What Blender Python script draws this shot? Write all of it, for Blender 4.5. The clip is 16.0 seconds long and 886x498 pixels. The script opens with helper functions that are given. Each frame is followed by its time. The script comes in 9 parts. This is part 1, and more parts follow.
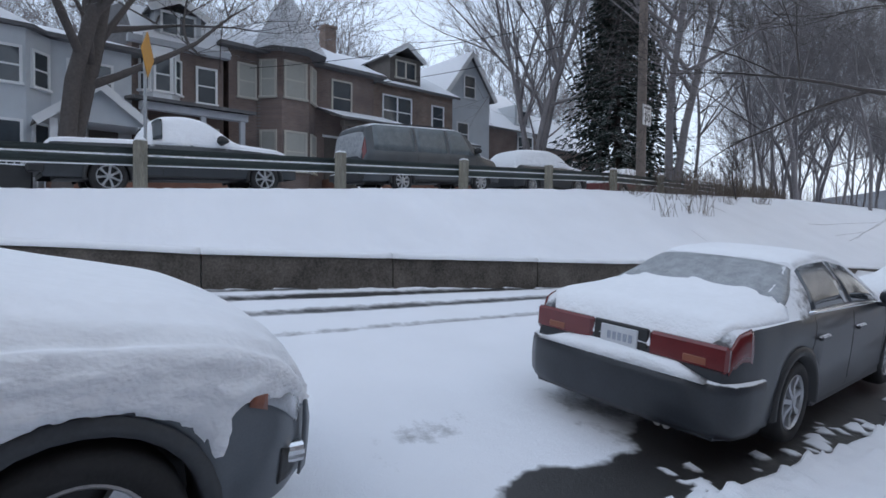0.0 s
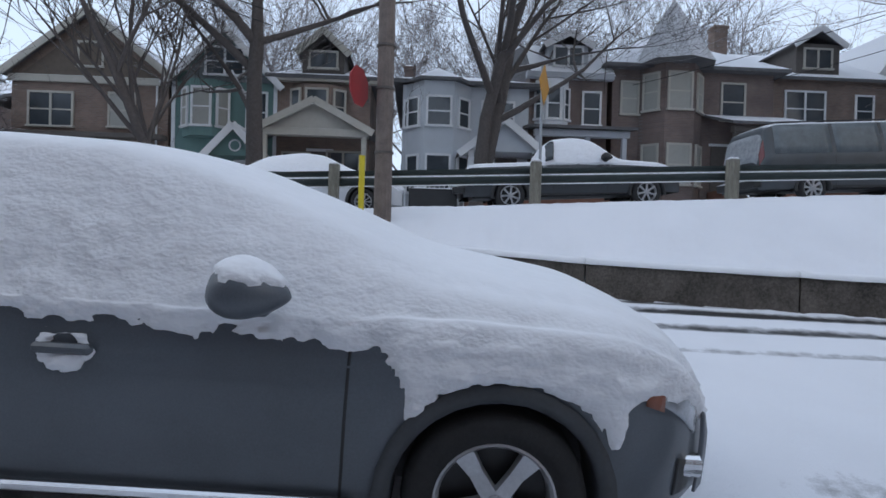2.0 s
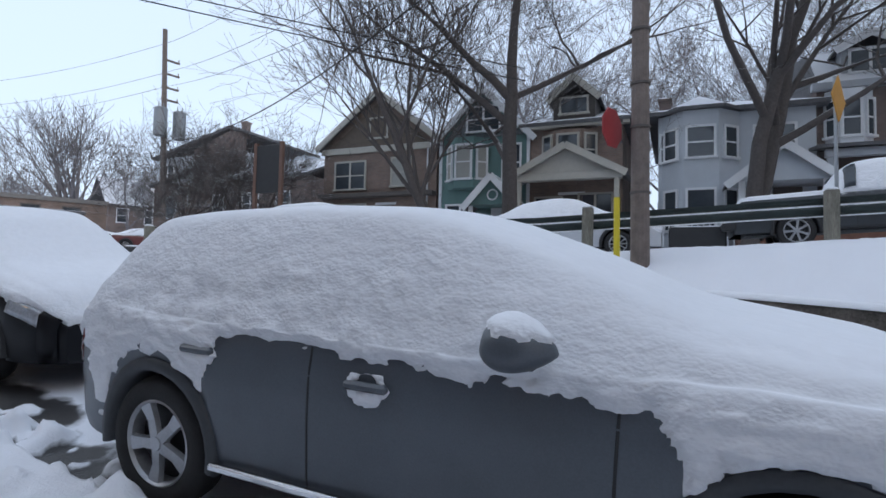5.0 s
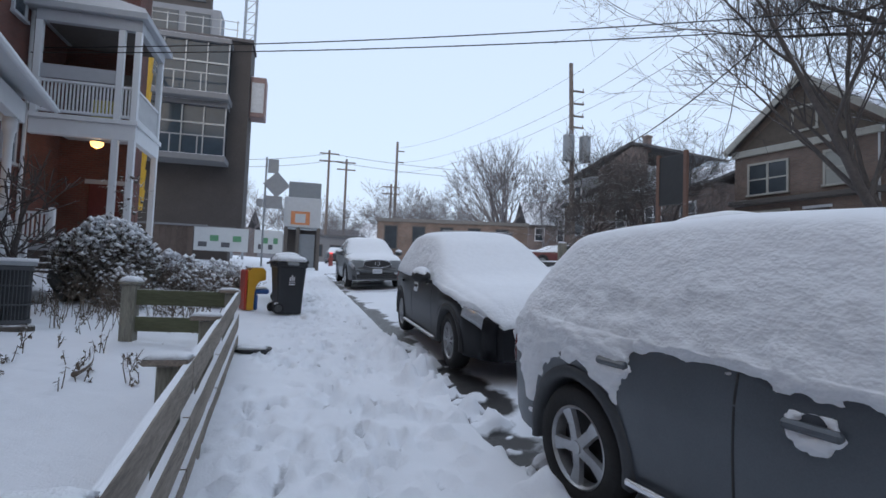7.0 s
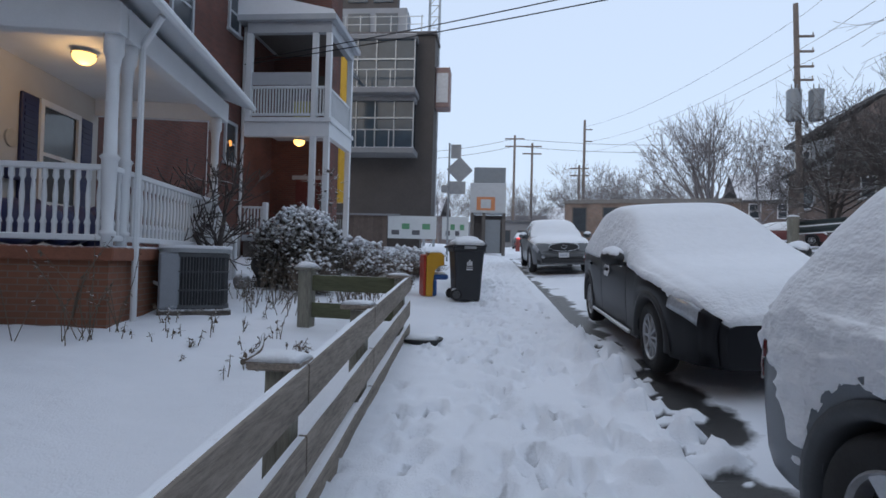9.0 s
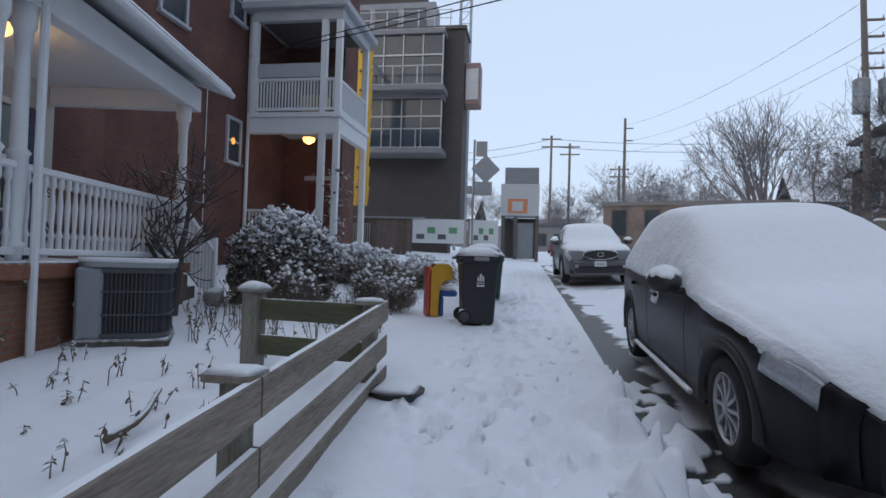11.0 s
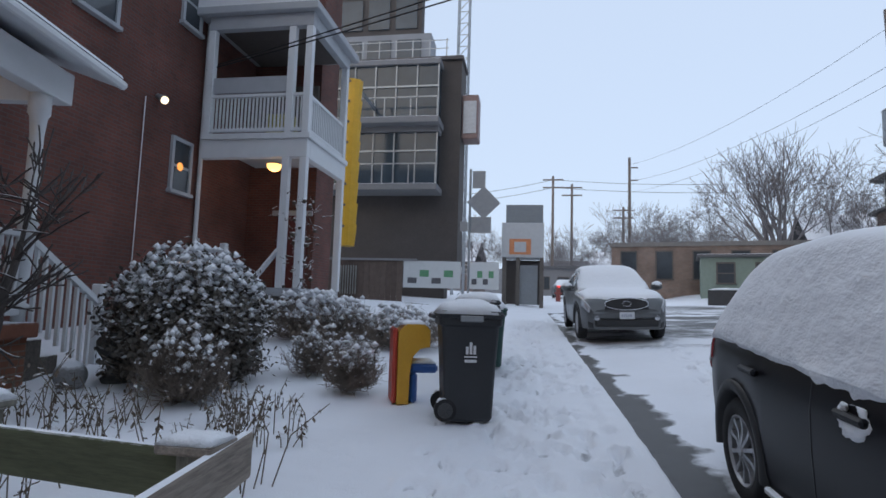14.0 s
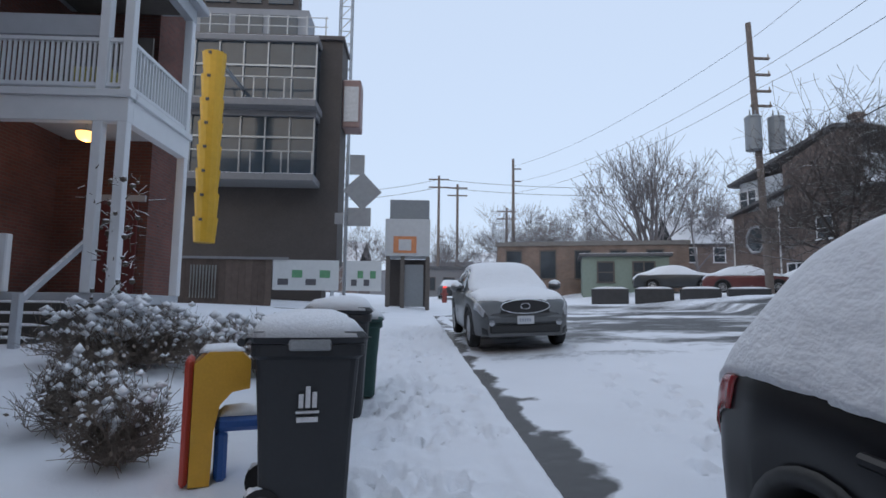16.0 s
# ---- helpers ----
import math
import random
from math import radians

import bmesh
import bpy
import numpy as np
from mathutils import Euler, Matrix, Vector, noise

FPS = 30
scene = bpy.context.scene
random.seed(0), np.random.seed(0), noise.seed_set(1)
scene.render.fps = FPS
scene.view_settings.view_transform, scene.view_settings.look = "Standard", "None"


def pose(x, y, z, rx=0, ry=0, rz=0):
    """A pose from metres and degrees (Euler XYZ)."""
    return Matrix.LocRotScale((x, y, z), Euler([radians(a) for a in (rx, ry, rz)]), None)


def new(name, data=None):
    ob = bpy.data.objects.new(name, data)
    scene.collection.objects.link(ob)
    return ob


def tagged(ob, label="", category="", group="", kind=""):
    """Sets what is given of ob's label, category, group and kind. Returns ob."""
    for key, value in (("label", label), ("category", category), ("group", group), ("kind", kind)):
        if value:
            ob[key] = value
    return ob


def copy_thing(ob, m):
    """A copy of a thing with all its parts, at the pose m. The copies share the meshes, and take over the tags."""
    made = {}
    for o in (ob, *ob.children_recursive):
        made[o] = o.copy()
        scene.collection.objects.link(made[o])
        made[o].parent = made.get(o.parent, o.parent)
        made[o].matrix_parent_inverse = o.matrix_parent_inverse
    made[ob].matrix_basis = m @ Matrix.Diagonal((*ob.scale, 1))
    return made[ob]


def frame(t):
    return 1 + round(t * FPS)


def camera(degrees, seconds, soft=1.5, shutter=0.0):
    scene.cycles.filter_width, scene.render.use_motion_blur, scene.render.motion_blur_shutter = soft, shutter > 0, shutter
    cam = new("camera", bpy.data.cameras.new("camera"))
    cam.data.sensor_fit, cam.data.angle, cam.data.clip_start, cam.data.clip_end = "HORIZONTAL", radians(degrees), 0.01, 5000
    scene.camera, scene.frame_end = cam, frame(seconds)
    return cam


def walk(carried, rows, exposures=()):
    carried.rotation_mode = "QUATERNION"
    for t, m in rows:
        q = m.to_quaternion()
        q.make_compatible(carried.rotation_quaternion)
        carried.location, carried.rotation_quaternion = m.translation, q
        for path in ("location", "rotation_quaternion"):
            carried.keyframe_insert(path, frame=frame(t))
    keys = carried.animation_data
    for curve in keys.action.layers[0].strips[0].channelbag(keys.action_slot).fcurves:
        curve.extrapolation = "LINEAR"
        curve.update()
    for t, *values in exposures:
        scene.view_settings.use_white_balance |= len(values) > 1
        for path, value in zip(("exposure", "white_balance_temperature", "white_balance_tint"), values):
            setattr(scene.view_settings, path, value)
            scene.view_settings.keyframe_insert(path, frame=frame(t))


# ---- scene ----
# A snowy residential street on a slope: near pavement, parked cars, upper road with houses.
cam = camera(77.0, 16.0, soft=1.6)
ROWS = [
    (0.0, 0.29, 0.49, 1.51, 88.34, -0.50, -116.55),
    (0.5, 0.27, 0.50, 1.49, 88.30, -0.50, -105.45),
    (1.0, 0.34, 0.50, 1.43, 88.70, -0.70, -96.22),
    (1.5, 0.34, 0.53, 1.43, 88.99, -1.00, -87.54),
    (2.0, 0.33, 0.58, 1.42, 89.44, -1.50, -79.26),
    (2.5, 0.31, 0.62, 1.42, 89.99, -1.95, -72.01),
    (3.0, 0.27, 0.65, 1.42, 90.59, -2.18, -66.32),
    (5.5, 0.31, 0.62, 1.48, 93.56, -1.52, -47.09),
    (6.0, 0.30, 0.66, 1.48, 93.71, -2.18, -36.70),
    (6.5, 0.27, 0.65, 1.49, 93.40, -2.23, -24.08),
    (7.0, 0.30, 0.69, 1.48, 93.26, -2.21, -13.99),
    (7.5, 0.32, 0.74, 1.46, 92.95, -2.02, -6.65),
    (8.0, 0.33, 0.97, 1.46, 92.42, -1.93, -1.25),
    (8.5, 0.42, 1.31, 1.46, 91.79, -1.62, 2.88),
    (9.0, 0.53, 1.71, 1.45, 91.15, -1.52, 5.33),
    (11.5, 0.84, 4.04, 1.68, 91.55, -1.71, 9.95),
    (12.0, 0.82, 4.53, 1.72, 92.39, -1.71, 10.99),
    (12.5, 0.78, 5.01, 1.76, 93.53, -1.95, 11.89),
    (13.0, 0.79, 5.46, 1.76, 94.66, -1.80, 12.34),
    (13.5, 0.73, 5.92, 1.78, 95.40, -1.80, 11.38),
    (14.0, 0.66, 6.44, 1.81, 95.74, -1.70, 9.27),
    (14.5, 0.60, 7.00, 1.85, 95.91, -1.75, 6.17),
    (15.0, 0.61, 7.49, 1.87, 96.09, -1.46, 2.61),
    (15.5, 0.64, 8.03, 1.87, 96.26, -1.05, -0.72),
    (16.0, 0.67, 8.62, 1.89, 96.10, -0.65, -2.34),
]
walk(cam, [(r[0], pose(*r[1:])) for r in ROWS], [(0.0, 0.48), (1.0, 0.37), (2.0, 0.37), (3.0, 0.48), (5.5, 0.36), (7.0, 0.26), (9.0, 0.14), (11.5, 0.11), (16.0, 0.08)])

# ---- sky and sun: an overcast winter dusk ----
world = bpy.data.worlds.new("overcast_sky")
scene.world = world
world.use_nodes = True
wn, wl = world.node_tree.nodes, world.node_tree.links
wn.clear()
sky = wn.new("ShaderNodeTexSky")
sky.sky_type, sky.sun_disc = "NISHITA", False
sky.sun_elevation, sky.sun_rotation, sky.air_density, sky.dust_density = radians(24), radians(200), 1.0, 4.0
bg_sky, bg_cloud, add, wout = (wn.new(n) for n in ("ShaderNodeBackground", "ShaderNodeBackground", "ShaderNodeAddShader", "ShaderNodeOutputWorld"))
bg_sky.inputs[1].default_value = 0.03
bg_cloud.inputs[0].default_value, bg_cloud.inputs[1].default_value = (0.575, 0.685, 0.865, 1), 0.92
wl.new(sky.outputs[0], bg_sky.inputs[0])
wl.new(bg_sky.outputs[0], add.inputs[0])
wl.new(bg_cloud.outputs[0], add.inputs[1])
wl.new(add.outputs[0], wout.inputs[0])
sun_data = bpy.data.lights.new("sun", "SUN")
sun_data.energy, sun_data.angle, sun_data.color = 0.3, radians(40), (1.0, 0.96, 0.92)
sun = new("sun", sun_data)
sun.matrix_world = pose(0, 0, 30, 50, 0, 200)

# ---- materials ----
MATS = {}


def mat(name, color, rough=0.7, metal=0.0, vary=0.25, scale=6.0, bump=0.2, grain=60.0, snow=0.0, snow_at=0.55, coat=0.0, spec=0.5, per=0.0):
    """A procedural surface: base colour with two scales of noise, fine relief, and snow lying on what faces up."""
    if name in MATS:
        return MATS[name]
    m = bpy.data.materials.new(name)
    m.use_nodes = True
    nt, b = m.node_tree, m.node_tree.nodes["Principled BSDF"]
    N, L = nt.nodes, nt.links

    def node(kind, **kw):
        n = N.new(kind)
        for key, val in kw.items():
            n.inputs[key].default_value = val
        return n

    co = N.new("ShaderNodeTexCoord")
    n1 = node("ShaderNodeTexNoise", Scale=scale, Detail=5.0, Roughness=0.6)
    n2 = node("ShaderNodeTexNoise", Scale=grain, Detail=4.0, Roughness=0.65)
    L.new(co.outputs["Object"], n1.inputs["Vector"])
    L.new(co.outputs["Object"], n2.inputs["Vector"])
    both = N.new("ShaderNodeMath")
    both.operation = "ADD"
    L.new(n1.outputs["Fac"], both.inputs[0])
    L.new(n2.outputs["Fac"], both.inputs[1])
    ramp = N.new("ShaderNodeMapRange")
    ramp.inputs["From Min"].default_value, ramp.inputs["From Max"].default_value = 0.6, 1.4
    ramp.inputs["To Min"].default_value, ramp.inputs["To Max"].default_value = 1 - vary, 1 + vary
    L.new(both.outputs[0], ramp.inputs["Value"])
    mul = N.new("ShaderNodeVectorMath")
    mul.operation = "SCALE"
    mul.inputs[0].default_value = color[:3]
    L.new(ramp.outputs[0], mul.inputs["Scale"])
    out = mul.outputs[0]
    if per:
        info = N.new("ShaderNodeObjectInfo")
        pr = N.new("ShaderNodeMapRange")
        pr.inputs["To Min"].default_value, pr.inputs["To Max"].default_value = 1 - per, 1 + per
        L.new(info.outputs["Random"], pr.inputs["Value"])
        mp = N.new("ShaderNodeVectorMath")
        mp.operation = "SCALE"
        L.new(out, mp.inputs[0])
        L.new(pr.outputs[0], mp.inputs["Scale"])
        out = mp.outputs[0]
    b.inputs["Roughness"].default_value, b.inputs["Metallic"].default_value = rough, metal
    b.inputs["Coat Weight"].default_value = coat
    b.inputs["Specular IOR Level"].default_value = spec
    if snow:
        geo = N.new("ShaderNodeNewGeometry")
        sep = N.new("ShaderNodeSeparateXYZ")
        L.new(geo.outputs["Normal"], sep.inputs[0])
        n3 = node("ShaderNodeTexNoise", Scale=14.0, Detail=6.0, Roughness=0.7)
        L.new(co.outputs["Object"], n3.inputs["Vector"])
        a = N.new("ShaderNodeMath")
        a.operation = "MULTIPLY_ADD"
        a.inputs[1].default_value, a.inputs[2].default_value = 0.7, -0.35
        L.new(n3.outputs["Fac"], a.inputs[0])
        c = N.new("ShaderNodeMath")
        c.operation = "ADD"
        L.new(sep.outputs["Z"], c.inputs[0])
        L.new(a.outputs[0], c.inputs[1])
        r = N.new("ShaderNodeMapRange")
        r.inputs["From Min"].default_value, r.inputs["From Max"].default_value = snow_at - 0.12, snow_at + 0.12
        r.inputs["To Max"].default_value = snow
        L.new(c.outputs[0], r.inputs["Value"])
        mix = N.new("ShaderNodeMix")
        mix.data_type = "RGBA"
        L.new(r.outputs[0], mix.inputs["Factor"])
        L.new(out, mix.inputs["A"])
        mix.inputs["B"].default_value = (0.80, 0.82, 0.86, 1)
        out = mix.outputs["Result"]
        rm = N.new("ShaderNodeMapRange")
        rm.inputs["To Min"].default_value, rm.inputs["To Max"].default_value = rough, 0.85
        L.new(r.outputs[0], rm.inputs["Value"])
        L.new(rm.outputs[0], b.inputs["Roughness"])
        if metal:
            rk = N.new("ShaderNodeMapRange")
            rk.inputs["To Min"].default_value, rk.inputs["To Max"].default_value = metal, 0
            L.new(r.outputs[0], rk.inputs["Value"])
            L.new(rk.outputs[0], b.inputs["Metallic"])
    L.new(out, b.inputs["Base Color"])
    if bump:
        bp = N.new("ShaderNodeBump")
        bp.inputs["Strength"].default_value, bp.inputs["Distance"].default_value = bump, 0.01
        L.new(both.outputs[0], bp.inputs["Height"])
        L.new(bp.outputs[0], b.inputs["Normal"])
    MATS[name] = m
    return m


def snow_mat(name="snow", color=(0.81, 0.83, 0.865), lump=0.5, size=7.0):
    if name in MATS:
        return MATS[name]
    m = mat(name, color, rough=0.8, vary=0.03, scale=size, bump=lump, grain=55.0, spec=0.3)
    for n in m.node_tree.nodes:
        if n.type == "BUMP":
            n.inputs["Distance"].default_value = 0.03
    b = m.node_tree.nodes["Principled BSDF"]
    b.inputs["Subsurface Weight"].default_value = 0.0
    return m


def brick_mat(name, c1, c2, mortar, snow=0.0, scale=1.0):
    if name in MATS:
        return MATS[name]
    m = bpy.data.materials.new(name)
    m.use_nodes = True
    N, L = m.node_tree.nodes, m.node_tree.links
    b = N["Principled BSDF"]
    b.inputs["Roughness"].default_value = 0.9
    co, geo = N.new("ShaderNodeTexCoord"), N.new("ShaderNodeNewGeometry")
    sp = N.new("ShaderNodeSeparateXYZ")
    L.new(co.outputs["Object"], sp.inputs[0])
    su = N.new("ShaderNodeMath")
    su.operation = "ADD"
    L.new(sp.outputs["X"], su.inputs[0])
    L.new(sp.outputs["Y"], su.inputs[1])
    cb = N.new("ShaderNodeCombineXYZ")
    L.new(su.outputs[0], cb.inputs["X"])
    L.new(sp.outputs["Z"], cb.inputs["Y"])
    br = N.new("ShaderNodeTexBrick")
    for key, val in (("Color1", c1), ("Color2", c2), ("Mortar", mortar)):
        br.inputs[key].default_value = (*val, 1)
    br.inputs["Scale"].default_value = 1.0
    br.inputs["Mortar Size"].default_value, br.inputs["Brick Width"].default_value, br.inputs["Row Height"].default_value = 0.008 * scale, 0.215 * scale, 0.075 * scale
    L.new(cb.outputs[0], br.inputs["Vector"])
    n1 = N.new("ShaderNodeTexNoise")
    n1.inputs["Scale"].default_value, n1.inputs["Detail"].default_value = 0.9, 6
    L.new(co.outputs["Object"], n1.inputs["Vector"])
    mr = N.new("ShaderNodeMapRange")
    mr.inputs["From Min"].default_value, mr.inputs["From Max"].default_value = 0.3, 0.7
    mr.inputs["To Min"].default_value, mr.inputs["To Max"].default_value = 0.72, 1.2
    L.new(n1.outputs["Fac"], mr.inputs["Value"])
    sc = N.new("ShaderNodeVectorMath")
    sc.operation = "SCALE"
    L.new(br.outputs["Color"], sc.inputs[0])
    L.new(mr.outputs[0], sc.inputs["Scale"])
    L.new(sc.outputs[0], b.inputs["Base Color"])
    bp = N.new("ShaderNodeBump")
    bp.inputs["Strength"].default_value, bp.inputs["Distance"].default_value, bp.invert = 0.5, 0.008, True
    L.new(br.outputs["Fac"], bp.inputs["Height"])
    L.new(bp.outputs[0], b.inputs["Normal"])
    MATS[name] = m
    return m


def glow_mat(name, color, strength):
    if name in MATS:
        return MATS[name]
    m = bpy.data.materials.new(name)
    m.use_nodes = True
    b = m.node_tree.nodes["Principled BSDF"]
    b.inputs["Base Color"].default_value = (*color, 1)
    b.inputs["Emission Color"].default_value = (*color, 1)
    b.inputs["Emission Strength"].default_value = strength
    MATS[name] = m
    return m


SNOW = snow_mat()
SNOW_CAR = snow_mat("car_snow", lump=0.75, size=8.0)
for _m in (SNOW_CAR,):
    _n, _l = _m.node_tree.nodes, _m.node_tree.links
    _co = next(n for n in _n if n.type == "TEX_COORD")
    _map = _n.new("ShaderNodeMapping")
    _map.inputs["Scale"].default_value = (0.8, 0.9, 1.25)
    _l.new(_co.outputs["Object"], _map.inputs["Vector"])
    for _t in [n for n in _n if n.type == "TEX_NOISE"]:
        _l.new(_map.outputs[0], _t.inputs["Vector"])
        if _t.inputs["Scale"].default_value > 30:
            _t.inputs["Scale"].default_value, _t.inputs["Detail"].default_value = 17.0, 2.0
    # wind-blown scallops on the steep sides, a smooth skin on top
    _geo, _sep, _rng = _n.new("ShaderNodeNewGeometry"), _n.new("ShaderNodeSeparateXYZ"), _n.new("ShaderNodeMapRange")
    _l.new(_geo.outputs["Normal"], _sep.inputs[0])
    _l.new(_sep.outputs["Z"], _rng.inputs["Value"])
    _rng.inputs["From Min"].default_value, _rng.inputs["From Max"].default_value = 0.45, 0.9
    _rng.inputs["To Min"].default_value, _rng.inputs["To Max"].default_value = 0.42, 0.07
    _bump = next(n for n in _n if n.type == "BUMP")
    _bump.inputs["Distance"].default_value = 0.04
    _l.new(_rng.outputs[0], _bump.inputs["Strength"])
GLASS = mat("window_glass", (0.05, 0.06, 0.07), rough=0.08, vary=0.3, scale=2.0, bump=0.0, spec=0.6)
FROST = mat("frosted_glass", (0.30, 0.32, 0.34), rough=0.5, vary=0.5, scale=9.0, bump=0.3, grain=90)
RUBBER = mat("rubber", (0.02, 0.02, 0.021), rough=0.85, vary=0.3, bump=0.3)
ALLOY = mat("alloy", (0.42, 0.43, 0.45), rough=0.4, metal=0.7, vary=0.15, bump=0.05)
BLACK = mat("black_plastic", (0.022, 0.023, 0.025), rough=0.55, vary=0.2, bump=0.1)
CHROME = mat("chrome", (0.7, 0.71, 0.73), rough=0.2, metal=1.0, vary=0.05, bump=0.0)
WHITE_TRIM = mat("white_trim", (0.72, 0.73, 0.74), rough=0.6, vary=0.08, scale=3.0, bump=0.1, snow=1.0, snow_at=0.8)
RED_LENS = mat("red_lens", (0.13, 0.018, 0.02), rough=0.25, vary=0.15, bump=0.0, coat=0.5)
AMBER = mat("amber_lens", (0.24, 0.085, 0.05), rough=0.3, vary=0.15, bump=0.0)
HEADLAMP = mat("headlamp_lens", (0.45, 0.47, 0.5), rough=0.12, vary=0.25, scale=20, bump=0.0, metal=0.3)
CONCRETE = mat("old_concrete", (0.095, 0.083, 0.072), rough=0.92, vary=0.85, scale=1.7, bump=0.6, grain=25, snow=1.0, snow_at=0.75)
STEEL_GREEN = mat("dark_green_steel", (0.045, 0.06, 0.058), rough=0.55, metal=0.2, vary=0.35, scale=4, bump=0.15, snow=1.0, snow_at=0.72)
POST_WOOD = mat("post_wood", (0.21, 0.20, 0.165), rough=0.9, vary=0.55, scale=8, bump=0.5, snow=1.0, snow_at=0.7)
POLE_WOOD = mat("pole_wood", (0.17, 0.14, 0.125), rough=0.9, vary=0.4, scale=5, bump=0.5)
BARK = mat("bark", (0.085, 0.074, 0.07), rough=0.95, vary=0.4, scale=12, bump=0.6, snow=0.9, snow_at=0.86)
# the same bark paled for far trees, distance haze put into its colour
BARK_HAZED = mat("bark_hazed", (0.21, 0.195, 0.20), rough=0.95, vary=0.3, scale=8, bump=0.3)
FENCE_WOOD = mat("fence_wood", (0.25, 0.21, 0.175), rough=0.88, vary=0.6, scale=5, bump=0.5, grain=45, snow=1.0, snow_at=0.8)
FENCE_GREEN = mat("mossy_wood", (0.10, 0.105, 0.06), rough=0.9, vary=0.4, scale=5, bump=0.5, grain=45, snow=1.0, snow_at=0.8)
for _m, _sc in ((FENCE_WOOD, (1.0, 0.10, 1.0)), (FENCE_GREEN, (0.12, 1.0, 1.0)), (POST_WOOD, (1.0, 1.0, 0.12))):
    _n, _l = _m.node_tree.nodes, _m.node_tree.links
    _co = next(n for n in _n if n.type == "TEX_COORD")
    _map = _n.new("ShaderNodeMapping")
    _map.inputs["Scale"].default_value = _sc
    _l.new(_co.outputs["Object"], _map.inputs["Vector"])
    for _t in [n for n in _n if n.type == "TEX_NOISE" and n.inputs["Scale"].default_value != 14.0]:
        _l.new(_map.outputs[0], _t.inputs["Vector"])
        _t.inputs["Scale"].default_value *= 1.6
GALV = mat("galvanised", (0.35, 0.37, 0.39), rough=0.5, metal=0.6, vary=0.15, bump=0.05)
SHINGLE = mat("shingle", (0.12, 0.12, 0.125), rough=0.95, vary=0.35, scale=3, bump=0.6, grain=30, snow=0.92, snow_at=0.42)
WIRE = mat("cable", (0.02, 0.02, 0.022), rough=0.7, vary=0.1, bump=0.0)


# ---- mesh helpers ----
def finish(name, bm, material, parent=None, label="", smooth=False):
    me = bpy.data.meshes.new(name)
    bm.to_mesh(me)
    bm.free()
    for mm in material if isinstance(material, (list, tuple)) else [material]:
        me.materials.append(mm)
    if smooth:
        me.shade_smooth()
    ob = new(name, me)
    if parent:
        ob.parent = parent
    return tagged(ob, label)


def part(name, bm, material, parent, label="", smooth=False):
    return finish(name, bm, material, parent, label, smooth)


def raw(name, verts, faces, material, parent=None, label="", smooth=False):
    me = bpy.data.meshes.new(name)
    me.from_pydata([tuple(v) for v in verts], [], [tuple(f) for f in faces])
    me.validate()
    for mm in material if isinstance(material, (list, tuple)) else [material]:
        me.materials.append(mm)
    if smooth:
        me.shade_smooth()
    ob = new(name, me)
    if parent:
        ob.parent = parent
    return tagged(ob, label)


def thing(name, m, label, category, group="", kind=""):
    ob = new(name)
    ob.empty_display_size = 0.1
    ob.matrix_basis = m
    return tagged(ob, label, category, group, kind)


def add_box(bm, x0, x1, y0, y1, z0, z1, bevel=0.0, m=None):
    """A box between two corners, edges rounded a little."""
    g = bmesh.ops.create_cube(bm, size=1.0)
    vs = g["verts"]
    for v in vs:
        v.co = Vector((x0 + (v.co.x + 0.5) * (x1 - x0), y0 + (v.co.y + 0.5) * (y1 - y0), z0 + (v.co.z + 0.5) * (z1 - z0)))
    if bevel:
        es = list({e for v in vs for e in v.link_edges})
        r = bmesh.ops.bevel(bm, geom=es, offset=bevel, segments=1, affect="EDGES", clamp_overlap=True)
        vs = list({v for f in r["faces"] for v in f.verts} | {v for v in vs if v.is_valid})
    if m is not None:
        bmesh.ops.transform(bm, matrix=m, verts=vs)
    return vs


def box(x0, x1, y0, y1, z0, z1, bevel=0.0, m=None):
    bm = bmesh.new()
    add_box(bm, x0, x1, y0, y1, z0, z1, bevel, m)
    return bm


def add_tube(bm, a, b, r0, r1=None, n=8, caps=True):
    """A tapered round bar from a to b."""
    a, b = Vector(a), Vector(b)
    r1 = r0 if r1 is None else r1
    d = b - a
    g = bmesh.ops.create_cone(bm, cap_ends=caps, segments=n, radius1=r0, radius2=r1, depth=d.length)
    bmesh.ops.transform(bm, matrix=Matrix.Translation((a + b) / 2) @ d.to_track_quat("Z", "Y").to_matrix().to_4x4(), verts=g["verts"])
    return g["verts"]


def tube(a, b, r0, r1=None, n=8):
    bm = bmesh.new()
    add_tube(bm, a, b, r0, r1, n)
    return bm


def add_prism(bm, pts, y0, y1):
    """The outline pts (x, z) swept from y0 to y1."""
    lo = [bm.verts.new((x, y0, z)) for x, z in pts]
    hi = [bm.verts.new((x, y1, z)) for x, z in pts]
    n = len(pts)
    bm.faces.new(lo)
    bm.faces.new(hi[::-1])
    for i in range(n):
        bm.faces.new((lo[i], hi[i], hi[(i + 1) % n], lo[(i + 1) % n]))


def prism(pts, y0, y1, m=None):
    bm = bmesh.new()
    add_prism(bm, pts, y0, y1)
    bmesh.ops.recalc_face_normals(bm, faces=bm.faces[:])
    if m is not None:
        bmesh.ops.transform(bm, matrix=m, verts=bm.verts[:])
    return bm


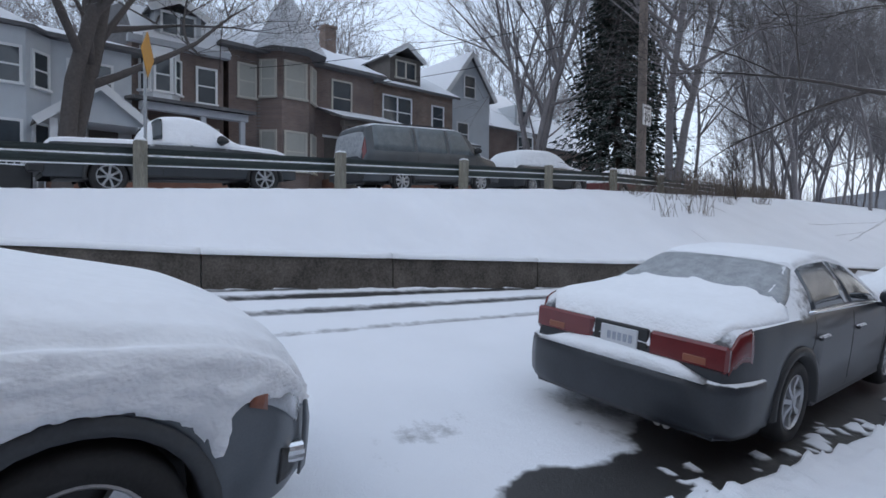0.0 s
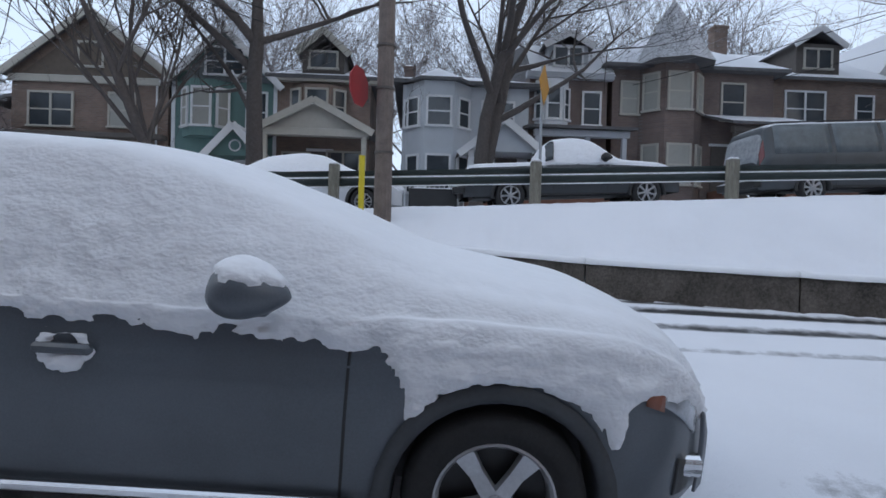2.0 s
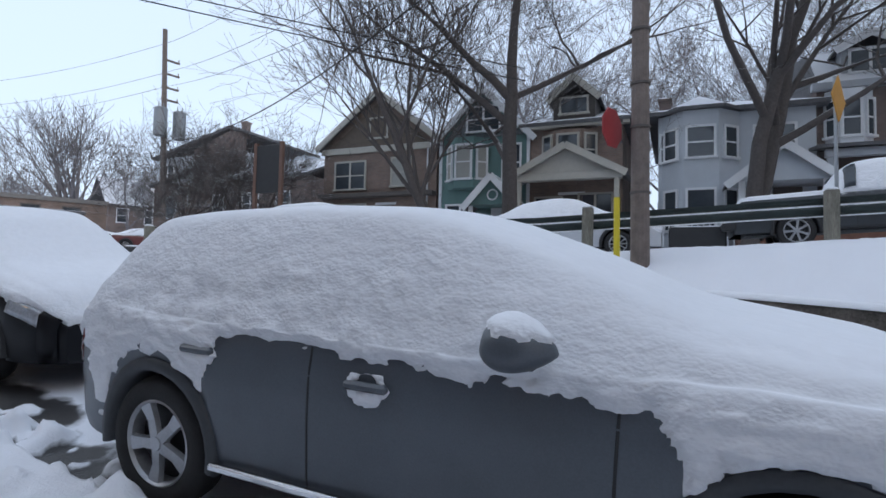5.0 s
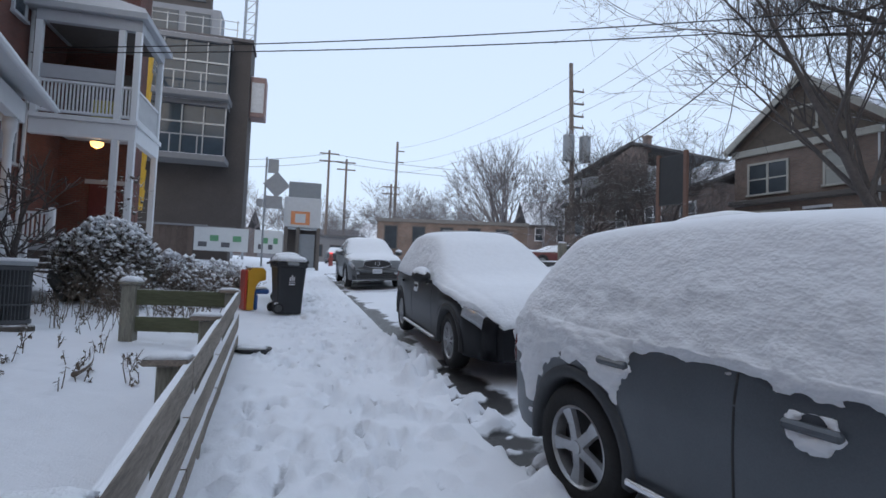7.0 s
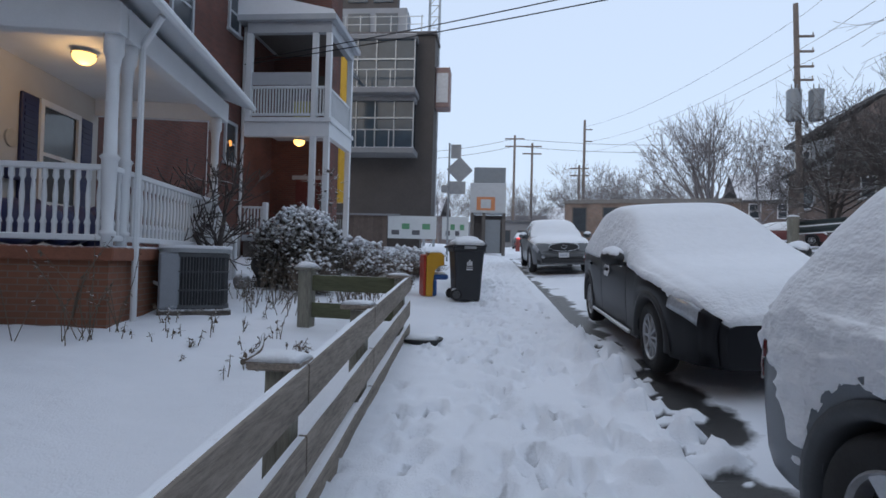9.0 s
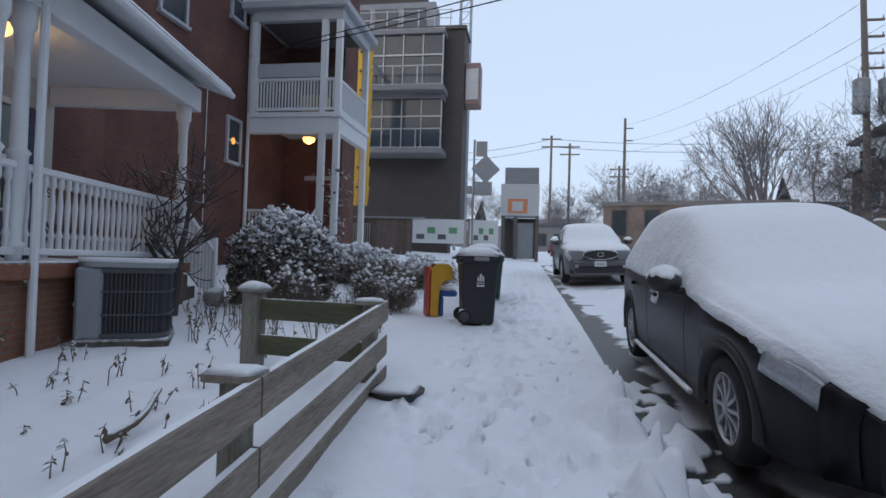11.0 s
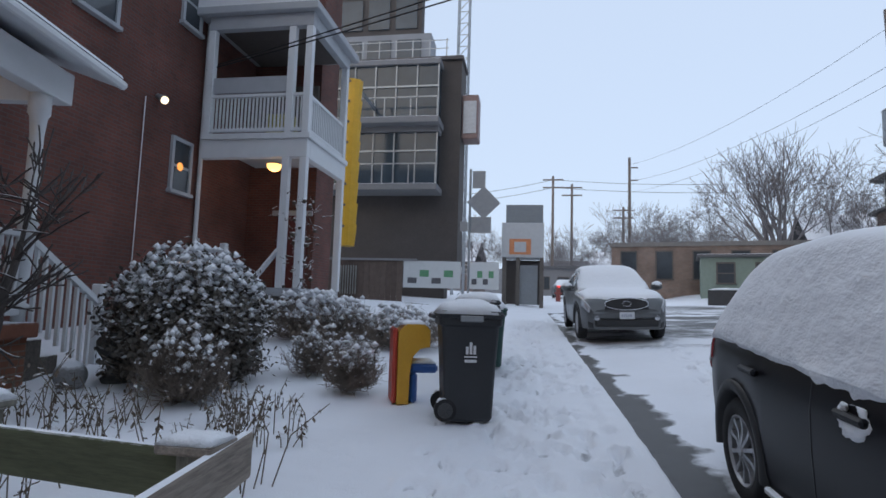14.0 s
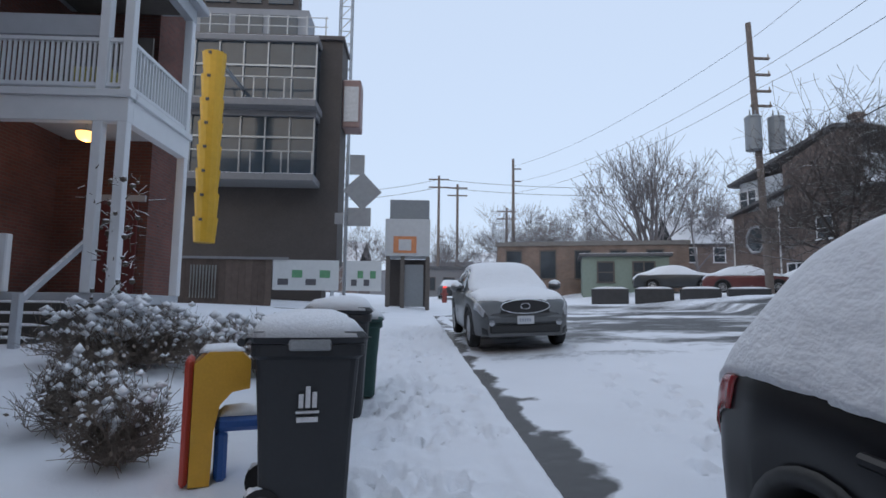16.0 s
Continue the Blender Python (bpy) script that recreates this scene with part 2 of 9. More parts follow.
def snow_pad(x0, x1, y0, y1, z, t=0.05, m=None):
    """A soft cushion of snow on a flat top."""
    bm = bmesh.new()
    nx, ny = 8, 6
    vs = {}
    for i in range(nx + 1):
        for j in range(ny + 1):
            u, v = i / nx, j / ny
            h = (1 - abs(2 * u - 1) ** 6) * (1 - abs(2 * v - 1) ** 6)
            vs[i, j] = bm.verts.new((x0 + u * (x1 - x0), y0 + v * (y1 - y0), z + t * h * (0.85 + 0.3 * noise.noise((u * 3 + x0, v * 3 + y0, z)))))
    for i in range(nx):
        for j in range(ny):
            bm.faces.new((vs[i, j], vs[i + 1, j], vs[i + 1, j + 1], vs[i, j + 1]))
    ring = [vs[i, 0] for i in range(nx + 1)] + [vs[nx, j] for j in range(1, ny + 1)] + [vs[i, ny] for i in range(nx - 1, -1, -1)] + [vs[0, j] for j in range(ny - 1, 0, -1)]
    bm.faces.new(ring[::-1])
    if m is not None:
        bmesh.ops.transform(bm, matrix=m, verts=bm.verts[:])
    return bm


def interp(x, pts):
    """Smooth value at x through (x, value) points."""
    if x <= pts[0][0]:
        return pts[0][1]
    for (a, fa), (b, fb) in zip(pts, pts[1:]):
        if x <= b:
            u = (x - a) / (b - a)
            return fa + (fb - fa) * u
    return pts[-1][1]


def vnoise(x, y, seed=0):
    """Smooth value noise on arrays."""
    xi, yi = np.floor(x).astype(int), np.floor(y).astype(int)
    fx, fy = x - xi, y - yi
    fx, fy = fx * fx * (3 - 2 * fx), fy * fy * (3 - 2 * fy)

    def h(a, b):
        n = (a * 374761393 + b * 668265263 + seed * 974634777) & 0x7FFFFFFF
        n = ((n ^ (n >> 13)) * 1274126177) & 0x7FFFFFFF
        return ((n ^ (n >> 16)) & 0xFFFF) / 65535.0

    return (h(xi, yi) * (1 - fx) + h(xi + 1, yi) * fx) * (1 - fy) + (h(xi, yi + 1) * (1 - fx) + h(xi + 1, yi + 1) * fx) * fy


def fbm(x, y, seed=0, n=4):
    return sum(vnoise(x * 2**i, y * 2**i, seed + i) / 2**i for i in range(n)) / 1.9


# ---- the lie of the land ----
UP_A, UP_N, UP_0 = Vector((0.235, -0.972)), Vector((0.972, 0.235)), Vector((12.0, 0.0))
KERB = ((-60.0, 9.4), (-8.0, 3.2), (-2.0, 2.5), (4.5, 1.72), (12.0, 1.60), (24.0, 1.25), (60.0, 0.4), (140.0, -1.5))


def kerb_x(y):
    return np.interp(y, [p[0] for p in KERB], [p[1] for p in KERB])


def wall_x(y):
    return np.interp(y, [-60, -25, -8, 0, 8, 30], [14.0, 10.6, 9.4, 9.45, 9.75, 11.5])


def road_z(x, y):
    """The lower road: it climbs with y and tilts up away from the near kerb."""
    along = np.interp(y, [-60, 0, 24, 60, 140], [-2.0, 0.0, 1.44, 3.0, 4.0])
    c = np.interp(y, [2, 14], [0.09, 0.03])
    return along + np.clip(x - 2, 0, 12) * c


def upper_z(x, y):
    s = (x - 12.0) * 0.235 + y * -0.972
    return np.interp(s, [-60, -30, -14, -5, 12, 30, 60], [3.4, 2.25, 2.0, 2.06, 3.0, 3.5, 3.7])


def rail_d(x, y):
    return (x - 12.0) * 0.972 + y * 0.235


def land_z(x, y):
    x, y = np.asarray(x, float), np.asarray(y, float)
    r, u, d = road_z(x, y), upper_z(x, y), rail_d(x, y)
    wx = wall_x(y)
    merge = np.clip((y - 12) / 14, 0, 1)
    top = road_z(wx, y) + 0.50 * (1 - merge)
    span = np.maximum(12.0 - y * 0.242 - 0.35 - wx - 0.3, 0.3)
    k = np.clip((x - wx - 0.28) / span, 0, 1)
    bank = top + (u - top) * (k * 0.35 + 0.65 * k * k * (3 - 2 * k))
    z = np.where(x > wx + 0.14, bank, r)
    z = np.where(d > 9.5, u + np.clip((d - 9.5) / 3, 0, 1) * 0.45, z)
    walkz = np.interp(y, [-60, 0, 24, 60, 140], [-2.0, 0.0, 1.44, 3.0, 4.0])
    near = x < kerb_x(y)
    return np.where(near, walkz + np.clip((-1.2 - x) / 6, 0, 1) * 0.25, z - np.clip(1 - (x - kerb_x(y)) / 2.2, 0, 1) * 0.10 - 0.02)


def lz(x, y):
    return float(land_z(x, y))

# ---- ground: one sheet, fine near the walk, coarse to the horizon ----
def ground_material():
    """Snow over dark wet asphalt, bare where the attribute 'bare' says the snow has melted or been driven off."""
    m = bpy.data.materials.new("trodden_snow")
    m.use_nodes = True
    N, L = m.node_tree.nodes, m.node_tree.links
    b = N["Principled BSDF"]
    at = N.new("ShaderNodeAttribute")
    at.attribute_name = "bare"
    geo = N.new("ShaderNodeTexCoord")
    n1 = N.new("ShaderNodeTexNoise")
    n1.inputs["Scale"].default_value, n1.inputs["Detail"].default_value, n1.inputs["Roughness"].default_value = 4.0, 8, 0.75
    n2 = N.new("ShaderNodeTexNoise")
    n2.inputs["Scale"].default_value, n2.inputs["Detail"].default_value = 70.0, 5
    L.new(geo.outputs["Object"], n1.inputs["Vector"])
    L.new(geo.outputs["Object"], n2.inputs["Vector"])
    a = N.new("ShaderNodeMath")
    a.operation = "MULTIPLY_ADD"
    a.inputs[1].default_value = 0.9
    L.new(n1.outputs["Fac"], a.inputs[0])
    s = N.new("ShaderNodeMath")
    s.operation = "ADD"
    s.inputs[1].default_value = -0.45
    L.new(at.outputs["Fac"], s.inputs[0])
    L.new(s.outputs[0], a.inputs[2])
    r = N.new("ShaderNodeMapRange")
    r.inputs["From Min"].default_value, r.inputs["From Max"].default_value = 0.34, 0.74
    L.new(a.outputs[0], r.inputs["Value"])
    mix = N.new("ShaderNodeMix")
    mix.data_type = "RGBA"
    L.new(r.outputs[0], mix.inputs["Factor"])
    mix.inputs["A"].default_value, mix.inputs["B"].default_value = (0.80, 0.82, 0.865, 1), (0.034, 0.033, 0.034, 1)
    big = N.new("ShaderNodeTexNoise")
    big.inputs["Scale"].default_value, big.inputs["Detail"].default_value = 0.8, 6
    L.new(geo.outputs["Object"], big.inputs["Vector"])
    br = N.new("ShaderNodeMapRange")
    br.inputs["To Min"].default_value, br.inputs["To Max"].default_value = 0.92, 1.05
    L.new(big.outputs["Fac"], br.inputs["Value"])
    sc = N.new("ShaderNodeVectorMath")
    sc.operation = "SCALE"
    L.new(mix.outputs["Result"], sc.inputs[0])
    L.new(br.outputs[0], sc.inputs["Scale"])
    L.new(sc.outputs[0], b.inputs["Base Color"])
    rr = N.new("ShaderNodeMapRange")
    rr.inputs["To Min"].default_value, rr.inputs["To Max"].default_value = 0.85, 0.45
    L.new(r.outputs[0], rr.inputs["Value"])
    L.new(rr.outputs[0], b.inputs["Roughness"])
    bp = N.new("ShaderNodeBump")
    bp.inputs["Strength"].default_value, bp.inputs["Distance"].default_value = 0.6, 0.03
    bs = N.new("ShaderNodeMath")
    bs.operation = "MULTIPLY_ADD"
    bs.inputs[1].default_value = 0.35
    L.new(n2.outputs["Fac"], bs.inputs[0])
    L.new(n1.outputs["Fac"], bs.inputs[2])
    L.new(bs.outputs[0], bp.inputs["Height"])
    L.new(bp.outputs[0], b.inputs["Normal"])
    return m


GROUND = ground_material()


def prints(x, y, z, cx, cy, ang, l=0.29, w=0.11, deep=0.035, b=None):
    """Press one boot print into the sheet."""
    c, s = math.cos(ang), math.sin(ang)
    near = (np.abs(x - cx) < 0.3) & (np.abs(y - cy) < 0.3)
    if not near.any():
        return
    dx, dy = x[near] - cx, y[near] - cy
    u, v = (c * dx + s * dy) / (l / 2), (-s * dx + c * dy) / (w / 2)
    q = u * u + v * v
    if b is not None:
        b[near] = np.maximum(b[near], 0.5 * np.exp(-q * q))
    z[near] -= deep * np.exp(-q * q) - 0.4 * deep * np.exp(-((np.sqrt(q) - 1.35) ** 2) / 0.06)


def gutter(u, y):
    """How bare the strip beside the near kerb is."""
    width = np.interp(y, [-12, -3, 0, 3.5, 6, 11, 14, 24, 30], [1.3, 1.0, 0.5, 0.5, 0.65, 0.68, 0.48, 0.42, 0.42])
    e = width + 0.8 * (fbm(u * 1.7, y * 1.3, 5) - 0.5) + 0.35 * (fbm(u * 5, y * 5, 6) - 0.5)
    return np.clip((e - u) / 0.28, 0, 1) * (u > 0)


def sheet(name, us, ys, label, kind="structure", bare=None, use_kerb=True):
    U, Y = np.meshgrid(us, ys)
    X = U + kerb_x(Y) if use_kerb else U
    Z = land_z(X, Y)
    u = X - kerb_x(Y)
    nearroad = (u > 0) & (X < wall_x(Y) - 0.1)
    lump = (fbm(X * 2.2, Y * 2.2, 3) - 0.5) * 0.05 + (fbm(X * 9, Y * 9, 11) - 0.5) * 0.022
    on_walk = (u < 0) & (u > -2.2)
    Z = Z + lump * np.where(nearroad, 0.25, np.where(on_walk, 0.8, 1.0))
    Z += np.where((u < -0.0) & (u > -0.3), 0.03 * (fbm(X * 3, Y * 3, 21) + 0.2), 0)
    B = np.zeros_like(X)
    g = gutter(u, Y)
    B = np.maximum(B, g)
    for rx, rw, amt in ((3.4, 0.10, 0.55), (4.3, 0.16, 0.62), (5.4, 0.24, 0.84), (6.35, 0.26, 1.05), (6.95, 0.22, 0.9)):
        line = rx + 0.06 * np.sin(Y * 0.5 + rx) + kerb_x(Y) * 0.15 - 0.3
        k = np.exp(-(((u - line + 0.0) / rw) ** 2)) * (X < wall_x(Y))
        side = np.interp(Y, [-30, -12, 8, 16], [0.6, 1, 1, 0.45])
        if rx < 4:
            k, side = k * 0, side
        B = np.maximum(B, k * amt * side * (0.75 + 0.5 * (fbm(X * 1.0, Y * 0.5, 31) - 0.3)))
        Z -= 0.03 * k * side
    far = np.clip((Y - 17) / 3, 0, 1) * (u > 0.5) * (X < wall_x(Y) + 8) * np.clip((40 - Y) / 8, 0, 1)
    B = np.maximum(B, far * np.clip(fbm(X * 0.5, Y * 1.2, 41) * 1.7 - 0.25, 0, 0.95))
    under = np.exp(-(((X - 3.7) / 1.1) ** 4) - (((Y + 4.6) / 2.3) ** 4)) * (0.55 + 0.9 * np.clip(fbm(X * 2.5, Y * 2.5, 61) - 0.25, 0, 1))
    B = np.maximum(B, under * 0.8 * (u > 0))
    slush = np.clip((fbm(X * 1.3, Y * 1.3, 55) - 0.5) * 4, 0, 1) * np.exp(-(((X - 3.0) / 1.6) ** 2) - (((Y + 1.6) / 1.7) ** 2)) * (u > 0)
    B = np.maximum(B, slush * 0.75)
    if 40 < len(us) < 200 and len(ys) > 500 and us[0] > -5:
        rng = random.Random(4)
        for i in range(760):
            y = rng.uniform(1.5, 24)
            x = rng.gauss(0.6, 0.46)
            if -0.35 < x < 1.4:
                prints(X, Y, Z, x, y, math.pi / 2 + rng.gauss(0, 0.25), l=rng.uniform(0.22, 0.31), w=rng.uniform(0.08, 0.12), deep=rng.uniform(0.03, 0.085), b=B if i % 3 == 0 else None)
        for i in range(20):
            prints(X, Y, Z, 3.0 + 0.16 * i * 0.6 + 0.12 * (i % 2), 12.5 + 0.42 * i, math.pi / 2 - 0.3, deep=0.085, b=B)
            prints(X, Y, Z, 2.7 + 0.05 * i + 0.2 * (i % 2), 11.8 + 0.5 * i, math.pi / 2, deep=0.085, b=B)
        for off in (0.62, 0.86):
            k = np.exp(-(((X - off + 0.1 - 0.02 * np.sin(Y)) / 0.035) ** 2)) * (Y > 9) * (Y < 22)
            Z -= 0.02 * k
        for i in range(430):
            cy = rng.uniform(-9, 9.5)
            cx = float(kerb_x(cy)) + rng.gauss(0.0, 0.2)
            rr = rng.uniform(0.02, 0.12) ** 1.3 * 1.6 * (1.4 if 2 < cy < 9 else 0.8)
            near = (np.abs(X - cx) < rr) & (np.abs(Y - cy) < rr)
            q = np.clip(1 - ((X[near] - cx) ** 2 + (Y[near] - cy) ** 2) / rr**2, 0, 1)
            Z[near] += 0.75 * rr * np.sqrt(q)
            B[near] *= 1 - np.clip(q * 4, 0, 1)
    ny, nx = X.shape
    idx = np.arange(nx * ny).reshape(ny, nx)
    quads = np.stack([idx[:-1, :-1], idx[:-1, 1:], idx[1:, 1:], idx[1:, :-1]], -1).reshape(-1, 4)
    me = bpy.data.meshes.new(name)
    me.from_pydata(np.stack([X, Y, Z], -1).reshape(-1, 3).tolist(), [], quads.tolist())
    me.attributes.new("bare", "FLOAT", "POINT").data.foreach_set("value", B.ravel().astype(np.float32))
    me.materials.append(GROUND)
    me.shade_smooth()
    return tagged(new(name, me), label, kind=kind)


Y_NEAR = np.concatenate([np.arange(-14, -8, 0.12), np.arange(-8, 16, 0.055), np.arange(16, 30.01, 0.1)])
sheet("pavement", np.concatenate([np.arange(-2.3, -0.02, 0.05), [-0.03, 0.0]]), Y_NEAR, "snow-covered pavement trodden with boot prints beside the kerb")
sheet("road", np.concatenate([[0.0, 0.03], np.arange(0.08, 4.0, 0.055), np.arange(4.0, 8.0, 0.09), np.arange(8.0, 30, 0.5)]), Y_NEAR, "slushy tilted street with dark wheel ruts and a bare wet gutter")
sheet("ground", np.concatenate([np.arange(-60, -14, 2.0), np.arange(-14, -8, 0.3), np.arange(-8, -2.25, 0.08), [-2.3]]), Y_NEAR, "snow-covered front gardens beside the pavement")
sheet("ground_far", np.concatenate([np.arange(-300, -60, 30.0), np.arange(-60, 60, 1.5), np.arange(60, 400, 20.0)]), np.concatenate([np.arange(30, 90, 1.5), np.arange(90, 600, 25.0)]), "snowy ground running away up the street")
sheet("ground_behind", np.concatenate([np.arange(-300, -20, 20.0), np.arange(-20, 40, 0.6), np.arange(40, 400, 20.0)]), np.concatenate([np.arange(-400, -60, 20.0), np.arange(-60, -14, 0.8), [-14.0]]), "snowy ground and roadside woodland floor", )
sheet("ground_side", np.concatenate([np.arange(30, 60, 3.0), np.arange(60, 420, 20.0)]), np.concatenate([np.arange(-14, 30, 1.0), [30.0]]), "snowy hillside behind the houses")
sheet("ground_yards", np.concatenate([np.arange(-300, -59, 20.0), [-60.0]]), np.arange(-14, 30.1, 4.0), "snowy ground behind the near houses")


# ---- retaining wall along the far side of the road ----
wall = thing("wall_concrete", pose(0, 0, 0), "low stained concrete retaining wall capped with snow", "wall", kind="structure")
ys = [-42, -36, -30, -25, -20.5, -16.5, -12.8, -9.3, -6.2, -3.1, 0.0, 3.1, 6.2, 9.3, 12.4, 15.5, 18.6]
for y0, y1 in zip(ys, ys[1:]):
    bm = bmesh.new()
    n = 6
    rows = []
    for i in range(n + 1):
        y = y0 + 0.012 + (y1 - y0 - 0.024) * i / n
        x = float(wall_x(y))
        zr = float(road_z(x, y))
        h = 0.50 * (1 - min(max((y - 12) / 14, 0), 1)) * (1.0 if y > -14 else max(0.35, 1 + (y + 14) / 30))
        w = 0.02 * noise.noise((x, y * 2, 1))
        rows.append([bm.verts.new(p) for p in ((x - 0.02 + w, y, zr - 0.4), (x + w, y, zr + h - 0.02), (x + 0.02, y, zr + h + w), (x + 0.25, y, zr + h + 0.01), (x + 0.27, y, zr - 0.4))])
    for a, b in zip(rows, rows[1:]):
        for j in range(4):
            bm.faces.new((a[j], b[j], b[j + 1], a[j + 1]))
    bm.faces.new(rows[0])
    bm.faces.new(rows[-1][::-1])
    bmesh.ops.recalc_face_normals(bm, faces=bm.faces[:])
    part("wall_panel", bm, CONCRETE, wall)
    bm = bmesh.new()
    rows = []
    for i in range(13):
        y = y0 + 0.0 + (y1 - y0) * i / 12
        x = float(wall_x(y))
        h = 0.50 * (1 - min(max((y - 12) / 14, 0), 1)) * (1.0 if y > -14 else max(0.35, 1 + (y + 14) / 30))
        zt = float(road_z(x, y)) + h
        k = 0.03 * noise.noise((x * 2, y * 3, 5))
        rows.append([bm.verts.new(p) for p in ((x - 0.035 + k, y, zt - 0.015 + k * 0.4), (x - 0.03 + k, y, zt + 0.04 + k), (x + 0.1, y, zt + 0.075 + k), (x + 0.32, y, zt + 0.08), (x + 0.34, y, zt - 0.1))])
    for a, b in zip(rows, rows[1:]):
        for j in range(4):
            bm.faces.new((a[j], a[j + 1], b[j + 1], b[j]))
    bm.faces.new(rows[0][::-1])
    bm.faces.new(rows[-1])
    bmesh.ops.recalc_face_normals(bm, faces=bm.faces[:])
    part("snow_cap", bm, SNOW, wall, "fresh snow along the wall top", smooth=True)


def up_at(s, d):
    p = UP_0 + UP_A * s + UP_N * d
    return p.x, p.y


def up_m(s, d, dz=0.0, turn=0.0, z=None):
    """A pose in the upper road's frame: local x along the road, local y away from the valley."""
    x, y = up_at(s, d)
    return pose(x, y, (lz(x, y) if z is None else z) + dz, 0, 0, math.degrees(math.atan2(UP_A.y, UP_A.x)) + turn)


# ---- guard rail along the upper road ----
rail = thing("guard_rail", pose(0, 0, 0), "dark green steel guard rail on grey timber posts, dusted with snow", "guard rail")


def rail_xy(s):
    bend = max(0.0, s - 12.0) ** 2 * 0.006
    return up_at(s, bend)


def rail_top(s):
    return 3.17 + 0.046 * min(s, 14) + 0.022 * max(0.0, s - 14) if s > -6 else 3.17 - 0.276 + (s + 6) * 0.01


post_s = [-17.0, -13.0, -9.0, -4.95, -0.90, 3.2, 7.0, 10.6, 14.2, 17.8, 21.4, 25.0, 28.6, 32.2, 35.8, 39.4, 43.0]
for s in post_s:
    x, y = rail_xy(s)
    z = lz(x, y)
    top = rail_top(s)
    bm = box(-0.10, 0.10, -0.10, 0.10, min(z, top - 0.95) - 0.25 - top, 0.0, 0.012)
    ob = part("post", bm, POST_WOOD, rail)
    ob.matrix_basis = pose(x, y, top, random.uniform(-1, 1), random.uniform(-1, 1), -76 + random.uniform(-4, 4))
    ob = part("snow_cap", snow_pad(-0.1, 0.1, -0.1, 0.1, 0.0, 0.05), SNOW, rail, smooth=True)
    ob.matrix_basis = pose(x, y, top - 0.002, 0, 0, -76)
prof = [(0.0, -0.02), (0.06, -0.05), (0.085, -0.09), (0.06, -0.13), (0.0, -0.17), (0.0, -0.20), (0.06, -0.24), (0.085, -0.28), (0.06, -0.32), (0.0, -0.35)]
for s0, s1 in zip(post_s, post_s[1:]):
    bm = bmesh.new()
    rows = []
    for i in range(5):
        s = s0 + (s1 - s0) * i / 4
        (x, y), (xa, ya) = rail_xy(s), rail_xy(s + 0.1)
        t = Vector((xa - x, ya - y)).normalized()
        nrm = Vector((t.y, -t.x))
        if nrm.x > 0:
            nrm = -nrm
        z = rail_top(s) - 0.10
        rows.append([bm.verts.new((x - nrm.x * (0.11 + o), y - nrm.y * (0.11 + o), z + dz)) for o, dz in prof] + [bm.verts.new((x - nrm.x * (0.105 + o - 0.008), y - nrm.y * (0.105 + o - 0.008), z + dz)) for o, dz in prof[::-1]])
    m = len(rows[0])
    for a, b in zip(rows, rows[1:]):
        for j in range(m):
            bm.faces.new((a[j], b[j], b[(j + 1) % m], a[(j + 1) % m]))
    bm.faces.new(rows[0])
    bm.faces.new(rows[-1][::-1])
    bmesh.ops.recalc_face_normals(bm, faces=bm.faces[:])
    part("rail_beam", bm, STEEL_GREEN, rail)


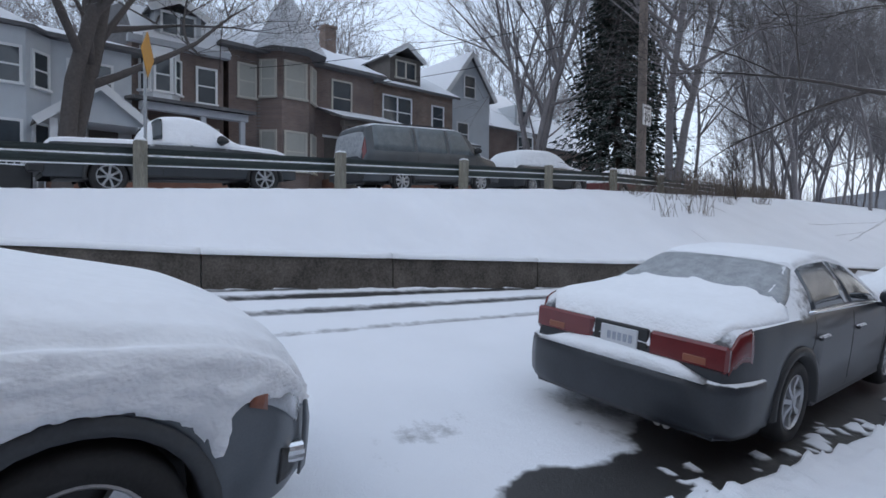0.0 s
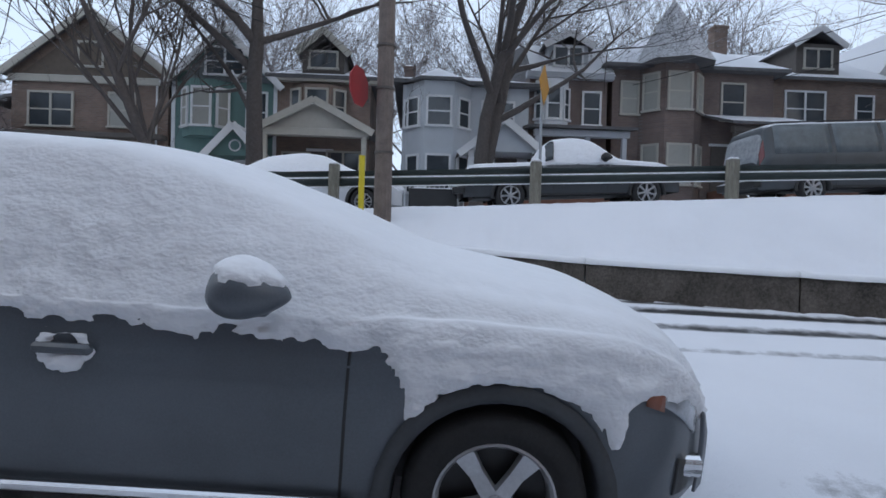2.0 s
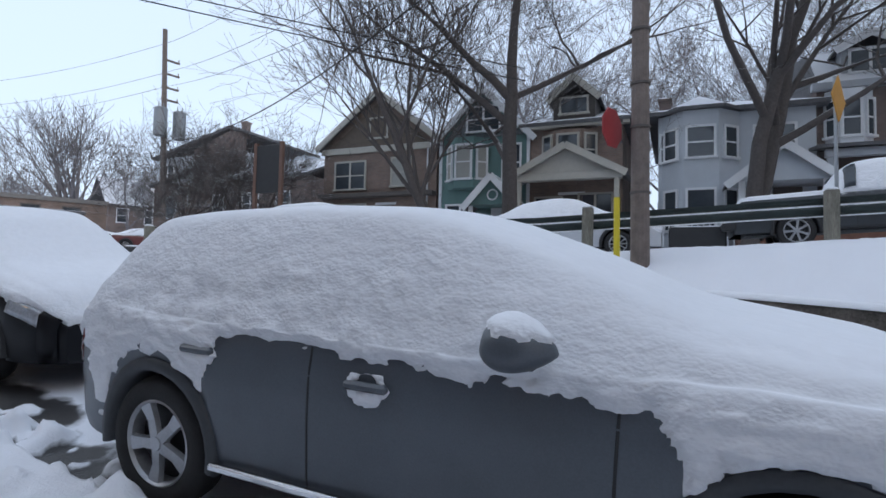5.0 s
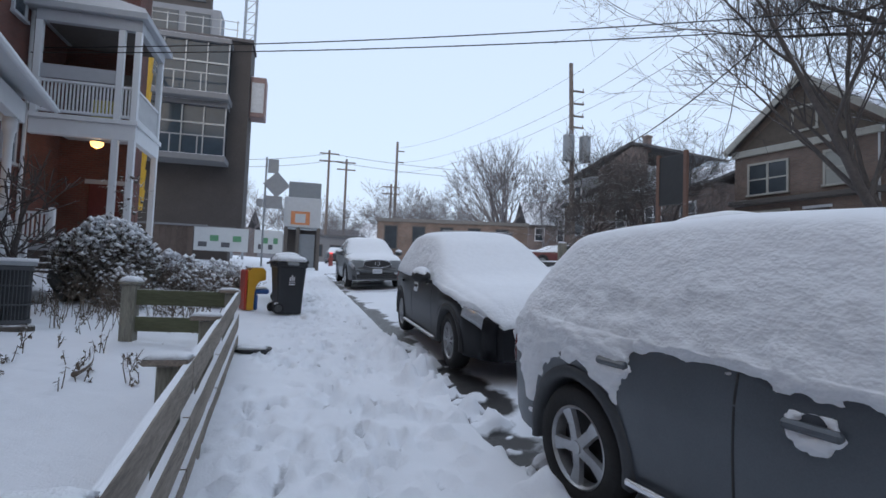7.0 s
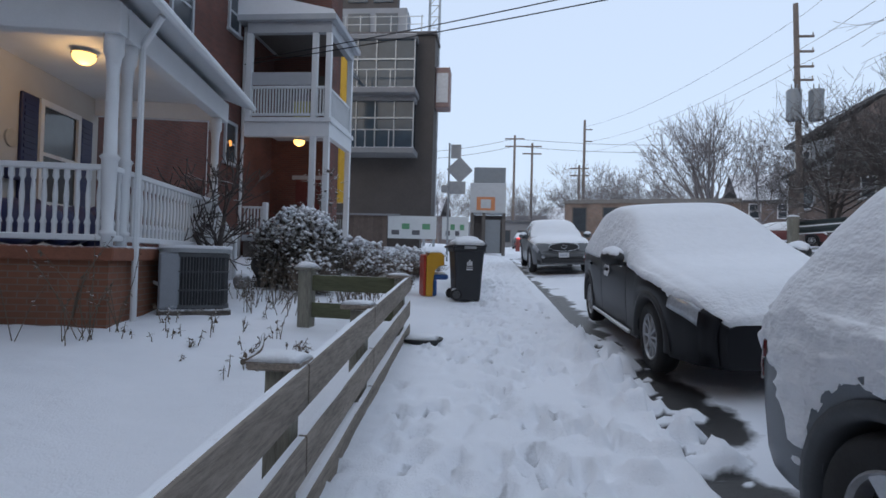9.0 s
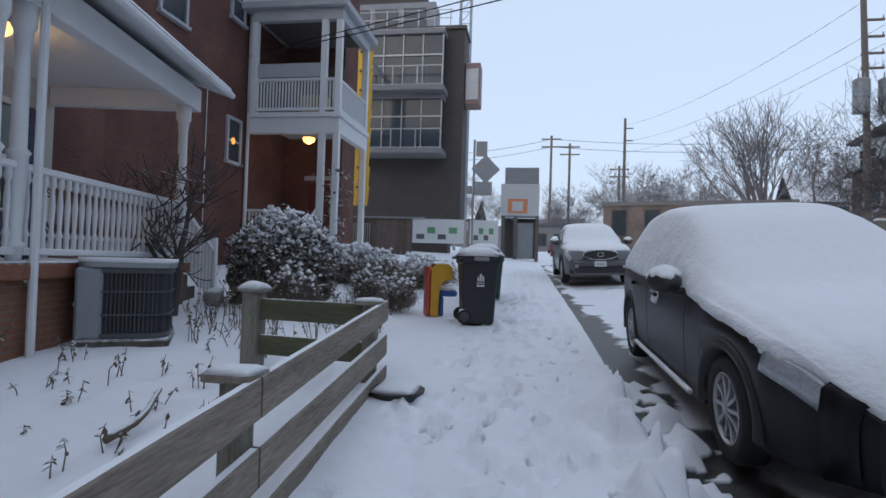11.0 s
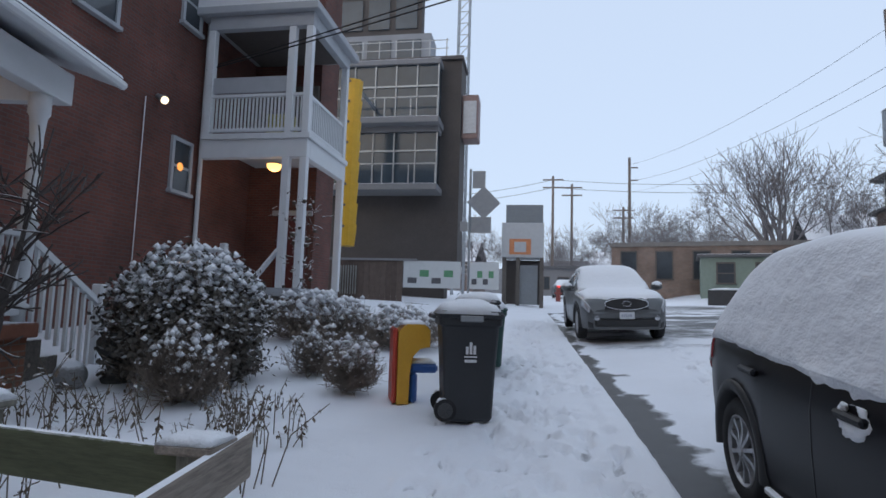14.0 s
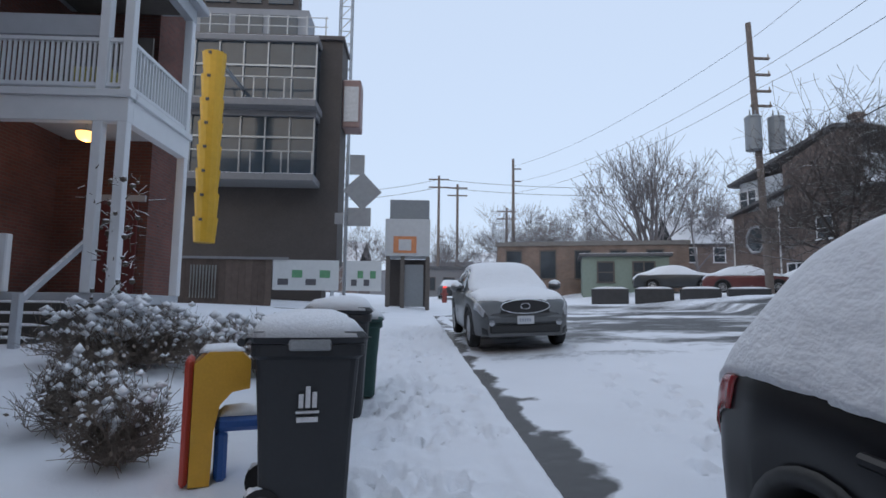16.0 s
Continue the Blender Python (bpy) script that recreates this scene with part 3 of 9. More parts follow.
# ---- cars ----
def wheel(parent, x, y, z, r, style, side):
    """One wheel: tyre, rim with spokes. side +1: outer face towards +y."""
    bm = bmesh.new()
    n = 36
    w = 0.21
    prof = [(r * 0.66, -w / 2 + 0.01), (r * 0.9, -w / 2), (r * 0.985, -w / 2 + 0.035), (r, -w / 6), (r, w / 6), (r * 0.985, w / 2 - 0.035), (r * 0.9, w / 2), (r * 0.66, w / 2 - 0.01), (r * 0.64, 0.0)]
    rings = [[bm.verts.new((rr * math.cos(a), yy, rr * math.sin(a))) for rr, yy in prof] for a in (2 * math.pi * i / n for i in range(n))]
    for i in range(n):
        for j in range(len(prof)):
            k = (j + 1) % len(prof)
            bm.faces.new((rings[i][j], rings[i][k], rings[(i + 1) % n][k], rings[(i + 1) % n][j]))
    bmesh.ops.recalc_face_normals(bm, faces=bm.faces[:])
    tyre = part("wheel", bm, RUBBER, parent, smooth=True)
    tyre.matrix_basis = pose(x, y, z, 0, random.uniform(0, 60), 0)
    bm = bmesh.new()
    R = r * 0.665
    o = side * (w / 2 - 0.012)
    seg = 36
    prof = [(R, o), (R * 0.955, o + side * 0.006), (R * 0.90, o - side * 0.012), (R * 0.87, o - side * 0.10), (R * 0.97, o - side * 0.11)]
    rings = [[bm.verts.new((rr * math.cos(a), yy, rr * math.sin(a))) for rr, yy in prof] for a in (2 * math.pi * i / seg for i in range(seg))]
    for i in range(seg):
        for j in range(len(prof)):
            k = (j + 1) % len(prof)
            bm.faces.new((rings[i][j], rings[i][k], rings[(i + 1) % seg][k], rings[(i + 1) % seg][j]))
    spokes, sw = {"five": (5, 0.30), "ten": (10, 0.13), "seven": (7, 0.2), "steel": (8, 0.26)}[style]
    for k in range(spokes):
        a = 2 * math.pi * k / spokes
        q = Matrix.Rotation(a, 4, "Y")
        vs = []
        for rr, hw, dy in ((R * 0.14, sw * R * 0.42, 0.004), (R * 0.55, sw * R * 0.38, -0.012), (R * 0.92, sw * R * 0.55, -0.006)):
            for sx in (-1, 1):
                vs.append(bm.verts.new(q @ Vector((rr, o + side * dy, sx * hw))))
                vs.append(bm.verts.new(q @ Vector((rr, o + side * (dy - 0.03), sx * hw * 1.2))))
        for b in (0, 4):
            bm.faces.new((vs[b], vs[b + 2], vs[b + 6], vs[b + 4]))
            bm.faces.new((vs[b + 1], vs[b], vs[b + 4], vs[b + 5]))
            bm.faces.new((vs[b + 2], vs[b + 3], vs[b + 7], vs[b + 6]))
    add_tube(bm, (0, o - side * 0.05, 0), (0, o + side * 0.012, 0), R * 0.2, R * 0.16, 14)
    bmesh.ops.recalc_face_normals(bm, faces=bm.faces[:])
    part("rim", bm, ALLOY, tyre, smooth=False)
    bm = bmesh.new()
    add_tube(bm, (0, o - side * 0.085, 0), (0, o - side * 0.09, 0), R * 0.88, R * 0.88, 24)
    part("brake_disc", bm, BLACK, tyre)
    return tyre


def tb(x, pts):
    """Table with smoothing between its points."""
    return float(np.interp(x, [p[0] for p in pts], [p[1] for p in pts]))


def smooth_tb(x, pts, w=0.07):
    return (tb(x - w, pts) + 2 * tb(x, pts) + tb(x + w, pts)) / 4


class Car:
    """A car body lofted along x (nose at +x) from tables of its side and plan outlines."""

    def __init__(self, name, m, label, paint, top, belt, plan, roof_w, floor, wheels, wheel_r, style, cat="car", step=0.05, group="parked cars", arch=None):
        self.ob = thing(name, m, label, cat, group)
        self.top, self.belt, self.plan, self.roof_w, self.floor, self.wheels, self.r, self.paint = top, belt, plan, roof_w, floor, wheels, wheel_r, paint
        self.x0, self.x1 = top[0][0], top[-1][0]
        n = int((self.x1 - self.x0) / step)
        xs = [self.x0 + (self.x1 - self.x0) * i / n for i in range(n + 1)]
        self.xs = xs
        bm = bmesh.new()
        rows = [[bm.verts.new(p) for p in self.section(x)] for x in xs]
        k = len(rows[0])
        for a, b in zip(rows, rows[1:]):
            for j in range(k - 1):
                bm.faces.new((a[j], b[j], b[j + 1], a[j + 1]))
        bm.faces.new(rows[0])
        bm.faces.new(rows[-1][::-1])
        bmesh.ops.recalc_face_normals(bm, faces=bm.faces[:])
        self.body = part("body", bm, paint, self.ob, smooth=True)
        self.body.data.set_sharp_from_angle(angle=radians(38))
        # dark underside and wheel wells
        bm = bmesh.new()
        w = tb(0, plan)
        add_box(bm, self.x0 + 0.25, self.x1 - 0.3, -w * 0.62, w * 0.62, floor - 0.02, tb(0, belt) - 0.12)
        part("underbody", bm, BLACK, self.ob)
        bm = bmesh.new()
        for s in (-1, 1):
            pts = [(self.wheels[0] + self.r * 1.25, floor), (self.wheels[1] - self.r * 1.25, floor), (self.wheels[1] - self.r * 1.25, floor + 0.09), (self.wheels[0] + self.r * 1.25, floor + 0.09)]
            add_prism(bm, pts, s * (w - 0.03), s * (w - 0.5))
        bmesh.ops.recalc_face_normals(bm, faces=bm.faces[:])
        part("sill", bm, BLACK, self.ob)
        for wx in wheels:
            for s in (-1, 1):
                wheel(self.ob, wx, s * (tb(wx, plan) - 0.12), wheel_r, wheel_r, style, s)
            for s in (-1, 1):
                bm = bmesh.new()
                R = self.r + 0.055
                rows = []
                for i in range(17):
                    a = math.pi * (i / 16) * 1.1 - 0.05 * math.pi
                    c, sn = math.cos(a), math.sin(a)
                    yw = tb(wx + R * c, plan)
                    rows.append([bm.verts.new((wx + rr * c, s * (yw + oo), self.r + rr * sn)) for rr, oo in ((R - 0.015, -0.28), (R - 0.012, 0.004), (R + 0.02, 0.012), (R + 0.055, 0.004), (R + 0.06, -0.05))])
                for a, b in zip(rows, rows[1:]):
                    for j in range(4):
                        bm.faces.new((a[j], b[j], b[j + 1], a[j + 1]))
                bmesh.ops.recalc_face_normals(bm, faces=bm.faces[:])
                part("wheel_arch", bm, arch or BLACK, self.ob, smooth=True)

    def section(self, x):
        """Half outlines from the near sill over the roof to the other sill."""
        zt, zb, w, rw = smooth_tb(x, self.top), smooth_tb(x, self.belt), smooth_tb(x, self.plan), smooth_tb(x, self.roof_w)
        zt = max(zt, zb + 0.015)
        lo = self.floor
        for wx in self.wheels:
            R = self.r + 0.05
            if abs(x - wx) < R:
                lo = max(lo, self.r + math.sqrt(R * R - (x - wx) ** 2))
        lo = min(lo, zb - 0.06)
        rw = min(rw, w * 0.95)
        cab = min(1.0, max(0.0, (zt - zb - 0.02) / 0.3))
        mid = lo + (zb - lo) * 0.55
        half = [
            (w * 0.955, lo),
            (w * 0.985, lo + (zb - lo) * 0.14),
            (w * 1.0, mid),
            (w * 0.998, zb - (zb - lo) * 0.18),
            (w * 0.975, zb),
            (w * (0.955 * cab + 0.93 * (1 - cab)), zb + 0.025 * cab + 0.002),
            ((w * 0.94 * 0.5 + (rw + 0.05) * 0.5) * cab + (1 - cab) * w * 0.85, zb + (zt - zb) * (0.5 * cab + 0.5 * (1 - cab))),
            ((rw + 0.02) * cab + (1 - cab) * min(rw + 0.02, w * 0.74), zt - 0.075 * cab - (zt - zb) * 0.25 * (1 - cab)),
            (rw * 0.93 * cab + (1 - cab) * min(rw * 0.93, w * 0.62), zt - 0.028 * cab - (zt - zb) * 0.1 * (1 - cab)),
            (min(rw * 0.6, w * 0.45), zt - 0.006),
            (0.0, zt),
        ]
        return [(x, -y, z) for y, z in half] + [(x, y, z) for y, z in half[-2::-1]]

    def surf(self, x, j):
        """A point on the body: station x, row j of the outline (fractions blend)."""
        s = self.section(x)
        i = int(j)
        a, b = Vector(s[i]), Vector(s[min(i + 1, len(s) - 1)])
        return a.lerp(b, j - i)

    def patch(self, name, corners, material, label="", off=0.006, nu=8, nv=4, smooth=True, thick=0.012):
        """A sheet lying on the body between four (x, row) corners: glass, lamp, snow, seam."""
        (x00, j00), (x10, j10), (x11, j11), (x01, j01) = corners
        bm = bmesh.new()
        grid = []
        for i in range(nu + 1):
            u = i / nu
            row = []
            for k in range(nv + 1):
                v = k / nv
                x = (x00 * (1 - u) + x10 * u) * (1 - v) + (x01 * (1 - u) + x11 * u) * v
                j = (j00 * (1 - u) + j10 * u) * (1 - v) + (j01 * (1 - u) + j11 * u) * v
                p = self.surf(x, j)
                dx, dj = self.surf(x + 0.03, j) - self.surf(x - 0.03, j), self.surf(x, min(j + 0.1, 19.9)) - self.surf(x, max(j - 0.1, 0))
                nrm = dx.cross(dj)
                nrm = nrm.normalized() if nrm.length > 1e-9 else Vector((0, 0, 1))
                mid = Vector((p.x * 0.8, 0, 0.6))
                if nrm.dot(p - mid) < 0:
                    nrm = -nrm
                row.append((bm.verts.new(p + nrm * off), bm.verts.new(p + nrm * (off - thick))))
            grid.append(row)
        for i in range(nu):
            for k in range(nv):
                bm.faces.new([grid[i][k][0], grid[i + 1][k][0], grid[i + 1][k + 1][0], grid[i][k + 1][0]])
        ring = [(i, 0) for i in range(nu)] + [(nu, k) for k in range(nv)] + [(i, nv) for i in range(nu, 0, -1)] + [(0, k) for k in range(nv, 0, -1)]
        for a, b in zip(ring, ring[1:] + ring[:1]):
            bm.faces.new([grid[a[0]][a[1]][0], grid[a[0]][a[1]][1], grid[b[0]][b[1]][1], grid[b[0]][b[1]][0]])
        bmesh.ops.recalc_face_normals(bm, faces=bm.faces[:])
        return part(name, bm, material, self.ob, label, smooth)

    def snow(self, cover, label="thick fresh snow over the bonnet, glass and roof", thick=0.06, step=0.035, seed=0, rough=1.0, per=64, low=2.6, arch=None):
        """The blanket of snow: cover(x, t) gives its depth 0..1 at station x and t from 0 (sill) to 1 (roof middle), and side."""
        n = int((self.x1 - self.x0) / step)
        flat = []
        bm = bmesh.new()
        grid = []
        for i in range(n + 1):
            x = self.x0 + 0.01 + (self.x1 - self.x0 - 0.02) * i / n
            row = []
            for k in range(per + 1):
                j = low + (20 - 2 * low) * k / per
                p = self.surf(x, j)
                dx = self.surf(min(x + 0.05, self.x1), j) - self.surf(max(x - 0.05, self.x0), j)
                dj = self.surf(x, min(j + 0.3, 19.9)) - self.surf(x, max(j - 0.3, 0))
                nrm = dx.cross(dj)
                nrm = nrm.normalized() if nrm.length > 1e-9 else Vector((0, 0, 1))
                if nrm.dot(p - Vector((p.x * 0.8, 0, 0.5))) < 0:
                    nrm = -nrm
                t = 1 - abs(j - 10) / 10
                c = cover(x, t, 1 if j > 10 else -1)
                if arch:
                    near = min(math.hypot(x - wx, p.z - arch[0]) for wx in self.wheels)
                    c = min(c, (near - arch[1]) * 14)
                a = noise.noise((x * 2.3 + seed, p.y * 2.3, p.z * 2.3))
                b = noise.noise((x * 8 + seed, p.y * 9, p.z * 15))
                d = noise.noise((x * 19, p.y * 21 + seed, p.z * 34))
                steep = 1 - max(0.0, nrm.z)
                h = c + 0.40 * a * (0.4 + steep) + 0.45 * b * steep * rough + 0.40 * d * steep * rough
                depth = thick * (0.45 + 0.55 * max(0.0, nrm.z)) * min(1.0, max(0.0, h * 1.6)) ** 0.7 + (0.030 * b + 0.022 * d) * min(1, max(0, h)) * min(1, steep * 1.6) * rough
                k_ = min(1.0, max(0.0, (h + 0.14) / 0.34))
                k_ = k_ * k_ * (3 - 2 * k_)
                q = p + (nrm * 0.75 + Vector((0, 0, 0.25))) * depth * k_ - nrm * 0.02 * (1 - k_)
                row.append(bm.verts.new(q))
                if nrm.z > 0.45 and h > 0.5 and 0 < i < n:
                    flat.append(row[-1])
            grid.append(row)
        for a, b in zip(grid, grid[1:]):
            for k in range(per):
                bm.faces.new((a[k], b[k], b[k + 1], a[k + 1]))
        bm.faces.new(grid[0])
        bm.faces.new(grid[-1][::-1])
        bmesh.ops.recalc_face_normals(bm, faces=bm.faces[:])
        for i in range(12):
            bmesh.ops.smooth_vert(bm, verts=flat, factor=0.5, use_axis_x=True, use_axis_y=True, use_axis_z=True)
        return part("snow_cover", bm, SNOW_CAR, self.ob, label, smooth=True)

    def mirror(self, x, side, z, mat_=None, snow=True):
        y = side * (tb(x, self.plan) - 0.02)

        def shell(v, k=1.0):
            """Rounded housing: flat behind, drawn out to a nose in front, flatter below than above."""
            px = v.x * (0.36 if v.x > 0 else 0.22)
            w = 1 - 0.45 * max(0.0, v.x * 2) ** 2
            return Vector((max(px, -0.095) * k, v.y * 0.27 * w * k, v.z * (0.24 if v.z > 0 else 0.17) * w * k))

        bm = bmesh.new()
        g = bmesh.ops.create_uvsphere(bm, u_segments=20, v_segments=12, radius=0.5)
        for v in g["verts"]:
            v.co = shell(v.co)
        bmesh.ops.translate(bm, verts=bm.verts, vec=(x, y + side * 0.13, z))
        add_box(bm, x - 0.01, x + 0.08, min(y - side * 0.03, y + side * 0.08), max(y - side * 0.03, y + side * 0.08), z - 0.09, z - 0.045, 0.012)
        ob = part("wing_mirror", bm, mat_ or BLACK, self.ob, smooth=True)
        if snow:
            bm = bmesh.new()
            g = bmesh.ops.create_icosphere(bm, subdivisions=4, radius=0.5)
            for v in g["verts"]:
                d = v.co.copy()
                rim = d.z + 0.16 * noise.noise(d * 5 + Vector((x, 0, 3))) - 0.24
                k = 1.05 + 0.10 * max(0.0, d.z) + 0.05 * noise.noise(d * 9) if rim > 0 else 0.94
                v.co = shell(d, k)
            bmesh.ops.translate(bm, verts=bm.verts, vec=(x, y + side * 0.13, z + 0.004))
            part("snow", bm, SNOW_CAR, ob, smooth=True)
        return ob

    def handle(self, x, side, z, snowy=False):
        y = side * (tb(x, self.plan) * 0.995)
        bm = bmesh.new()
        add_box(bm, x - 0.11, x + 0.11, min(y, y + side * 0.04), max(y, y + side * 0.04), z - 0.02, z + 0.02, 0.012)
        ob = part("door_handle", bm, self.paint, self.ob)
        if snowy:
            # one ragged clot caught round the grip
            bm = bmesh.new()
            nu, nv = 40, 12
            ring = []
            for i in range(nu):
                a = 2 * math.pi * i / nu
                lump = noise.noise((math.cos(a) * 1.6 + x, math.sin(a) * 1.6, side * 2.0))
                row = []
                for k in range(nv):
                    b = 2 * math.pi * k / nv
                    f = 1 + 0.5 * noise.noise((math.cos(a) * 4 + x * 3, math.sin(a) * 4, b))
                    m = (0.028 + 0.018 * lump - 0.013 * math.sin(a) - 0.02 * max(0.0, math.sin(a)) ** 8) * f
                    R = 1 + 0.18 * lump
                    row.append(bm.verts.new((x + (0.085 * R + m * math.cos(b)) * math.cos(a) + 0.02 * lump, y + side * (0.004 + 0.7 * m * math.sin(b)), z + 0.002 + (0.05 * R + m * math.cos(b)) * math.sin(a))))
                ring.append(row)
            for i in range(nu):
                for k in range(nv):
                    bm.faces.new((ring[i][k], ring[(i + 1) % nu][k], ring[(i + 1) % nu][(k + 1) % nv], ring[i][(k + 1) % nv]))
            bmesh.ops.recalc_face_normals(bm, faces=bm.faces[:])
            part("snow", bm, SNOW_CAR, ob, smooth=True)
        return ob

    def seam(self, x, side, j0=0.5, j1=4.2, lean=0.0):
        jj = (lambda j: j) if side < 0 else (lambda j: 20 - j)
        self.patch("door_seam", ((x, jj(j0)), (x + 0.012, jj(j0)), (x + 0.012 + lean, jj(j1)), (x + lean, jj(j1))), BLACK, off=0.002, nu=1, nv=8, thick=0.004)

    def bump(self, name, x0, x1, z0, z1, y0, y1, material, label="", bevel=0.02):
        return part(name, box(x0, x1, y0, y1, z0, z1, bevel), material, self.ob, label)


def car_m(near_rear, near_front, wheels, halfw, side):
    """Pose of a car from where its near rear and front wheels touch, resting on the road under all four; side +1: its left faces the walk."""
    a, b = Vector(near_rear), Vector(near_front)
    d = (b - a).normalized()
    left = Vector((-d.y, d.x))
    off = left * side * 2 * halfw
    zs = [float(road_z(p.x, p.y)) - 0.09 * max(0.0, 1 - (p.x - float(kerb_x(p.y))) / 2.2) - 0.02 for p in (a, b, a - off, b - off)]
    ang = math.atan2(d.y, d.x)
    mid = (a + b) / 2 - off / 2 - d * (wheels[0] + wheels[1]) / 2
    pitch = math.atan2((zs[1] + zs[3] - zs[0] - zs[2]) / 2, (b - a).length)
    roll = 0.55 * math.atan2((zs[0] + zs[1] - zs[2] - zs[3]) / 2 * side, 2 * halfw)
    z = sum(zs) / 4 - math.tan(pitch) * (wheels[0] + wheels[1]) / 2
    return pose(mid.x, mid.y, z + 0.01, math.degrees(roll), -math.degrees(pitch), math.degrees(ang))


PAINT_GREY = mat("grey_paint", (0.085, 0.10, 0.118), rough=0.5, vary=0.2, scale=2.5, bump=0.05, grain=120, coat=0.35)
PAINT_BLACK = mat("black_paint", (0.007, 0.0075, 0.010), rough=0.38, vary=0.3, scale=2.5, bump=0.02, grain=120, coat=0.05, spec=0.25)
PAINT_SLATE = mat("slate_paint", (0.018, 0.022, 0.029), rough=0.45, vary=0.35, scale=3, bump=0.05, grain=60, coat=0.2, snow=0.9, snow_at=0.62)
PAINT_SILVER = mat("silver_paint", (0.23, 0.24, 0.25), rough=0.38, metal=0.4, vary=0.15, scale=3, bump=0.03, grain=90, coat=0.4)
PAINT_GUN = mat("gunmetal_paint", (0.10, 0.105, 0.11), rough=0.42, metal=0.3, vary=0.2, scale=3, bump=0.03, grain=90, coat=0.35)
PAINT_VAN = mat("van_paint", (0.05, 0.058, 0.066), rough=0.45, vary=0.3, scale=2, bump=0.05, coat=0.2, snow=0.9, snow_at=0.78)
PAINT_DARK = mat("dark_paint", (0.03, 0.035, 0.04), rough=0.45, vary=0.3, scale=2, bump=0.05, coat=0.2, snow=0.95, snow_at=0.5)
PAINT_WHITE = mat("pale_paint", (0.5, 0.52, 0.55), rough=0.45, vary=0.1, scale=2, bump=0.03, coat=0.3, snow=0.95, snow_at=0.5)
PAINT_MAROON = mat("maroon_paint", (0.12, 0.03, 0.03), rough=0.45, vary=0.2, scale=2, bump=0.03, coat=0.3, snow=0.95, snow_at=0.5)


def plate(car, x, z, nose):
    s = 1 if nose else -1
    ob = car.bump("number_plate", min(x, x + s * 0.015), max(x, x + s * 0.015), z - 0.075, z + 0.075, -0.155, 0.155, mat("plate", (0.55, 0.57, 0.6), rough=0.4, vary=0.1, bump=0.0), bevel=0.004)
    bm = bmesh.new()
    for y in (-0.1, -0.055, -0.01, 0.035, 0.08):
        add_box(bm, min(x + s * 0.015, x + s * 0.018), max(x + s * 0.015, x + s * 0.018), y - 0.015, y + 0.015, z - 0.03, z + 0.03)
    part("plate_bars", bm, mat("plate_blue", (0.3, 0.33, 0.40), rough=0.5, bump=0.0), ob)


# crossover in the foreground
W = (-1.45, 1.55)
greyc = Car("crossover_car", car_m((1.88, 3.72), (2.46, 0.76), W, 0.94, -1), "grey crossover car buried under thick wind-blown snow", PAINT_GREY,
    top=((-2.38, 0.80), (-2.35, 1.0), (-2.22, 1.16), (-2.02, 1.40), (-1.82, 1.56), (-1.4, 1.60), (-0.7, 1.63), (-0.1, 1.62), (0.25, 1.55), (0.75, 1.38), (1.2, 1.20), (1.45, 1.15), (2.0, 1.07), (2.3, 0.95), (2.44, 0.80), (2.50, 0.64)),
    belt=((-2.38, 0.72), (-2.25, 0.98), (-1.95, 1.05), (-1.0, 1.02), (0.9, 1.0), (1.4, 1.0), (2.0, 0.96), (2.3, 0.84), (2.50, 0.58)),
    plan=((-2.38, 0.70), (-2.28, 0.80), (-2.05, 0.88), (-1.4, 0.94), (0.0, 0.94), (1.55, 0.95), (2.05, 0.91), (2.28, 0.80), (2.42, 0.66), (2.50, 0.52)),
    roof_w=((-2.38, 0.66), (-1.9, 0.60), (-1.2, 0.64), (0.0, 0.66), (0.5, 0.66), (1.2, 0.76), (1.6, 0.83), (2.50, 0.5)),
    floor=0.30, wheels=W, wheel_r=0.365, style="five", arch=mat("arch_plastic", (0.045, 0.05, 0.057), rough=0.6, vary=0.2, bump=0.15))


def grey_cover(x, t, side):
    c = 0.0
    lim = tb(x, ((-2.38, 0.40), (-2.22, 0.36), (-2.10, 0.22), (-2.0, 0.12), (-1.1, 0.12), (-1.03, 0.30), (-0.98, 0.40), (-0.5, 0.40), (0.0, 0.37), (0.75, 0.345), (1.08, 0.335), (1.14, 0.30), (1.20, 0.12), (2.0, 0.10), (2.05, 0.20), (2.12, 0.26), (2.3, 0.31), (2.42, 0.34), (2.5, 0.38)))
    c = (t - lim) * 9
    return max(-0.6, min(1.0, c))


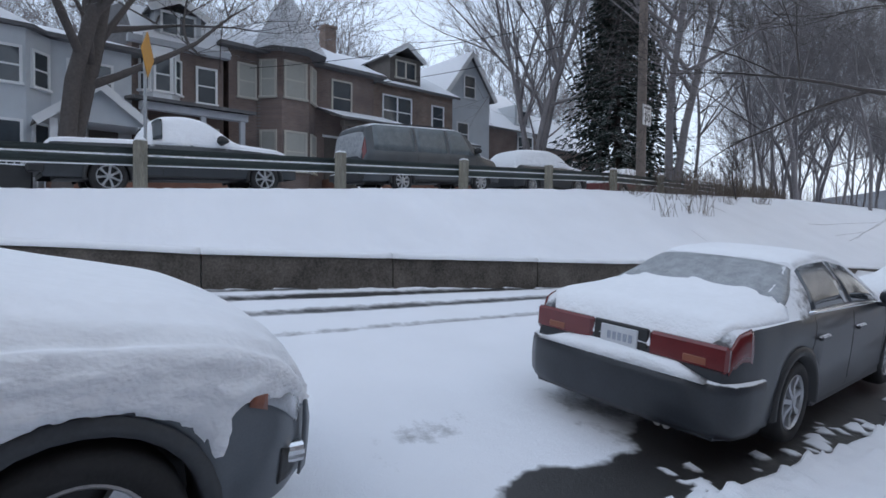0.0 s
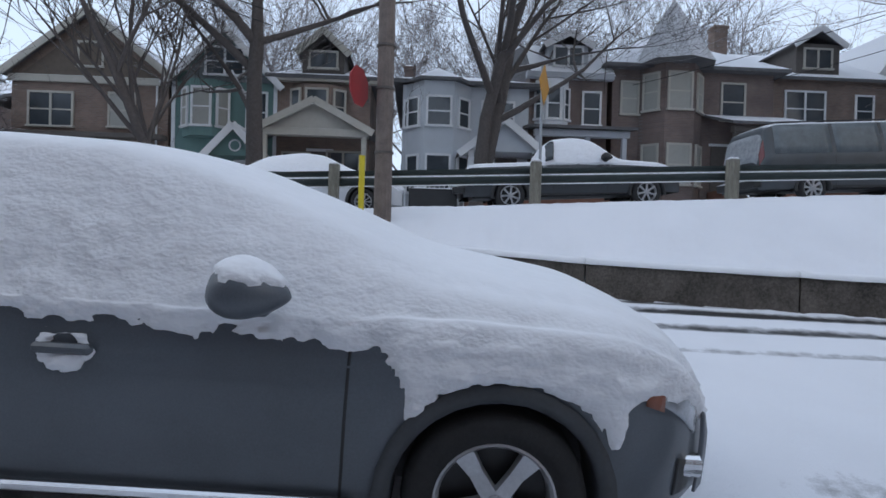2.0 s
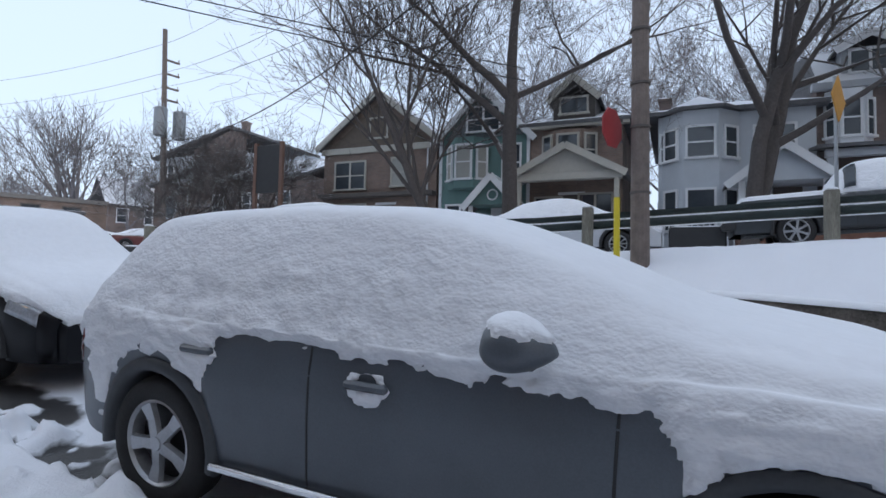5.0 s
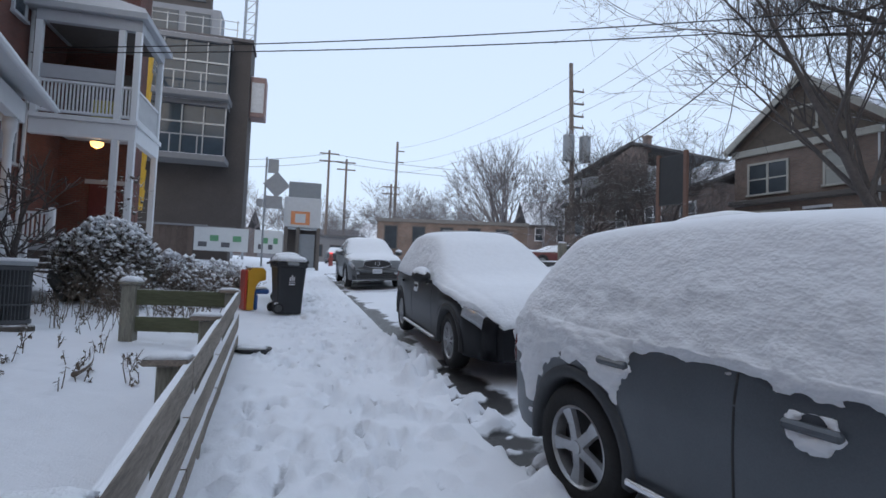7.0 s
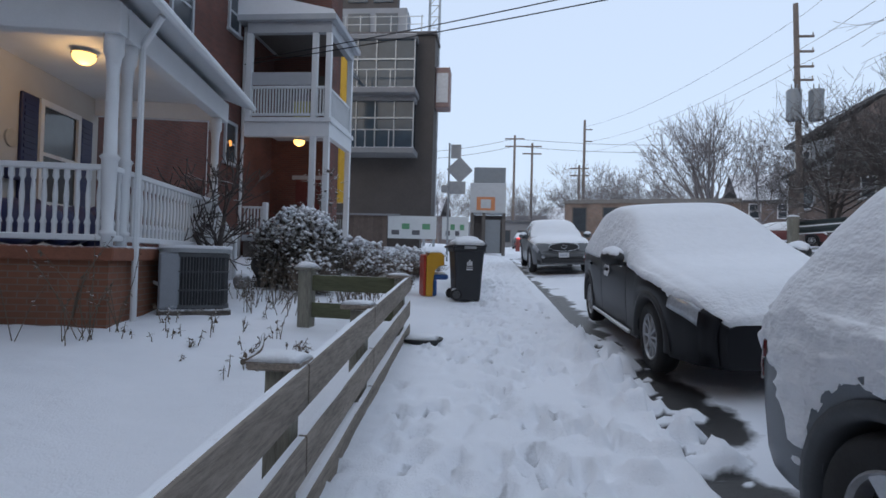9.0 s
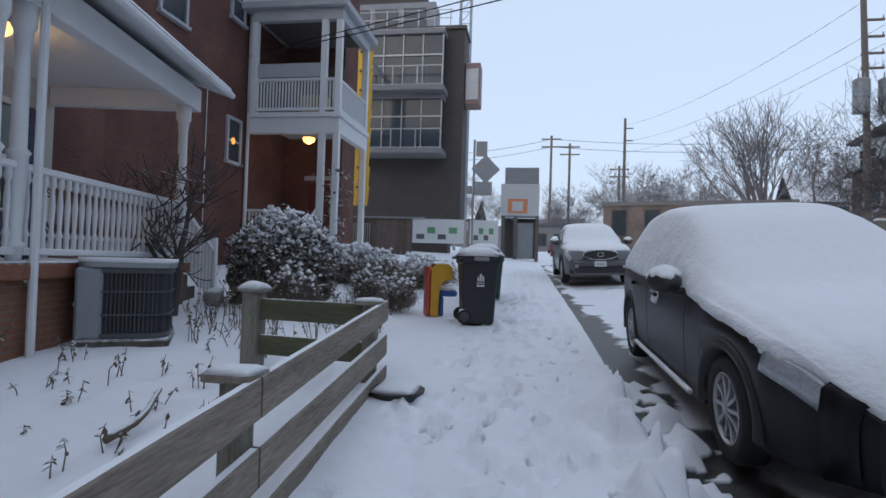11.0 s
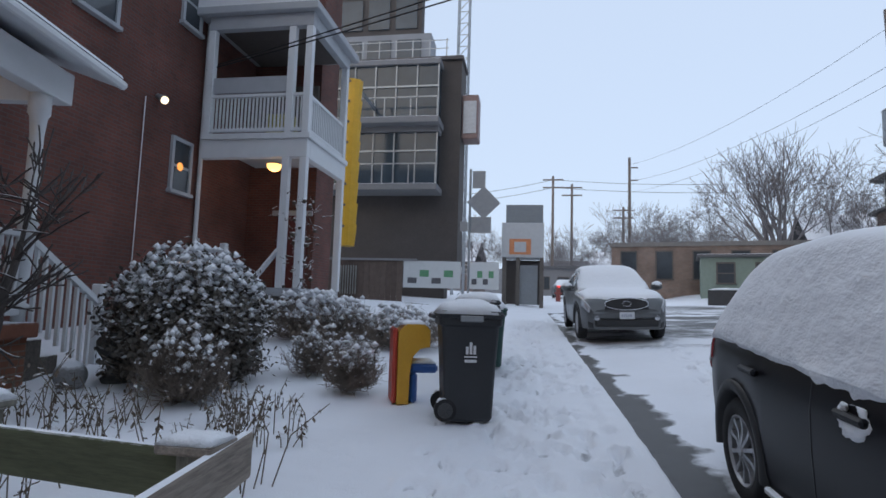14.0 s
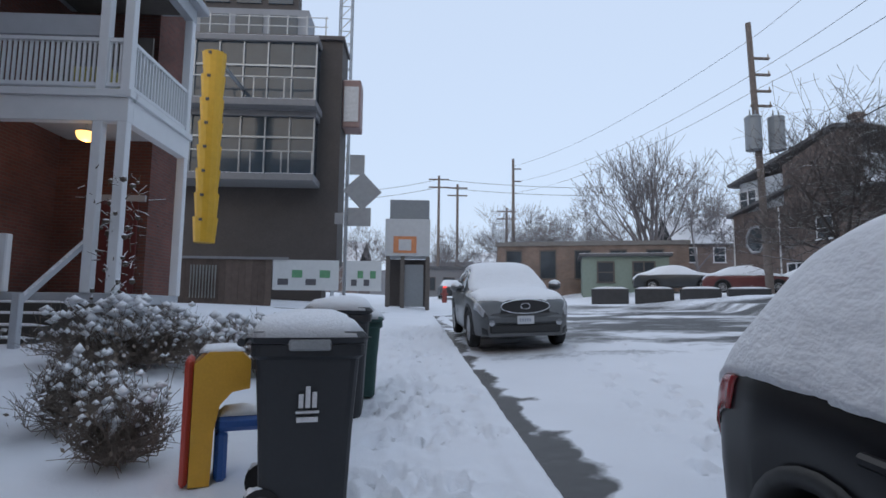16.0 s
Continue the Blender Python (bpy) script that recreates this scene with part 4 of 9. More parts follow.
greyc.snow(grey_cover, thick=0.075, step=0.02, seed=3, per=130, low=1.0, arch=(0.365, 0.475))
for x, z in ((-0.08, 0.88), (-1.10, 0.93)):
    greyc.handle(x, -1, z, True)
    greyc.handle(x, 1, z, True)
for x in (-0.42, 0.95):
    greyc.seam(x, -1, 0.6, 4.0, 0.02)
greyc.seam(-1.30, -1, 2.6, 4.0, -0.05)
for s in (-1, 1):
    greyc.mirror(0.60, s, 1.14, PAINT_GREY)
    greyc.patch("headlight", ((2.18, 2.9 if s < 0 else 17.1), (2.39, 2.6 if s < 0 else 17.4), (2.43, 4.4 if s < 0 else 15.6), (2.15, 4.3 if s < 0 else 15.7)), HEADLAMP, off=0.012)
    greyc.patch("turn_lamp", ((2.11, 2.8 if s < 0 else 17.2), (2.19, 2.75 if s < 0 else 17.25), (2.19, 3.6 if s < 0 else 16.4), (2.13, 3.6 if s < 0 else 16.4)), AMBER, "amber turn lamp", off=0.013, nu=3)
    greyc.patch("tail_light", ((-2.36, 2.9 if s < 0 else 17.1), (-2.20, 2.9 if s < 0 else 17.1), (-2.24, 4.3 if s < 0 else 15.7), (-2.35, 4.3 if s < 0 else 15.7)), RED_LENS, "red tail light", off=0.014)
    greyc.patch("fog_lamp", ((2.29, 0.9 if s < 0 else 19.1), (2.40, 0.9 if s < 0 else 19.1), (2.41, 1.7 if s < 0 else 18.3), (2.30, 1.7 if s < 0 else 18.3)), BLACK, "round fog lamp in a dark recess", off=0.006)
    bm = bmesh.new()
    add_tube(bm, (2.34, s * 0.68, 0.46), (2.43, s * 0.68, 0.46), 0.05, 0.05, 16)
    part("fog_lens", bm, CHROME, greyc.ob)
    bm = bmesh.new()
    add_box(bm, -1.0, 1.0, s * 0.955 - 0.02, s * 0.955 + 0.02, 0.33, 0.37, 0.01)
    part("sill_strip", bm, CHROME, greyc.ob, "bright sill strip")
greyc.patch("front_bumper", ((2.44, 0.2), (2.44, 19.8), (2.49, 19.2), (2.49, 0.8)), PAINT_GREY, off=0.03, nu=16, nv=2)
plate(greyc, 2.51, 0.48, True)

# black hatchback behind it
W = (-1.53, 1.57)
blackc = Car("hatchback_car", car_m((1.98, 10.48), (2.04, 7.38), W, 0.90, -1), "black hatchback car with thick snow on roof, bonnet and glass", PAINT_BLACK,
    top=((-2.415, 0.80), (-2.382, 1.0), (-2.190, 1.22), (-1.909, 1.48), (-1.573, 1.60), (-0.786, 1.66), (-0.056, 1.63), (0.393, 1.50), (0.899, 1.24), (1.348, 1.05), (1.909, 0.96), (2.303, 0.84), (2.471, 0.70), (2.528, 0.6)),
    belt=((-2.415, 0.74), (-2.247, 0.98), (-1.797, 1.02), (0.000, 0.98), (1.123, 0.95), (1.797, 0.88), (2.303, 0.76), (2.528, 0.56)),
    plan=((-2.415, 0.66), (-2.303, 0.78), (-1.909, 0.87), (-1.123, 0.90), (1.460, 0.90), (2.022, 0.84), (2.359, 0.70), (2.528, 0.50)),
    roof_w=((-2.415, 0.60), (-1.797, 0.58), (-0.899, 0.62), (0.336, 0.63), (1.123, 0.74), (1.685, 0.78), (2.528, 0.48)),
    floor=0.24, wheels=W, wheel_r=0.345, style="ten")


def black_cover(x, t, side):
    lim = tb(x, ((-2.471, 0.44), (-1.909, 0.44), (-1.348, 0.485), (-0.336, 0.50), (0.561, 0.48), (1.012, 0.43), (1.348, 0.36), (2.022, 0.36), (2.247, 0.42), (2.528, 0.5)))
    c = (t - lim) * 8
    if 0.36 < t < 0.66 and -1.5 < x < 0.55 and side < 0:
        drip = noise.noise((x * 3.2, 7.0, 1.0))
        c = (t - 0.43 - 0.06 * drip) * 8
    return max(-0.6, min(1.0, c))


blackc.snow(black_cover, thick=0.08, seed=9, rough=0.8, step=0.03, per=80)
for s in (-1, 1):
    jj = (lambda j: j) if s < 0 else (lambda j: 20 - j)
    blackc.mirror(0.69, s, 1.08, BLACK)
    blackc.patch("front_window", ((-0.471, jj(5.2)), (0.696, jj(5.2)), (0.336, jj(6.9)), (-0.426, jj(6.9))), GLASS, off=0.004)
    blackc.patch("rear_window", ((-1.629, jj(5.2)), (-0.539, jj(5.2)), (-0.516, jj(6.9)), (-1.460, jj(6.9))), GLASS, off=0.004)
    for x in (-0.516, 0.78):
        blackc.seam(x, s, 0.6, 4.3, 0.02)
    blackc.handle(-0.13, s, 0.90, True)
    blackc.handle(-1.2, s, 0.92)
    blackc.patch("headlight", ((2.022, jj(2.9)), (2.359, jj(2.6)), (2.382, jj(4.3)), (2.044, jj(4.2))), HEADLAMP, off=0.012)
    blackc.patch("tail_light", ((-2.40, jj(2.8)), (-2.10, jj(3.1)), (-2.06, jj(4.6)), (-2.385, jj(4.6))), mat("bright_red_lens", (0.30, 0.02, 0.025), rough=0.2, vary=0.15, bump=0.0, coat=0.5), "red tail light", off=0.014)
    bm = bmesh.new()
    add_box(bm, -1.0, 1.0, s * 0.915 - 0.02, s * 0.915 + 0.02, 0.27, 0.31, 0.01)
    part("sill_strip", bm, mat("snowy_sill", (0.5, 0.5, 0.5), rough=0.5, snow=1.0, snow_at=0.4), blackc.ob)
blackc.patch("grille", ((2.393, 2.0), (2.393, 18.0), (2.460, 17.0), (2.460, 3.0)), BLACK, "dark radiator grille", off=0.01, nu=14, nv=3)
blackc.patch("front_bumper", ((2.359, 0.2), (2.359, 19.8), (2.471, 19.4), (2.471, 0.6)), PAINT_BLACK, off=0.03, nu=16, nv=2)
plate(blackc, 2.54, 0.42, True)

# grey SUV facing down the street
W = (-1.42, 1.42)
suv = Car("sport_utility_vehicle", car_m((1.50, 22.6), (1.62, 19.78), W, 0.96, -1), "gunmetal grey sport utility vehicle parked nose-on, bonnet and windscreen snowy", PAINT_GUN,
    top=((-2.35, 0.9), (-2.3, 1.05), (-2.1, 1.25), (-1.75, 1.52), (-1.2, 1.64), (-0.5, 1.67), (0.0, 1.62), (0.3, 1.52), (0.85, 1.20), (1.1, 1.12), (1.7, 1.06), (2.15, 0.98), (2.3, 0.84), (2.36, 0.72)),
    belt=((-2.35, 0.84), (-2.1, 1.05), (-1.0, 1.06), (0.8, 1.04), (1.7, 0.98), (2.15, 0.88), (2.36, 0.66)),
    plan=((-2.35, 0.74), (-2.2, 0.86), (-1.6, 0.95), (0.0, 0.95), (1.4, 0.96), (2.0, 0.90), (2.25, 0.80), (2.36, 0.68)),
    roof_w=((-2.35, 0.66), (-1.6, 0.6), (-0.5, 0.64), (0.3, 0.68), (0.9, 0.80), (1.5, 0.86), (2.36, 0.66)),
    floor=0.30, wheels=W, wheel_r=0.385, style="five", cat="SUV")
suv.snow(lambda x, t, s: max(-0.6, min(1, (t - tb(x, ((-2.3, 0.6), (-1, 0.72), (0.1, 0.70), (0.35, 0.62), (0.9, 0.60), (1.1, 0.75), (1.3, 0.52), (2.0, 0.5), (2.2, 0.9)))) * 8)), thick=0.05, seed=5)
for s in (-1, 1):
    jj = (lambda j, s=s: j if s < 0 else 20 - j)
    suv.mirror(0.62, s, 1.16, PAINT_GUN)
    suv.patch("front_window", ((-0.40, jj(5.2)), (0.66, jj(5.2)), (0.25, jj(6.9)), (-0.36, jj(6.9))), GLASS, off=0.004)
    suv.patch("rear_window", ((-1.5, jj(5.2)), (-0.46, jj(5.2)), (-0.42, jj(6.9)), (-1.3, jj(6.9))), GLASS, off=0.004)
    suv.patch("headlight", ((1.98, jj(2.9)), (2.28, jj(2.9)), (2.28, jj(4.6)), (1.92, jj(4.6))), HEADLAMP, off=0.015)
    suv.patch("front_quarter", ((2.24, jj(0.6)), (2.355, jj(0.6)), (2.355, jj(1.5)), (2.24, jj(1.5))), BLACK, off=0.012)
    bm = bmesh.new()
    add_tube(bm, (2.3, s * 0.62, 0.55), (2.40, s * 0.62, 0.55), 0.055, 0.055, 14)
    part("fog_lamp", bm, HEADLAMP, suv.ob)
    suv.seam(-0.42, s), suv.seam(0.75, s)
bm = box(2.33, 2.395, -0.66, 0.66, 0.36, 0.52, 0.03)
part("lower_intake", bm, BLACK, suv.ob, "black lower bumper")
bm = bmesh.new()
add_box(bm, 2.31, 2.40, -0.72, 0.72, 0.52, 0.68, 0.04)
part("front_bumper", bm, PAINT_GUN, suv.ob)
bm = prism([(-0.46, 0.72), (0.46, 0.72), (0.40, 0.93), (0.30, 0.965), (-0.30, 0.965), (-0.40, 0.93)], 0, 0.05, Matrix.Translation((2.335, 0, 0)) @ Matrix.Rotation(radians(90), 4, "Z") @ Matrix.Translation((0, -0.05, 0)))
part("grille", bm, BLACK, suv.ob, "black oval grille with a chrome rim")
bm = bmesh.new()
ring = [(0.44 * math.cos(a) * (1 if abs(math.cos(a)) < 0.8 else 1.03), 0.845 + 0.125 * math.sin(a)) for a in (2 * math.pi * i / 28 for i in range(28))]
for a, b in zip(ring, ring[1:] + ring[:1]):
    add_tube(bm, (2.395, a[0], a[1]), (2.395, b[0], b[1]), 0.012, 0.012, 6)
part("grille_rim", bm, CHROME, suv.ob)
bm = bmesh.new()
for i in range(20):
    a, b = 2 * math.pi * i / 20, 2 * math.pi * (i + 1) / 20
    add_tube(bm, (2.40, 0.085 * math.cos(a), 0.85 + 0.055 * math.sin(a)), (2.40, 0.085 * math.cos(b), 0.85 + 0.055 * math.sin(b)), 0.01, 0.01, 6)
part("badge", bm, CHROME, suv.ob, "plain chrome oval badge")
plate(suv, 2.40, 0.60, True)

# sedan parked down the street
W = (-1.38, 1.42)
sedan = Car("sedan_car", car_m((2.86, -3.80), (3.50, -6.52), W, 0.89, -1), "dark slate sedan with frosted rear window and snow-dusted boot", PAINT_SLATE,
    top=((-2.45, 0.62), (-2.43, 0.80), (-2.38, 0.97), (-2.2, 1.02), (-1.65, 1.06), (-1.5, 1.10), (-0.95, 1.34), (-0.7, 1.40), (-0.1, 1.43), (0.35, 1.38), (0.75, 1.22), (1.15, 1.02), (1.7, 0.95), (2.2, 0.84), (2.38, 0.72), (2.42, 0.6)),
    belt=((-2.45, 0.60), (-2.40, 0.90), (-2.2, 0.96), (-1.5, 0.97), (0.9, 0.93), (1.7, 0.88), (2.2, 0.76), (2.42, 0.56)),
    plan=((-2.45, 0.76), (-2.38, 0.82), (-2.1, 0.87), (-1.0, 0.90), (1.3, 0.90), (2.0, 0.84), (2.3, 0.72), (2.42, 0.6)),
    roof_w=((-2.45, 0.72), (-1.8, 0.74), (-1.4, 0.70), (-0.8, 0.57), (0.2, 0.58), (0.8, 0.68), (1.3, 0.76), (2.42, 0.56)),
    floor=0.22, wheels=W, wheel_r=0.325, style="seven")
sedan.snow(lambda x, t, s: max(-0.6, min(1, (t - tb(x, ((-2.5, 0.62), (-2.38, 0.60), (-2.2, 0.47), (-1.6, 0.45), (-1.45, 0.62), (-1.3, 1.2), (-0.95, 1.2), (-0.8, 0.72), (0.3, 0.72), (1.2, 0.5), (2.3, 0.5)))) * 7)), "thin snow on the boot lid and roof", thick=0.03, seed=2, rough=0.5)
for s in (-1, 1):
    jj = (lambda j, s=s: j if s < 0 else 20 - j)
    sedan.mirror(0.72, s, 1.02, PAINT_SLATE, False)
    sedan.patch("front_window", ((-0.12, jj(5.2)), (0.82, jj(5.2)), (0.42, jj(7.0)), (-0.10, jj(7.0))), GLASS, off=0.004)
    sedan.patch("rear_side_window", ((-1.12, jj(5.2)), (-0.18, jj(5.2)), (-0.16, jj(7.0)), (-0.86, jj(7.0))), GLASS, off=0.004)
    sedan.patch("window_trim", ((-1.18, jj(4.9)), (0.88, jj(4.9)), (0.88, jj(5.15)), (-1.18, jj(5.15))), CHROME, off=0.006, nu=14, nv=1)
    for x in (-0.15, 0.95, -1.15):
        sedan.seam(x, s, 0.6, 4.4, 0.02)
    sedan.handle(0.02, s, 0.80), sedan.handle(-0.98, s, 0.80)
    sedan.patch("tail_light", ((-2.42, jj(3.0)), (-2.22, jj(2.6)), (-2.2, jj(4.3)), (-2.40, jj(4.3))), RED_LENS, "red wrap-round tail light", off=0.012)
    bm = box(-2.462, -2.40, min(s * 0.24, s * 0.80), max(s * 0.24, s * 0.80), 0.68, 0.86, 0.02)
    part("rear_lamp", bm, RED_LENS, sedan.ob, "wide red rear lamp beside the plate")
    bm = box(-2.466, -2.455, min(s * 0.5, s * 0.66), max(s * 0.5, s * 0.66), 0.71, 0.76, 0.004)
    part("reversing_lamp", bm, AMBER, sedan.ob, "pink-amber indicator lens")
sedan.patch("rear_window", ((-1.46, 6.2), (-1.46, 13.8), (-0.90, 12.6), (-0.90, 7.4)), FROST, "frosted snowy rear window", off=0.006, nu=12, nv=6)
sedan.patch("window_surround", ((-1.52, 5.9), (-1.52, 14.1), (-1.46, 14.0), (-1.46, 6.0)), BLACK, off=0.007, nu=12, nv=1)
bm = bmesh.new()
half = [(-2.05, 0.905), (-2.25, 0.90), (-2.42, 0.86), (-2.50, 0.74), (-2.545, 0.5), (-2.56, 0.2)]
plan_pts = half + [(x, -y) for x, y in half[::-1]]
levels = [(0.24, 0.93), (0.30, 0.985), (0.42, 1.0), (0.54, 0.998), (0.60, 0.985), (0.615, 0.96)]
rings = [[bm.verts.new((-2.0 + (x + 2.0) * k, y * (0.5 + 0.5 * k), z)) for x, y in plan_pts] for z, k in levels]
for p, q in zip(rings, rings[1:]):
    for n in range(len(plan_pts) - 1):
        bm.faces.new((p[n], q[n], q[n + 1], p[n + 1]))
bm.faces.new(rings[-1])
bm.faces.new(rings[0][::-1])
bmesh.ops.recalc_face_normals(bm, faces=bm.faces[:])
part("rear_bumper", bm, PAINT_SLATE, sedan.ob, smooth=True)
part("bumper_snow", snow_pad(-2.56, -2.40, -0.70, 0.70, 0.610, 0.10), SNOW_CAR, sedan.ob, "snow along the bumper top", smooth=True)
bm = box(-2.45, -2.42, -0.23, 0.23, 0.64, 0.86, 0.01)
part("plate_recess", bm, BLACK, sedan.ob)
plate(sedan, -2.452, 0.76, False)
for y in (-0.45, -0.38):
    part("exhaust", tube((-2.5, y, 0.24), (-2.2, y, 0.26), 0.03, 0.03, 10), mat("exhaust_steel", (0.2, 0.19, 0.18), rough=0.5, metal=0.8), sedan.ob)


# ---- houses ----
BRICK_RED = brick_mat("red_brick", (0.165, 0.06, 0.045), (0.12, 0.048, 0.04), (0.12, 0.09, 0.08))
BRICK_BROWN = brick_mat("brown_brick", (0.25, 0.175, 0.14), (0.20, 0.14, 0.115), (0.22, 0.20, 0.18))
BRICK_DARK = brick_mat("dark_brick", (0.20, 0.145, 0.125), (0.16, 0.12, 0.11), (0.19, 0.17, 0.16))
WHITE_SIDING = mat("white_stucco", (0.50, 0.53, 0.56), rough=0.85, vary=0.1, scale=1.5, bump=0.2, grain=40)
GREEN_SIDING = mat("green_siding", (0.13, 0.22, 0.21), rough=0.8, vary=0.15, scale=2, bump=0.2, grain=40)
DARK_WOOD = mat("dark_trim", (0.11, 0.098, 0.09), rough=0.8, vary=0.2, bump=0.2)
CREAM = mat("cream_trim", (0.45, 0.43, 0.38), rough=0.7, vary=0.1, bump=0.1, snow=1.0, snow_at=0.75)
BLIND = mat("window_blind", (0.34, 0.34, 0.31), rough=0.6, vary=0.1, scale=3, bump=0.0)
NAVY = mat("navy_paint", (0.018, 0.025, 0.09), rough=0.5, vary=0.2, bump=0.1)
PORCH_WHITE = mat("porch_white", (0.68, 0.70, 0.72), rough=0.6, vary=0.06, scale=3.0, bump=0.1, snow=1.0, snow_at=0.85)
PORCH_GREY = mat("porch_grey", (0.40, 0.42, 0.45), rough=0.65, vary=0.1, scale=3.0, bump=0.1, snow=1.0, snow_at=0.85)
STONE = mat("foundation_brick", (0.17, 0.085, 0.06), rough=0.9, vary=0.35, scale=4, bump=0.5, grain=20)


def window(parent, x, z, w, h, y=0.0, trim=None, pane=None, split=True, axis="x", sash=True, name="window"):
    """A window proud of the wall at y, centred on x: frame bars, pane and sill. axis y turns it to a side wall."""
    trim, pane = trim or WHITE_TRIM, pane or GLASS
    bm = bmesh.new()
    t, f = 0.07, 0.09
    add_box(bm, -w / 2 - f, -w / 2, -t, 0.02, 0, h)
    add_box(bm, w / 2, w / 2 + f, -t, 0.02, 0, h)
    add_box(bm, -w / 2 - f, w / 2 + f, -t, 0.02, h, h + f)
    if split:
        add_box(bm, -w / 2, w / 2, -t * 0.6, 0.02, h * 0.5 - 0.03, h * 0.5 + 0.03)
    if w > 1.1 and sash:
        add_box(bm, -0.05, 0.05, -t * 0.8, 0.02, 0, h)
    ob = part(name, bm, trim, parent)
    ob.matrix_basis = Matrix.Translation((x, y, z)) if axis == "x" else Matrix.Translation((x, y, z)) @ Matrix.Rotation(radians(90 if axis == "y" else -90), 4, "Z")
    part("pane", box(-w / 2, w / 2, -0.03, -0.012, 0.0, h), pane, ob)
    part("sill", box(-w / 2 - f - 0.04, w / 2 + f + 0.04, -t - 0.06, 0.02, -0.09, 0.0, 0.01), trim, ob)
    return ob


def gable_roof(parent, x0, x1, y0, y1, ze, zr, over=0.35, thick=0.16, material=None, trim=None, ridge="y", name="roof"):
    """A pitched roof; ridge along y shows its gable to the front."""
    material = material or SHINGLE
    if ridge == "y":
        xm = (x0 + x1) / 2
        k = (zr - ze) / (xm - x0)
        pts = [(x0 - over, ze - k * over), (xm, zr), (x1 + over, ze - k * over), (x1 + over, ze - k * over + thick), (xm, zr + thick * 1.3), (x0 - over, ze - k * over + thick)]
        ob = part(name, prism(pts, y0 - over, y1 + over), material, parent)
        bm = bmesh.new()
        for s in (-1, 1):
            a, b = Vector((xm, y0 - over - 0.03, zr + thick * 0.3)), Vector((xm + s * (xm - x0 + over), y0 - over - 0.03, ze - k * over + thick * 0.1))
            d = (b - a).normalized()
            n = Vector((-d.z * s, 0, d.x * s))
            v = [bm.verts.new(p) for p in (a - n * 0.16, b - n * 0.16, b + n * 0.12, a + n * 0.12, a - n * 0.16 + Vector((0, 0.06, 0)), b - n * 0.16 + Vector((0, 0.06, 0)), b + n * 0.12 + Vector((0, 0.06, 0)), a + n * 0.12 + Vector((0, 0.06, 0)))]
            for f in ((0, 1, 2, 3), (4, 7, 6, 5), (0, 4, 5, 1), (1, 5, 6, 2), (2, 6, 7, 3), (3, 7, 4, 0)):
                bm.faces.new([v[i] for i in f])
        bmesh.ops.recalc_face_normals(bm, faces=bm.faces[:])
        part("bargeboard", bm, trim or WHITE_TRIM, ob)
    else:
        ym = (y0 + y1) / 2
        k = (zr - ze) / (ym - y0)
        pts = [(y0 - over, ze - k * over), (ym, zr), (y1 + over, ze - k * over), (y1 + over, ze - k * over + thick), (ym, zr + thick * 1.3), (y0 - over, ze - k * over + thick)]
        ob = part(name, prism(pts, -(x1 + over), -(x0 - over), Matrix.Rotation(radians(90), 4, "Z")), material, parent)
    return ob


def hip_roof(parent, x0, x1, y0, y1, ze, zr, over=0.4, ridge=0.3, material=None, name="roof"):
    bm = bmesh.new()
    xm, ym = (x0 + x1) / 2, (y0 + y1) / 2
    lx, ly = (x1 - x0) * ridge / 2, 0.0
    base = [(x0 - over, y0 - over), (x1 + over, y0 - over), (x1 + over, y1 + over), (x0 - over, y1 + over)]
    lo = [bm.verts.new((x, y, ze - 0.1)) for x, y in base]
    mid = [bm.verts.new((x, y, ze + 0.06)) for x, y in base]
    r = [bm.verts.new((xm - lx, ym, zr)), bm.verts.new((xm + lx, ym, zr))]
    bm.faces.new(lo[::-1])
    for i in range(4):
        bm.faces.new((lo[i], lo[(i + 1) % 4], mid[(i + 1) % 4], mid[i]))
    bm.faces.new((mid[0], mid[1], r[1], r[0]))
    bm.faces.new((mid[1], mid[2], r[1]))
    bm.faces.new((mid[2], mid[3], r[0], r[1]))
    bm.faces.new((mid[3], mid[0], r[0]))
    bmesh.ops.recalc_face_normals(bm, faces=bm.faces[:])
    return part(name, bm, material or SHINGLE, parent)


def gable_wall(parent, x0, x1, y0, y1, z0, ze, zr, material, name="wall"):
    xm = (x0 + x1) / 2
    return part(name, prism([(x0, z0), (x1, z0), (x1, ze), (xm, zr), (x0, ze)], y0, y1), material, parent)


